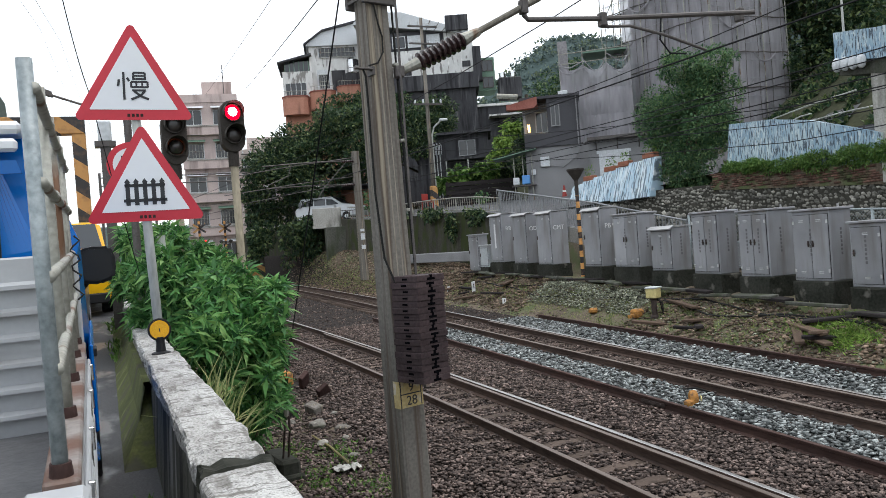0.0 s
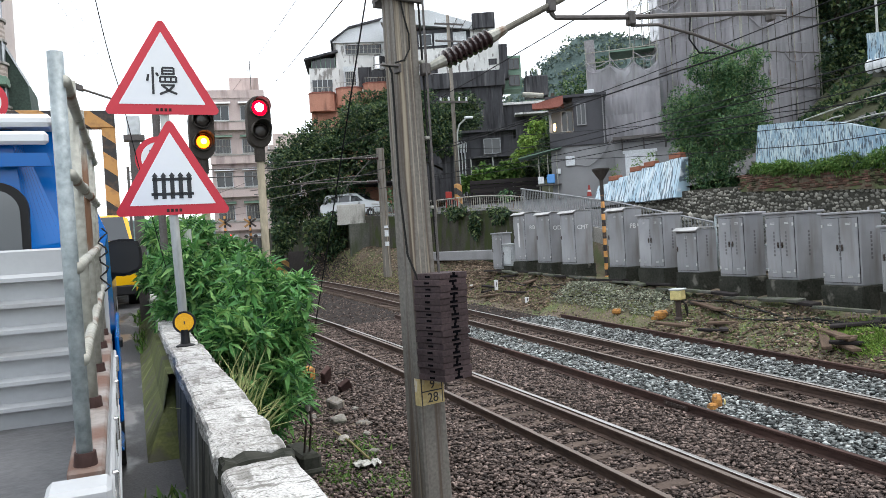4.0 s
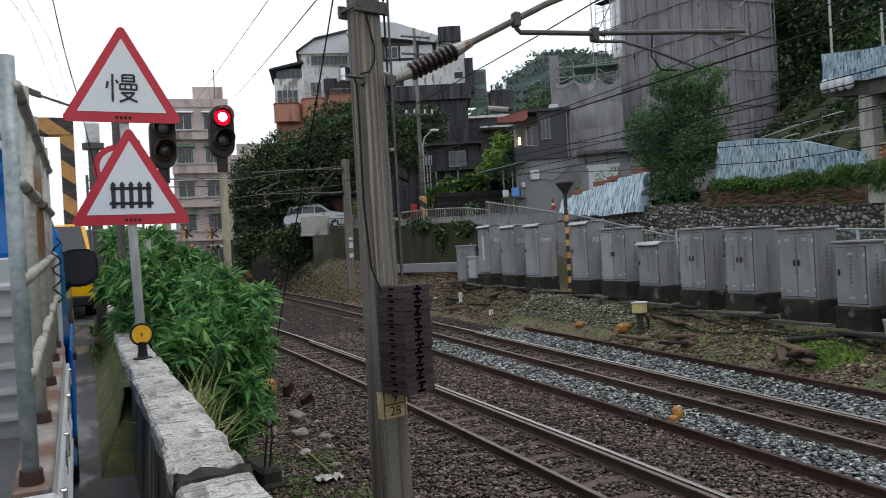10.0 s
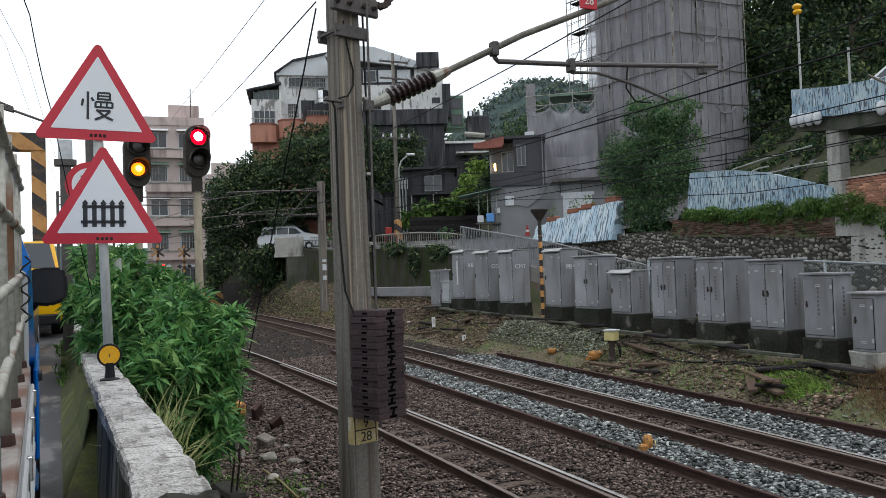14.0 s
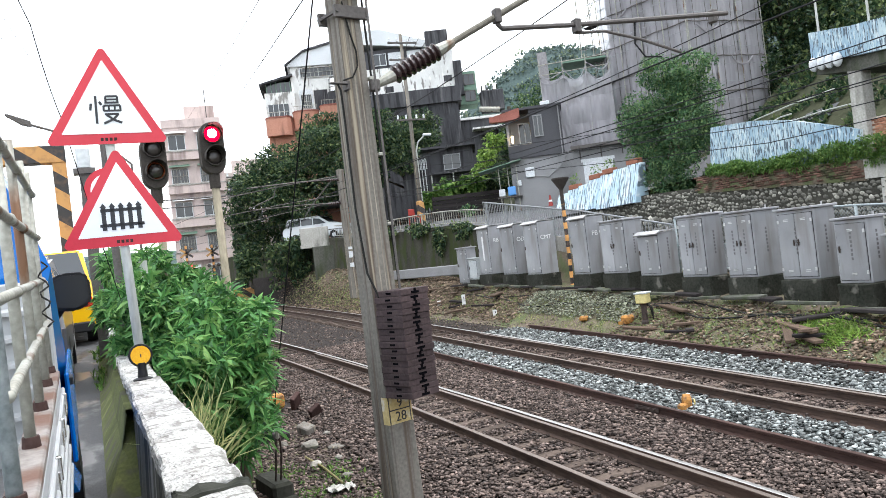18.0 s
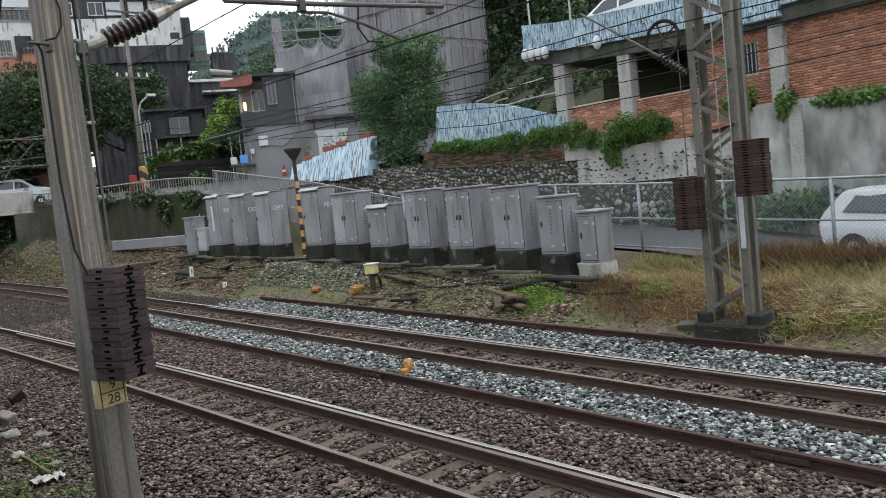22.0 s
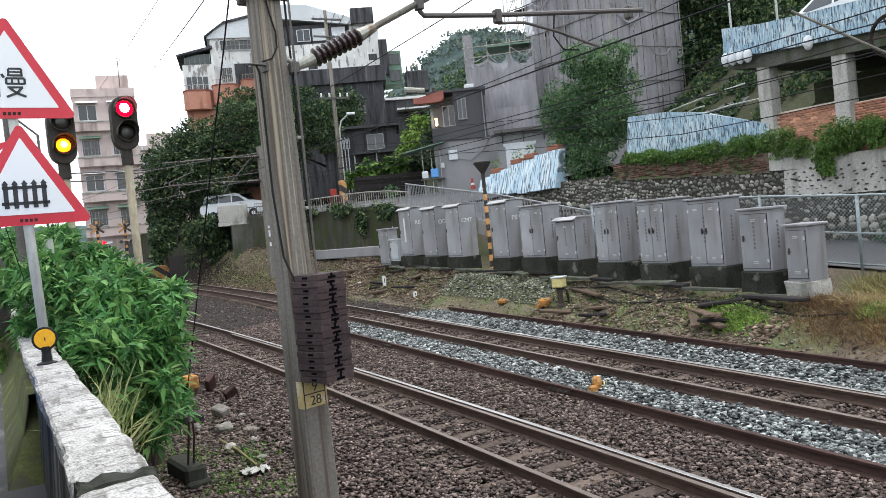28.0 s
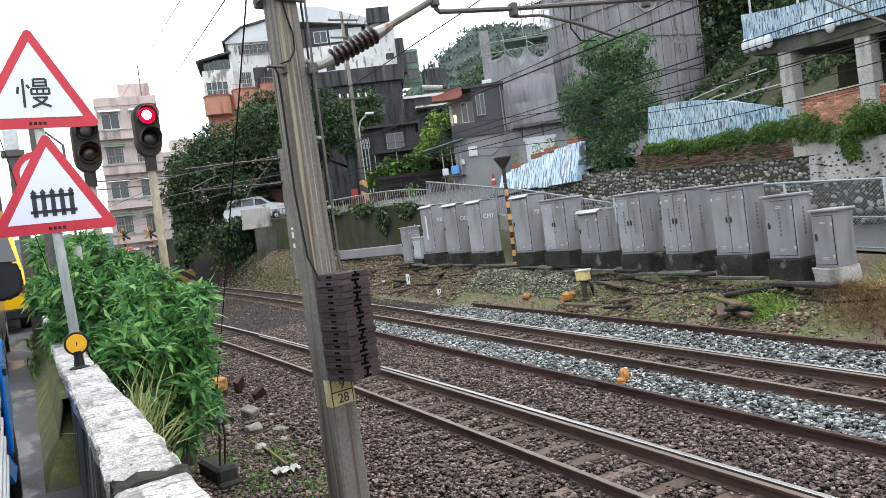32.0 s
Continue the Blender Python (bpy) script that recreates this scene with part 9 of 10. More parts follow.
add(t, "rail", -4, 0, -0.1, 0.0, 0.9, 1.0, M["hazard"])
t = thing("catenary_pole", "weathered concrete catenary pole with steel arms over the tracks", "pole", at=pose(10.23, 36.0, 1.2, 0, 0, 8))
bm = bm_new()
prism(bm, [(-0.17, 0.0), (0.17, 0.0), (0.14, 6.2), (-0.14, 6.2)], -0.15, 0.15, "y")
bmesh.ops.bevel(bm, geom=bm.edges[:], offset=0.02, segments=1, affect="EDGES", clamp_overlap=True)
part("shaft", bm, M["pole_concrete"], t)
for z, w in ((1.95, 0.3), (1.5, 0.2), (2.35, 0.12)):
    add(t, "number_plate", -0.1, 0.1, -0.165, -0.152, z, z + w, M["clad_white"])
for z0, z1, ln, lw in ((5.55, 5.75, 4.6, 0.03), (5.1, 5.9, 6.2, 0.022), (4.55, 4.6, 4.4, 0.026), (4.3, 5.0, 6.4, 0.018), (3.9, 4.7, 5.6, 0.014)):
    bm = bm_new()
    tube(bm, [(-0.14, 0, z1), (-ln * 0.5, 0, (z0 + z1) / 2 + 0.05), (-ln, 0, z0)], lw, 6)
    part("arm", bm, M["steel_dark"], t)
for z, x in ((5.73, -0.4), (4.6, -0.45)):
    bm = bm_new()
    ribbed(bm, (x + 0.3, 0, z), (x - 0.35, 0, z - 0.01), 0.04, 0.08, 6)
    part("insulator", bm, M["insulator"], t)
for pts in ([(-0.5, 0, 5.7), (-1.7, 0, 4.5), (-2.1, 0, 3.95)], [(-3.2, 0, 5.7), (-3.4, 0, 5.1), (-4.4, 0, 4.7)]):
    bm = bm_new()
    tube(bm, pts, 0.022, 6)
    part("drop_arm", bm, M["steel_dark"], t)
for y, h in ((52, 7.6),):
    t = thing("catenary_portal", "steel catenary portal over the far tracks", "gantry", group="catenary portals")
    x0, x1 = track_x(y, 4.64, 0.0028) - 2.4, track_x(y, 8.27, 0.003, 24) + 3.2
    z = track_z(y)
    for x in (x0, x1):
        add(t, "post", x - 0.08, x + 0.08, y - 0.08, y + 0.08, z - 0.3, z + h, M["steel_dark"])
    for dz in (0, -0.5):
        bm = bm_new()
        tube(bm, [(x0, y, z + h + dz - 0.3), (x1, y, z + h + dz - 0.3)], 0.04, 6)
        part("beam", bm, M["steel_dark"], t)
    for xx in (track_x(y, 5.17, 0.0028), track_x(y, 8.8, 0.003, 24)):
        bm = bm_new()
        tube(bm, [(xx - 1.6, y, z + h - 0.8), (xx - 0.2, y, z + h - 1.6), (xx + 0.5, y, z + h - 2.0)], 0.035, 6)
        tube(bm, [(xx - 1.6, y, z + h - 2.0), (xx + 0.4, y, z + h - 2.2)], 0.03, 6)
        part("cantilever", bm, M["steel_dark"], t)


M["leaf_mid"] = leafy("leaf_mid", (0.05, 0.1, 0.05), (0.018, 0.042, 0.022), 0.8)
# leaf colour paled and blued to imitate haze over the far hill
M["leaf_hazed"] = leafy("leaf_hazed", (0.1, 0.14, 0.135), (0.055, 0.082, 0.08), 0.9)

# ---------------------------------------------------------------- woods on the slope, vines, mountain
plant("hill_tree", [(12.4, 54.5, 6.4, 1.5, 0.9, 1.3), (11.0, 54.5, 6.0, 1.3, 0.9, 1.3), (11.5, 50.0, 8.2, 3.4, 2.6, 2.6), (8.9, 52, 7.2, 2.2, 2.4, 3.0), (13.8, 52.5, 9.6, 3.0, 2.6, 2.6), (7.9, 51.5, 5.4, 1.3, 1.6, 2.4), (10.0, 53.0, 9.3, 2.3, 2.3, 1.9), (13.0, 50.5, 10.6, 2.2, 2.0, 1.2), (15.4, 50.0, 11.4, 1.6, 1.6, 1.2), (16.6, 49.2, 12.2, 1.2, 1.2, 1.0), (11.2, 51, 9.6, 1.8, 1.8, 1.0), (14.7, 55, 12.6, 1.8, 1.5, 1.3), (16.6, 54.5, 13.2, 1.6, 1.5, 1.3)], 46000, 0.25, 0.12, M["leaf_dark"],
      "dark dense tree overhanging the parking ledge", "tree", (11.5, 52.5, 4.5), 4.0, 0.3, 12, 0.34, 31, 0.9, 0.25)
plant("hill_tree", [(16.6, 47.5, 10.2, 3.0, 2.4, 2.2), (19.0, 48.5, 10.8, 2.8, 2.2, 2.0), (14.9, 47.0, 8.3, 1.7, 1.8, 1.8)], 19000, 0.24, 0.12, M["leaf_dark"],
      "dark leafy tree below the stained house", "tree", (19.2, 50.5, 4.5), 5.0, 0.3, 12, 0.34, 32, 0.9, 0.22)
plant("ivy_mound", [(9.2, 47.8, 3.6, 1.2, 0.8, 1.5), (10.3, 47.2, 3.4, 0.8, 0.7, 1.4), (7.6, 50.0, 3.6, 0.9, 0.8, 1.2)], 3500, 0.24, 0.15, M["leaf_dark"], "ivy hanging down the retaining wall", "climber", None, 0, 0.6, 8, 0.4, 33)
plant("garden_shrub", [(19.8, 44.9, 6.7, 1.1, 0.5, 0.6), (21.2, 44.2, 7.0, 0.8, 0.5, 0.6), (18.6, 45.3, 6.4, 0.7, 0.5, 0.5)], 1000, 0.36, 0.3, M["leaf_vine"], "broad-leaved garden plants above the board fence", "shrub", None, 0, 0.6, 8, 0.45, 34)
plant("garden_shrub", [(21.3, 42.2, 8.3, 0.6, 0.6, 0.6), (22.0, 42.5, 9.2, 0.6, 0.6, 0.7), (20.5, 42.0, 7.7, 0.5, 0.5, 0.4)], 1100, 0.22, 0.16, M["leaf_light"], "yellow-green creeper climbing beside the grey house", "shrub", None, 0, 0.6, 8, 0.45, 35)
plant("small_shrub", [(16.6, 35.6, 4.9, 0.45, 0.4, 0.35), (13.2, 43.0, 5.6, 0.9, 0.8, 1.1)], 900, 0.18, 0.1, M["leaf_tree"], "low green shrub at the railing", "shrub", None, 0, 0.4, 8, 0.4, 36)
plant("ivy_mound", [(15.0, 33.2, 3.9, 0.35, 1.0, 0.45), (14.3, 37.2, 4.2, 0.35, 1.4, 0.4), (13.5, 40.4, 4.3, 0.4, 1.3, 0.5), (14.6, 35.0, 3.6, 0.3, 0.6, 0.8)], 2000, 0.18, 0.12, M["leaf_dark"], "ivy creeping over the lane wall", "climber", None, 0, 0.8, 8, 0.4, 37)
plant("hill_tree", [(37.4, 60, 15.2, 2.4, 2.4, 3.4), (35.0, 60, 13.6, 2.1, 2.1, 3.0), (33.2, 59.5, 12.0, 1.9, 1.9, 2.7), (32.0, 59, 10.8, 1.6, 1.6, 2.3), (36, 57, 10.5, 2.8, 2.6, 3.0), (33, 56, 8.5, 2.4, 2.2, 2.4)], 13000, 0.3, 0.16, M["leaf_mid"], "green trees on the slope between the houses", "tree", (33, 60, 8), 7, 0.3, 12, 0.34, 38, 0.9, 0.3)
plant("hill_tree", [(38.5, 32.5, 15.0, 3.4, 3.4, 4.4), (36.4, 30.2, 12.0, 2.6, 2.6, 3.4), (41, 27.5, 14.8, 3.6, 3.4, 4.4), (44, 22, 17, 4, 4, 5), (46, 15, 16, 4, 4, 4.5), (38.0, 25.0, 12.5, 3.0, 2.6, 3.8), (34.5, 27.0, 10.5, 2.2, 2.2, 2.4), (42.5, 31, 20, 3.5, 3.5, 4), (46, 26, 21, 4, 4, 4), (33.0, 24.5, 8.8, 1.6, 1.6, 1.6)], 34000, 0.32, 0.16, M["leaf_dark"],
      "dark wooded slope above the blue wall", "tree", (39.5, 29.5, 8), 8, 0.3, 14, 0.34, 39, 0.9, 0.3)
plant("hill_tree", [(27.8, 52.5, 8.4, 1.8, 1.8, 2.2), (29.6, 52.0, 9.0, 2.2, 2.0, 2.8), (25.6, 49.5, 7.6, 1.3, 1.2, 1.6)], 12000, 0.3, 0.15, M["leaf_dark"], "dark trees filling the slope behind the grey house", "tree", (26.5, 52.5, 5), 4, 0.3, 12, 0.36, 51, 0.9, 0.2)
plant("hill_tree", [(35.8, 33.6, 13.0, 1.9, 1.9, 4.4), (37.4, 35.0, 17.5, 2.4, 2.4, 3.6), (34.9, 31.6, 10.0, 1.5, 1.5, 2.4), (40.0, 33.0, 19.5, 2.6, 2.6, 3.4), (43.0, 28.5, 18.5, 3, 3, 4), (40.5, 24.0, 15.0, 3, 3, 4), (44, 19.0, 17, 3, 3, 4)], 26000, 0.28, 0.15, M["leaf_dark"], "dense dark trees beside the scaffolded tower", "tree", (37, 33.5, 9), 7, 0.3, 14, 0.36, 52, 0.9, 0.2)
rr = np.random.default_rng(53)
cu, cy = rr.uniform(5.6, 24, 26000), rr.uniform(12.5, 33.5, 26000)
cp = np.stack([20.3 + cu, cy, np.array([hill_z(a, b) for a, b in zip(cu, cy)])], -1)
cp = cp[[noise.noise(Vector((p[0] * 0.5, p[1] * 0.5, 2))) > -0.12 for p in cp]]
stuff("undergrowth", leaves("undergrowth", cp, np.tile([-0.3, -0.2, 1.0], (len(cp), 1)), 0.3, 0.16, rr, 0.0, 0.7), M["leaf_dark"], "dark undergrowth covering the slope", "undergrowth")
plant("wall_vine", [(20.1, 21.9, 4.62, 0.3, 0.5, 0.2), (20.1, 20.9, 4.6, 0.3, 0.8, 0.24), (20.1, 19.6, 4.48, 0.35, 1.0, 0.24), (20.1, 18.2, 4.4, 0.35, 1.0, 0.28), (20.15, 16.9, 4.4, 0.4, 0.9, 0.36), (20.15, 15.6, 4.35, 0.4, 0.7, 0.42), (20.1, 14.8, 4.1, 0.3, 0.5, 0.3)], 15000, 0.12, 0.035, M["leaf_vine"], "green ferns and vines hanging over the stone wall", "climber", None, 0, 0.6, 10, 0.4, 40)
plant("wall_vine", [(20.0, 13.3, 4.15, 0.4, 0.8, 0.5), (20.0, 12.5, 4.2, 0.35, 0.5, 0.45), (19.95, 14.0, 3.6, 0.22, 0.35, 0.5)], 9000, 0.11, 0.038, M["leaf_vine"], "green vines hanging below the brick wall", "climber", None, 0, 0.7, 10, 0.4, 41)
plant("wall_vine", [(19.95, 9.8, 4.4, 0.3, 0.5, 0.4), (19.9, 8.6, 4.25, 0.2, 0.3, 0.35), (19.9, 7.0, 4.2, 0.25, 0.8, 0.25), (19.9, 5.0, 4.15, 0.25, 0.8, 0.25)], 2600, 0.14, 0.07, M["leaf_vine"], "tufts of green on the concrete wall's edge", "climber", None, 0, 0.7, 8, 0.4, 42)
plant("wall_vine", [(19.6, 10.8, 1.7, 0.5, 1.6, 0.5), (19.6, 8.3, 1.6, 0.5, 1.4, 0.5)], 2600, 0.18, 0.09, M["leaf_tree"], "green weeds along the foot of the wall", "weeds", None, 0, 0.3, 8, 0.4, 43)


def ridge(name, cx, cy, yaw, w, h, z0, label, seed):
    t = []
    n = 60
    bm = bm_new()
    rows = []
    for j in range(14):
        row = []
        for i in range(n + 1):
            u = (i / n - 0.5) * w
            k = j / 13
            prof = math.exp(-((u / (w * 0.28)) ** 2)) * 0.75 + 0.25 * math.exp(-(((u - w * 0.3) / (w * 0.2)) ** 2))
            z = z0 + h * prof * math.sin(k * math.pi / 2) + h * 0.05 * noise.noise(Vector((u * 0.09, k * 6, seed))) + h * 0.035 * noise.noise(Vector((u * 0.35, k * 20, seed)))
            row.append(bm.verts.new((u, k * h * 0.7, z)))
        rows.append(row)
    for a, b in zip(rows, rows[1:]):
        for i in range(n):
            bm.faces.new((a[i], a[i + 1], b[i + 1], b[i]))
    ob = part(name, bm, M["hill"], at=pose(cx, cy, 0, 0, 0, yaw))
    return tagged(ob, label, "mountain", kind="structure")


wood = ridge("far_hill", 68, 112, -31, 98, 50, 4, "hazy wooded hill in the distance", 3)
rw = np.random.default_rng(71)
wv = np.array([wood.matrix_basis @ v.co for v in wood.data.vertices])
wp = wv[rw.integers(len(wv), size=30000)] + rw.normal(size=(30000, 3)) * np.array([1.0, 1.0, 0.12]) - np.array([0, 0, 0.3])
stuff("far_trees", leaves("far_trees", wp, np.tile([-0.3, -0.5, 1.0], (30000, 1)), 0.7, 0.55, rw, 0.2, 0.8), M["leaf_hazed"], "tree crowns on the far hill, blued to imitate haze", "woods")
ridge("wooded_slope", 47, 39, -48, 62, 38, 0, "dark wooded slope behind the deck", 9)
plant("hill_tree", [(45, 38.5, 20, 4, 4, 5), (49, 35.5, 21, 4, 4, 5), (52, 30, 21, 4, 4, 6), (49, 33, 15, 4, 4, 5), (53, 24, 20, 4, 4, 6), (42.5, 38.5, 15, 3, 3, 4), (47, 30, 15, 3.5, 3.5, 4)], 24000, 0.42, 0.24, M["leaf_dark"], "tall dark trees on the slope behind the deck", "tree", (48, 36, 8), 9, 0.3, 14, 0.36, 72, 0.9, 0.3)
ridge("far_hill", -60, 900, 4, 900, 60, 0, "pale distant ridge beyond the town", 5)


# ---------------------------------------------------------------- grass and weeds
def tufts(name, spots, n, h, w, material, label, seed, spread=0.35, category="grass"):
    """Blades of grass standing in tufts, as one mesh."""
    r = np.random.default_rng(seed)
    c = np.array(spots, float)
    i = r.integers(0, len(c), n)
    x = c[i, 0] + c[i, 2] * r.normal(size=n) * 0.5
    y = c[i, 1] + c[i, 3] * r.normal(size=n) * 0.5
    z = np.array([ground_z(a, b) for a, b in zip(x, y)]) - 0.02
    p = np.stack([x, y, z], -1)
    d = np.stack([spread * r.normal(size=n), spread * r.normal(size=n), np.ones(n)], -1)
    return stuff(name, leaves(name, p, d, h, w, r, 0.0, 0.12), material, label, category)


bank = [(13.2 + 0.8 * math.sin(i * 2.7), 2.0 + 0.75 * i, 0.9, 0.8) for i in range(8)]
tufts("dry_grass", bank + [(12.6, 3.0, 0.6, 1.5), (14.0, 5.0, 0.6, 2.5), (13.6, 8.4, 0.6, 1.0), (14.2, 7.2, 0.5, 0.8)], 30000, 0.34, 0.0085, M["grass_dry"], "long dry straw-coloured grass on the bank round the mast", 61, 1.6)
tufts("dry_grass", [(12.7, 1.6 + 0.5 * i + 0.3 * math.sin(i * 5), 0.35, 0.3) for i in range(8)], 6000, 0.42, 0.012, M["straw_flat"], "flattened pale straw lying on the bank beside the mast", 70, 2.6)
tufts("dry_grass", [(14.55, 1.2 + 0.62 * i, 0.3, 0.5) for i in range(11)], 15000, 0.62, 0.01, M["grass_red"], "tall withered brown weeds along the road edge", 71, 0.45)
tufts("dry_grass", [(13.6, 3.2, 0.7, 1.4), (14.3, 5.2, 0.5, 1.2), (14.3, 7.6, 0.4, 1.0), (14.4, 9.0, 0.3, 0.5)], 7000, 0.44, 0.012, M["straw"], "half-green grass standing among the dry stalks", 69, 0.6)
tufts("dry_grass", [(12.4, 8.8, 0.8, 1.0), (12.3, 7.6, 0.7, 0.9), (13.0, 9.4, 0.5, 0.7), (12.0, 5.0, 0.4, 1.0), (12.8, 8.2, 0.8, 0.9), (12.9, 6.9, 0.6, 0.7), (12.2, 6.6, 0.5, 0.8), (12.6, 5.6, 0.6, 1.0), (12.9, 3.6, 0.7, 1.4), (13.3, 7.4, 0.6, 0.8)], 26000, 0.15, 0.012, M["grass_red"], "reddish withered weeds beside the cabinets", 62, 0.9)
tufts("green_weeds", [(12.3, 11.1, 0.5, 0.8), (12.2, 10.5, 0.4, 0.5), (12.3, 4.3, 0.3, 0.35), (12.9, 8.2, 0.3, 0.3), (12.0, 5.2, 0.2, 0.3)], 9000, 0.15, 0.022, M["leaf_light"], "fresh light green weeds on the bank", 63, 1.2)
tufts("green_weeds", [(12.2, 12 + 1.5 * i, 0.7, 1.2) for i in range(13)] + [(11.6, 13, 0.3, 3.0), (11.5, 18, 0.3, 3.0)], 11000, 0.085, 0.018, M["weed_olive"], "thin green weeds on the earth bank", 64, 0.8)
tufts("dry_grass", [(12.4, 12 + 1.9 * i, 0.8, 1.2) for i in range(10)] + [(11.6, 22, 0.8, 4.0), (10.8, 28, 0.8, 3.0)], 6000, 0.08, 0.02, M["bank_grass"], "thin dry stalks on the earth bank", 65, 1.5)
tufts("green_weeds", [(11.2 - 0.12 * i, 34 + 1.3 * i, 0.9, 1.0) for i in range(11)], 7000, 0.13, 0.02, M["weed_olive"], "thin weeds on the bank below the lane wall", 72, 0.9)
tufts("green_weeds", [(2.5, 10.7, 0.3, 0.6), (2.5, 9.0, 0.4, 0.7), (2.0, 9.8, 0.35, 0.5), (1.86, 11.4, 0.3, 0.6), (1.2, 11.5, 0.4, 1.0)], 1700, 0.1, 0.03, M["leaf_vine"], "small green weeds round the stay anchor", 66, 0.9)
r = np.random.default_rng(67)
p = np.stack([0.42 + 0.07 * r.normal(size=110), 5.15 + 0.3 * r.normal(size=110), 1.68 + 0.08 * r.normal(size=110)], -1)
d = np.stack([0.25 + 0.35 * r.normal(size=110), 0.35 * r.normal(size=110), np.ones(110)], -1)
stuff("dry_grass", leaves("dry_grass", p, d, 0.38, 0.012, r, 0.0, 0.25), M["grass_pale"], "pale arching grass behind the parapet", "grass")
r = np.random.default_rng(68)
n = 1800
yy = r.uniform(2, 18, n)
p = np.stack([wall_x(0) - 0.035 * yy - 0.32 + 0.05 * r.normal(size=n), yy, np.array([road_z(a) for a in yy]) + 0.02], -1)
p = p[(np.sin(yy * 2.1) + np.sin(yy * 0.7)) > 0.4]
d = np.stack([-0.2 + 0.4 * r.normal(size=len(p)), 0.4 * r.normal(size=len(p)), np.ones(len(p))], -1)
stuff("moss_weeds", leaves("moss_weeds", p, d, 0.1, 0.025, r, 0.0, 0.3), M["leaf_vine"], "weeds and moss along the foot of the parapet", "weeds")


# ---------------------------------------------------------------- small trackside things
def track_box(x, y):
    z = ground_z(x, y)
    t = thing("trackside_box", "weathered yellow box on a dark post with cables", "signal box", at=pose(x, y, z, 0, 0, 30))
    add(t, "box", -0.16, 0.16, -0.14, 0.14, 0.52, 0.78, M["yellow_box"], "faded yellow cover", 0.02)
    add(t, "lid", -0.18, 0.18, -0.16, 0.16, 0.76, 0.8, M["cabinet_white"], "", 0.01)
    bm = bm_new()
    lathe(bm, [(0.1, 0), (0.1, 0.05), (0.07, 0.1), (0.07, 0.48), (0.13, 0.52)], 12)
    part("post", bm, M["iron_dark"], t)
    for k in range(3):
        bm = bm_new()
        a = 0.5 + k * 0.5
        tube(bm, [(0.05, -0.05, 0.5), (0.2 * math.cos(a), -0.2 * math.sin(a), 0.4), (0.26 * math.cos(a), -0.22 * math.sin(a), 0.12), (0.2, -0.1 * k, 0.0)], 0.014, 6)
        part("cable", bm, M["cable"], t)
    return t


track_box(12.0, 16.1)
t = thing("orange_cap", "orange rusted cap beside the post", "cap", at=pose(11.9, 16.7, ground_z(11.9, 16.7), 0, 0, 20))
add(t, "body", -0.15, 0.15, -0.14, 0.14, 0, 0.22, M["orange_rust"], "", 0.05)
add(t, "bracket", -0.35, -0.1, -0.05, 0.05, 0.02, 0.1, M["orange_rust"])
t = thing("orange_cap", "small orange cap on the earth bank", "cap", at=pose(11.8, 18.6, ground_z(11.8, 18.6), 0, 0, 50))
add(t, "body", -0.12, 0.12, -0.12, 0.12, 0, 0.14, M["orange_rust"], "", 0.04)
# orange hooded balise coupler in the fresh ballast
t = thing("cable_coupler", "orange hooded cable coupler lying in the fresh ballast", "coupler", at=pose(7.55, 9.35, 0.12, 0, 0, 25))
bm = bm_new()
lathe(bm, [(0.06, -0.07), (0.11, -0.05), (0.12, 0.0), (0.11, 0.05), (0.06, 0.07)], 16, pose(0, 0, 0.06, 90, 0, 30))
part("hood", bm, M["orange_rust"], t)
bm = bm_new()
box(bm, -0.22, 0.02, -0.06, 0.06, -0.04, 0.06, 0.02)
part("body", bm, M["orange_rust"], t)
bm = bm_new()
lathe(bm, [(0.05, 0), (0.03, 0.02)], 12, pose(0.02, -0.1, 0.06, 90, 0, 30))
part("plug", bm, M["yellow_box"], t)
bm = bm_new()
tube(bm, [(0.0, 0.08, 0.04), (0.2, 0.25, 0.14), (0.5, 0.2, 0.1), (0.75, 0.1, 0.0)], 0.014, 6)
part("cable", bm, M["cable"], t)
for x, y, h in ((12.0, 27.2, 0.42), (11.9, 29.5, 0.25), (11.7, 24.0, 0.2)):
    z = ground_z(x, y)
    t = thing("marker_stake", "short white marker stake with a dark stripe", "marker", at=pose(x, y, z), group="marker stakes")
    add(t, "stake", -0.06, 0.06, -0.04, 0.04, -0.1, h, M["print_white"], "", 0.006)
    add(t, "stripe", -0.015, 0.015, -0.044, -0.04, h * 0.4, h * 0.8, M["sign_black"])
t = thing("concrete_beam", "long weathered beam lying behind the end cabinet", "beam", at=pose(13.4, 33.5, 2.1, 1.5, 0, 103))
add(t, "beam", -3.2, 3.2, -0.2, 0.2, -0.3, 0.15, M["render_light"], "", 0.03)

# old planks thrown down on the bank
r = random.Random(81)
for k in range(22):
    x, y = r.uniform(11.5, 12.75), r.choice((r.uniform(9.5, 16.5), r.uniform(22.5, 32)))
    ln = r.uniform(0.3, 0.85)
    t = thing("old_plank", "rotten dark plank lying on the earth bank", "plank", at=pose(x, y, ground_z(x, y) + 0.06, r.uniform(-6, 6), r.uniform(-8, 8), r.uniform(20, 160)), group="planks on the bank")
    add(t, "board", -ln, ln, -0.09, 0.09, -0.03, 0.035, M["plank_old"] if k % 3 else M["wood_dark"], "", 0.012)

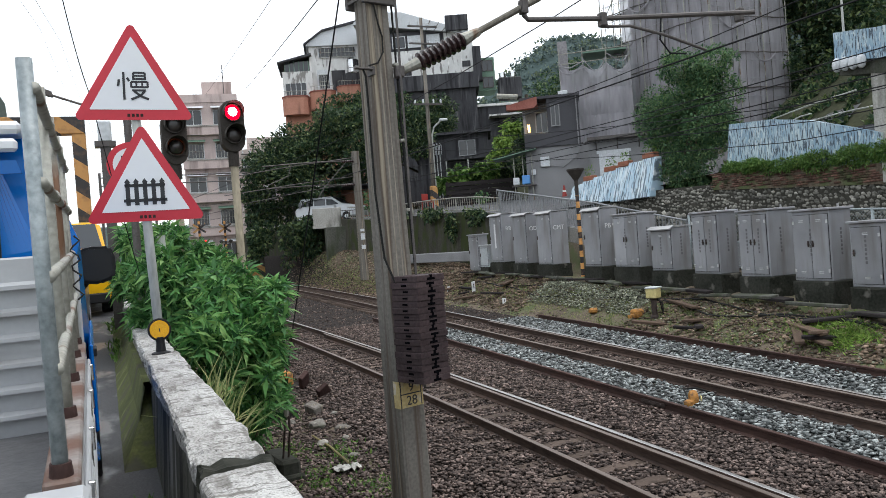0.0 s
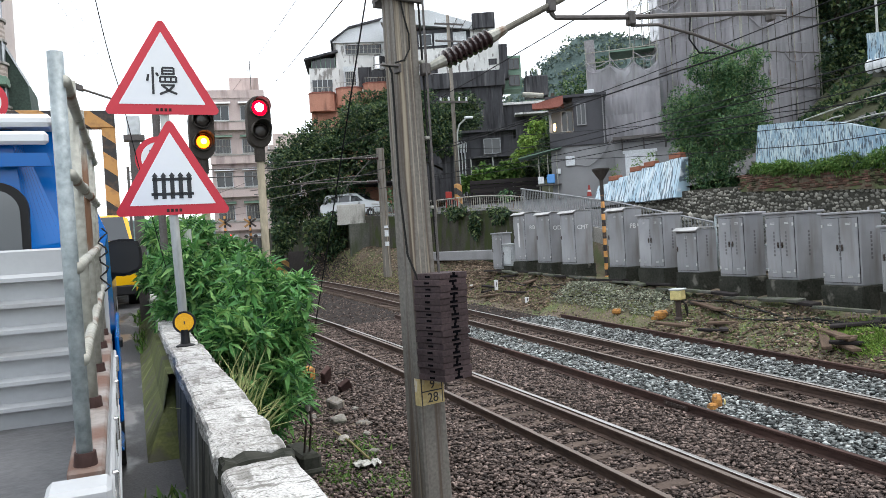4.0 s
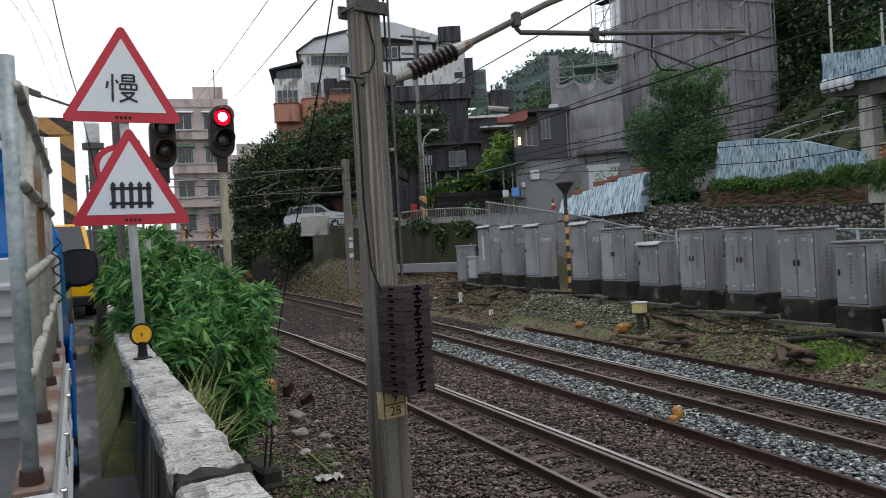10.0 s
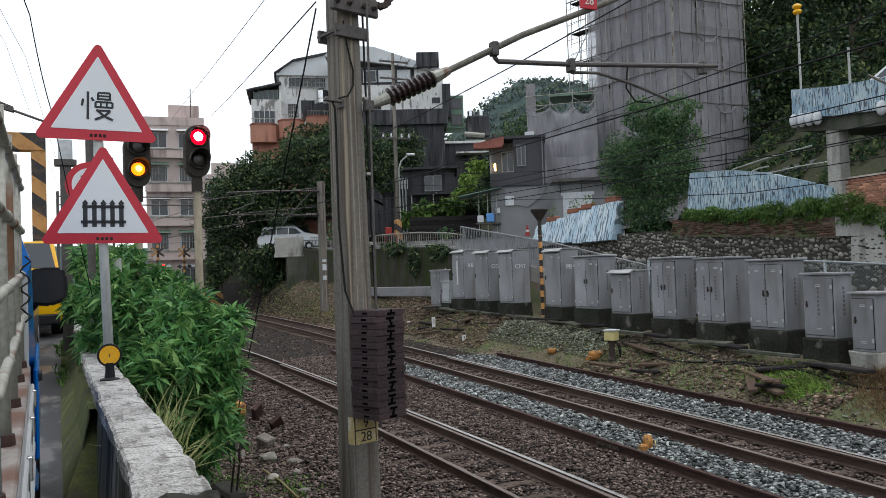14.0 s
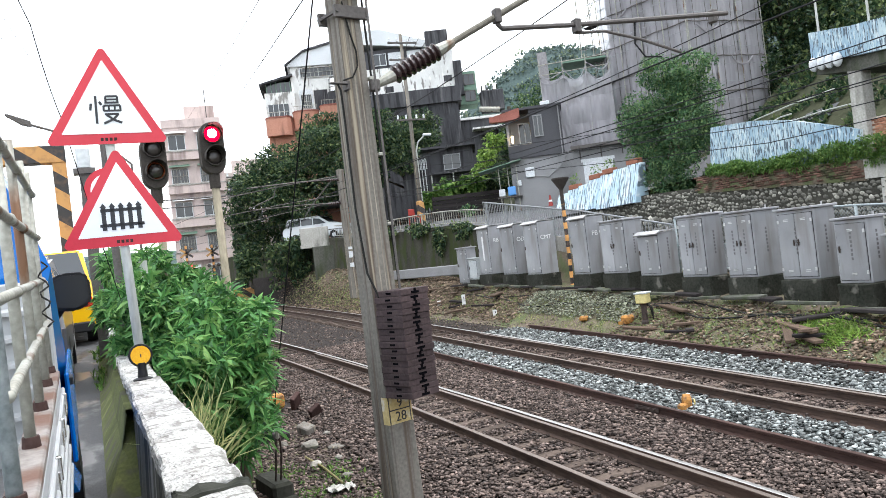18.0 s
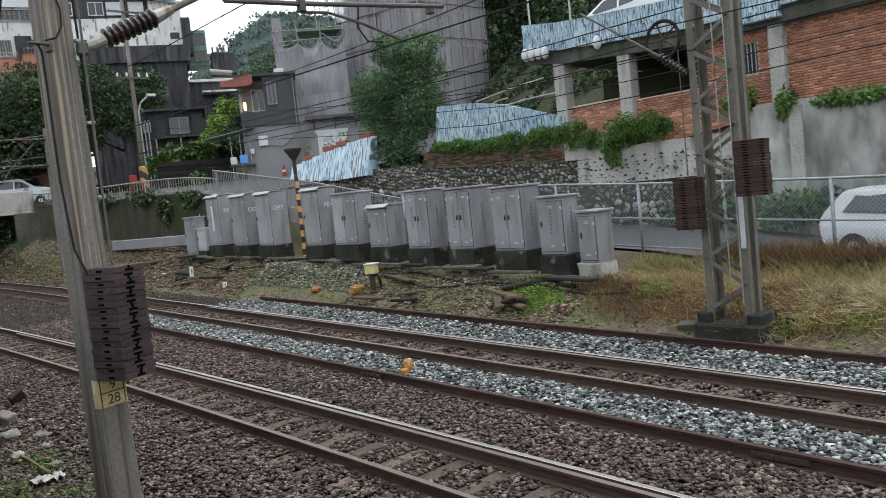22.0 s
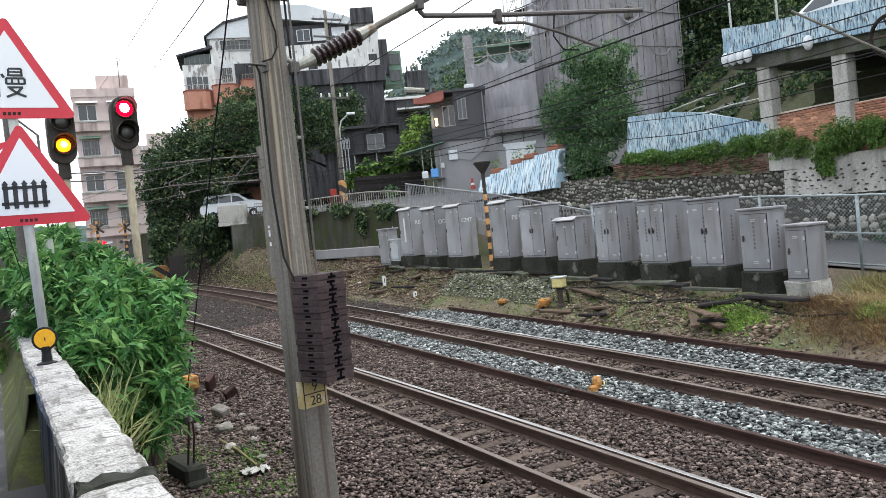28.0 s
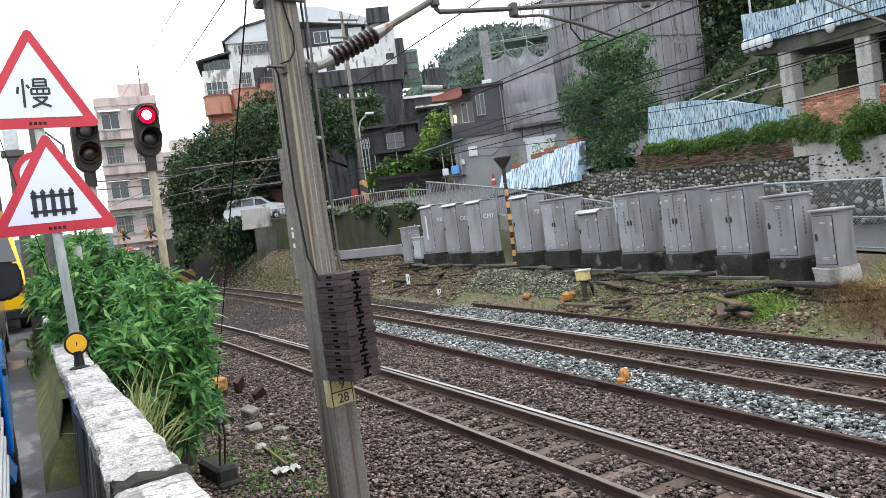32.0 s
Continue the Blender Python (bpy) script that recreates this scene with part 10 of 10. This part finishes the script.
# litter and anchor near the pole
t = thing("stay_anchor", "mossy concrete anchor block with twin steel stay rods", "anchor", at=pose(1.6, 10.5, ground_z(1.6, 10.5), 0, 0, 8))
add(t, "block", -0.14, 0.14, -0.5, 0.3, -0.3, 0.22, M["plinth"], "", 0.04)
add(t, "step", -0.16, 0.16, -0.6, -0.5, -0.3, 0.05, M["plinth"], "", 0.03)
for dx in (-0.035, 0.035):
    bm = bm_new()
    tube(bm, [(dx, -0.3, 0.2), (dx - 0.02, -0.52, 0.62), (dx * 0.3 - 0.03, -0.62, 0.98)], 0.014, 6)
    part("stay_rod", bm, M["iron_dark"], t)
bm = bm_new()
lathe(bm, [(0.01, -0.1), (0.03, -0.08), (0.035, 0.08), (0.01, 0.1)], 8, pose(-0.035, -0.6, 0.9, 14))
part("turnbuckle", bm, M["galv_worn"], t)
for k, (x, y, s) in enumerate(((2.55, 12.4, 0.2), (2.35, 11.2, 0.13), (2.75, 11.4, 0.1), (2.2, 12.9, 0.13), (2.95, 12.9, 0.09), (2.6, 10.4, 0.1), (3.05, 10.9, 0.07), (2.3, 14.2, 0.12))):
    bm = bm_new()
    bmesh.ops.create_icosphere(bm, subdivisions=2, radius=1.0)
    for v in bm.verts:
        v.co = v.co * (1 + 0.3 * noise.noise(v.co * 1.5 + Vector((k * 5, 0, 0))))
        v.co = Vector((v.co.x * s, v.co.y * s * 0.8, v.co.z * s * 0.6)) * 0.75
    tagged(part("rock", bm, M["boulder"], at=pose(x, y, ground_z(x, y) + s * 0.3, 0, 0, 40 * k)), "grey rock lying on the dirt by the track", "rock", "rocks by the track")
t = thing("concrete_block", "pale broken concrete block tilted on the stones", "block", at=pose(2.73, 13.5, ground_z(2.73, 13.5) + 0.08, 12, -14, 25))
add(t, "body", -0.1, 0.1, -0.15, 0.15, -0.1, 0.09, M["pole_concrete"], "", 0.02)
t = thing("concrete_slab", "flat pale slab half sunk in the stones", "slab", at=pose(2.98, 12.1, ground_z(2.98, 12.1), 3, 2, 60))
add(t, "body", -0.14, 0.14, -0.2, 0.2, -0.1, 0.03, M["pole_concrete"], "", 0.02)
t = thing("orange_cap", "orange rusted cap on a dark cable block", "cap", at=pose(2.62, 15.75, ground_z(2.62, 15.75), 0, 0, 20))
add(t, "body", -0.16, 0.16, -0.15, 0.15, 0.12, 0.42, M["orange_rust"], "", 0.05)
add(t, "foot", -0.12, 0.12, -0.12, 0.12, -0.1, 0.14, M["iron_dark"], "", 0.02)
for x, y, turn, z in ((2.98, 15.5, 35, 0.2), (3.12, 14.4, 15, 0.1)):
    t = thing("steel_plate", "rust-brown steel plate leaning among the stones", "plate", at=pose(x, y, ground_z(x, y) + z, 25, -30, turn), group="rusty plates")
    add(t, "body", -0.12, 0.12, -0.05, 0.05, -0.16, 0.16, M["weight_rust"], "", 0.012)
t = thing("old_sleeper", "dark weathered sleeper lying beside the anchor", "sleeper", at=pose(2.0, 13.45, ground_z(2.0, 13.45) + 0.05, 0, 3, -8))
add(t, "body", -0.42, 0.42, -0.12, 0.12, -0.14, 0.1, M["wood_dark"], "", 0.02)
t = thing("cloth_scrap", "crumpled white cloth and a stick on the weeds", "litter", at=pose(2.37, 9.9, ground_z(2.37, 9.9) + 0.05))
bm = bm_new()
g = [[bm.verts.new((0.035 * i - 0.17, 0.03 * j - 0.1, 0.06 * noise.noise(Vector((i * 0.8, j * 0.8, 4))) + 0.03)) for i in range(11)] for j in range(8)]
for j in range(7):
    for i in range(10):
        bm.faces.new((g[j][i], g[j][i + 1], g[j + 1][i + 1], g[j + 1][i]))
rag = part("cloth", bm, M["rag_white"], t)
md = rag.modifiers.new("thick", "SOLIDIFY")
md.thickness = 0.006
bm = bm_new()
tube(bm, [(-0.04, 1.9, 0.06), (0.02, 1.0, 0.08), (0.05, 0.1, 0.06)], 0.016, 6)
part("stick", bm, M["straw"], t)
for k, pts in enumerate(([(5.2, 19.3, 0), (4.4, 19.8, 0), (3.5, 20.7, 0), (2.9, 20.9, 0)], [(4.8, 16.0, 0), (4.1, 16.3, 0), (3.4, 16.9, 0), (2.9, 16.7, 0)], [(4.5, 15.1, 0), (3.8, 15.2, 0), (3.1, 15.6, 0), (2.75, 15.7, 0)],
                         [(12.6, 8.6, 0), (12.5, 12, 0), (12.7, 15.5, 0), (12.45, 19, 0), (12.6, 24, 0), (12.4, 29, 0)], [(12.75, 10, 0), (12.3, 14, 0), (12.6, 18, 0), (12.2, 22, 0), (12.5, 27, 0)])):
    bm = bm_new()
    q = []
    for a, b in zip(pts, pts[1:]):
        for i in range(8):
            v = Vector(a).lerp(Vector(b), i / 8)
            v.x += 0.06 * math.sin(i * 0.8 + k)
            v.z = ground_z(v.x, v.y) + 0.035
            q.append(v)
    tube(bm, q, 0.024 if k > 2 else 0.018, 6)
    tagged(part("ground_cable", bm, M["cable"]), "black cable trailing over the ground", "cable", "cables on the ground")
# white pipe rails on the slope beside the tower
for k, (a, b) in enumerate((((29.0, 28.6, 7.43), (29.0, 23.95, 7.85)), ((28.5, 27.1, 7.05), (28.5, 25.9, 7.2)), ((28.5, 26.1, 6.86), (28.5, 22.75, 6.95)))):
    bm = bm_new()
    tube(bm, [a, Vector(a).lerp(Vector(b), 0.5) + Vector((0, 0, 0.05)), b], 0.035, 8)
    tagged(part("pipe", bm, M["post_grey"]), "pale pipe climbing the slope", "pipe", "pipes on the slope")


# ---------------------------------------------------------------- top of the ramp where it meets the lane
v = [(x, y, z) for y, k in ((29.6, 0.0), (30.3, 0.45), (31.2, 1.0), (33.0, 1.5)) for x, z in [(x, low_road_z(29.6) + 0.03 + k * (hill_z(x - 15.35, 31.2) + 0.09 - low_road_z(29.6) - 0.03) if k <= 1 else hill_z(x - wall_line(33.0), 33.0) + 0.09) for x in (15.4, 17.0, 18.6, 20.25)]]
me = fast_mesh("ramp_head", v, [(j * 4 + i, j * 4 + i + 1, j * 4 + i + 5, j * 4 + i + 4) for j in range(3) for i in range(3)])
me.materials.append(M["asphalt"])
tagged(new("ramp_head", me), "grey asphalt where the ramp joins the lane", "road", kind="structure")


# ---------------------------------------------------------------- what moves
def lane_z(x, y):
    return hill_z(x - wall_line(y), y) + 0.065


def motions():
    way = [(0.0, 24.9, 20.0, 91), (4.0, 24.9, 20.0, 91), (4.6, 24.6, 25.8, 98), (5.0, 23.4, 29.6, 113), (5.25, 22.5, 31.4, 118), (5.5, 21.6, 33.1, 112), (5.75, 20.9, 34.7, 108), (6.0, 20.2, 36.1, 105),
           (6.25, 19.5, 37.1, 104), (6.5, 18.8, 38.2, 104), (6.75, 18.1, 39.2, 106), (7.0, 17.4, 40.2, 112), (7.2, 15.8, 40.8, 123), (7.45, 14.9, 43.0, 103), (7.8, 15.0, 46.2, 86), (8.2, 16.0, 49.3, 76), (8.7, 17.2, 52.6, 74), (9.3, 17.9, 55.0, 74), (32.0, 17.9, 55.0, 74)]
    # the added half-shell turns aside to imitate each flash of the amber lamp
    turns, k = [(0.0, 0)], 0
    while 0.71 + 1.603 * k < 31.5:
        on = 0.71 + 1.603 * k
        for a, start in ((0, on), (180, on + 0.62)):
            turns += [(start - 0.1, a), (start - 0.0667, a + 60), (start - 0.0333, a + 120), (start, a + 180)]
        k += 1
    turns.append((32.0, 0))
    place = amber_flash_mask.matrix_basis.translation
    walk(amber_flash_mask, [(t, pose(*place, 0, 0, a)) for t, a in turns])
    walk(black_car, [(t, pose(x, y, lane_z(x, y), 0, 0, a)) for t, x, y, a in way])


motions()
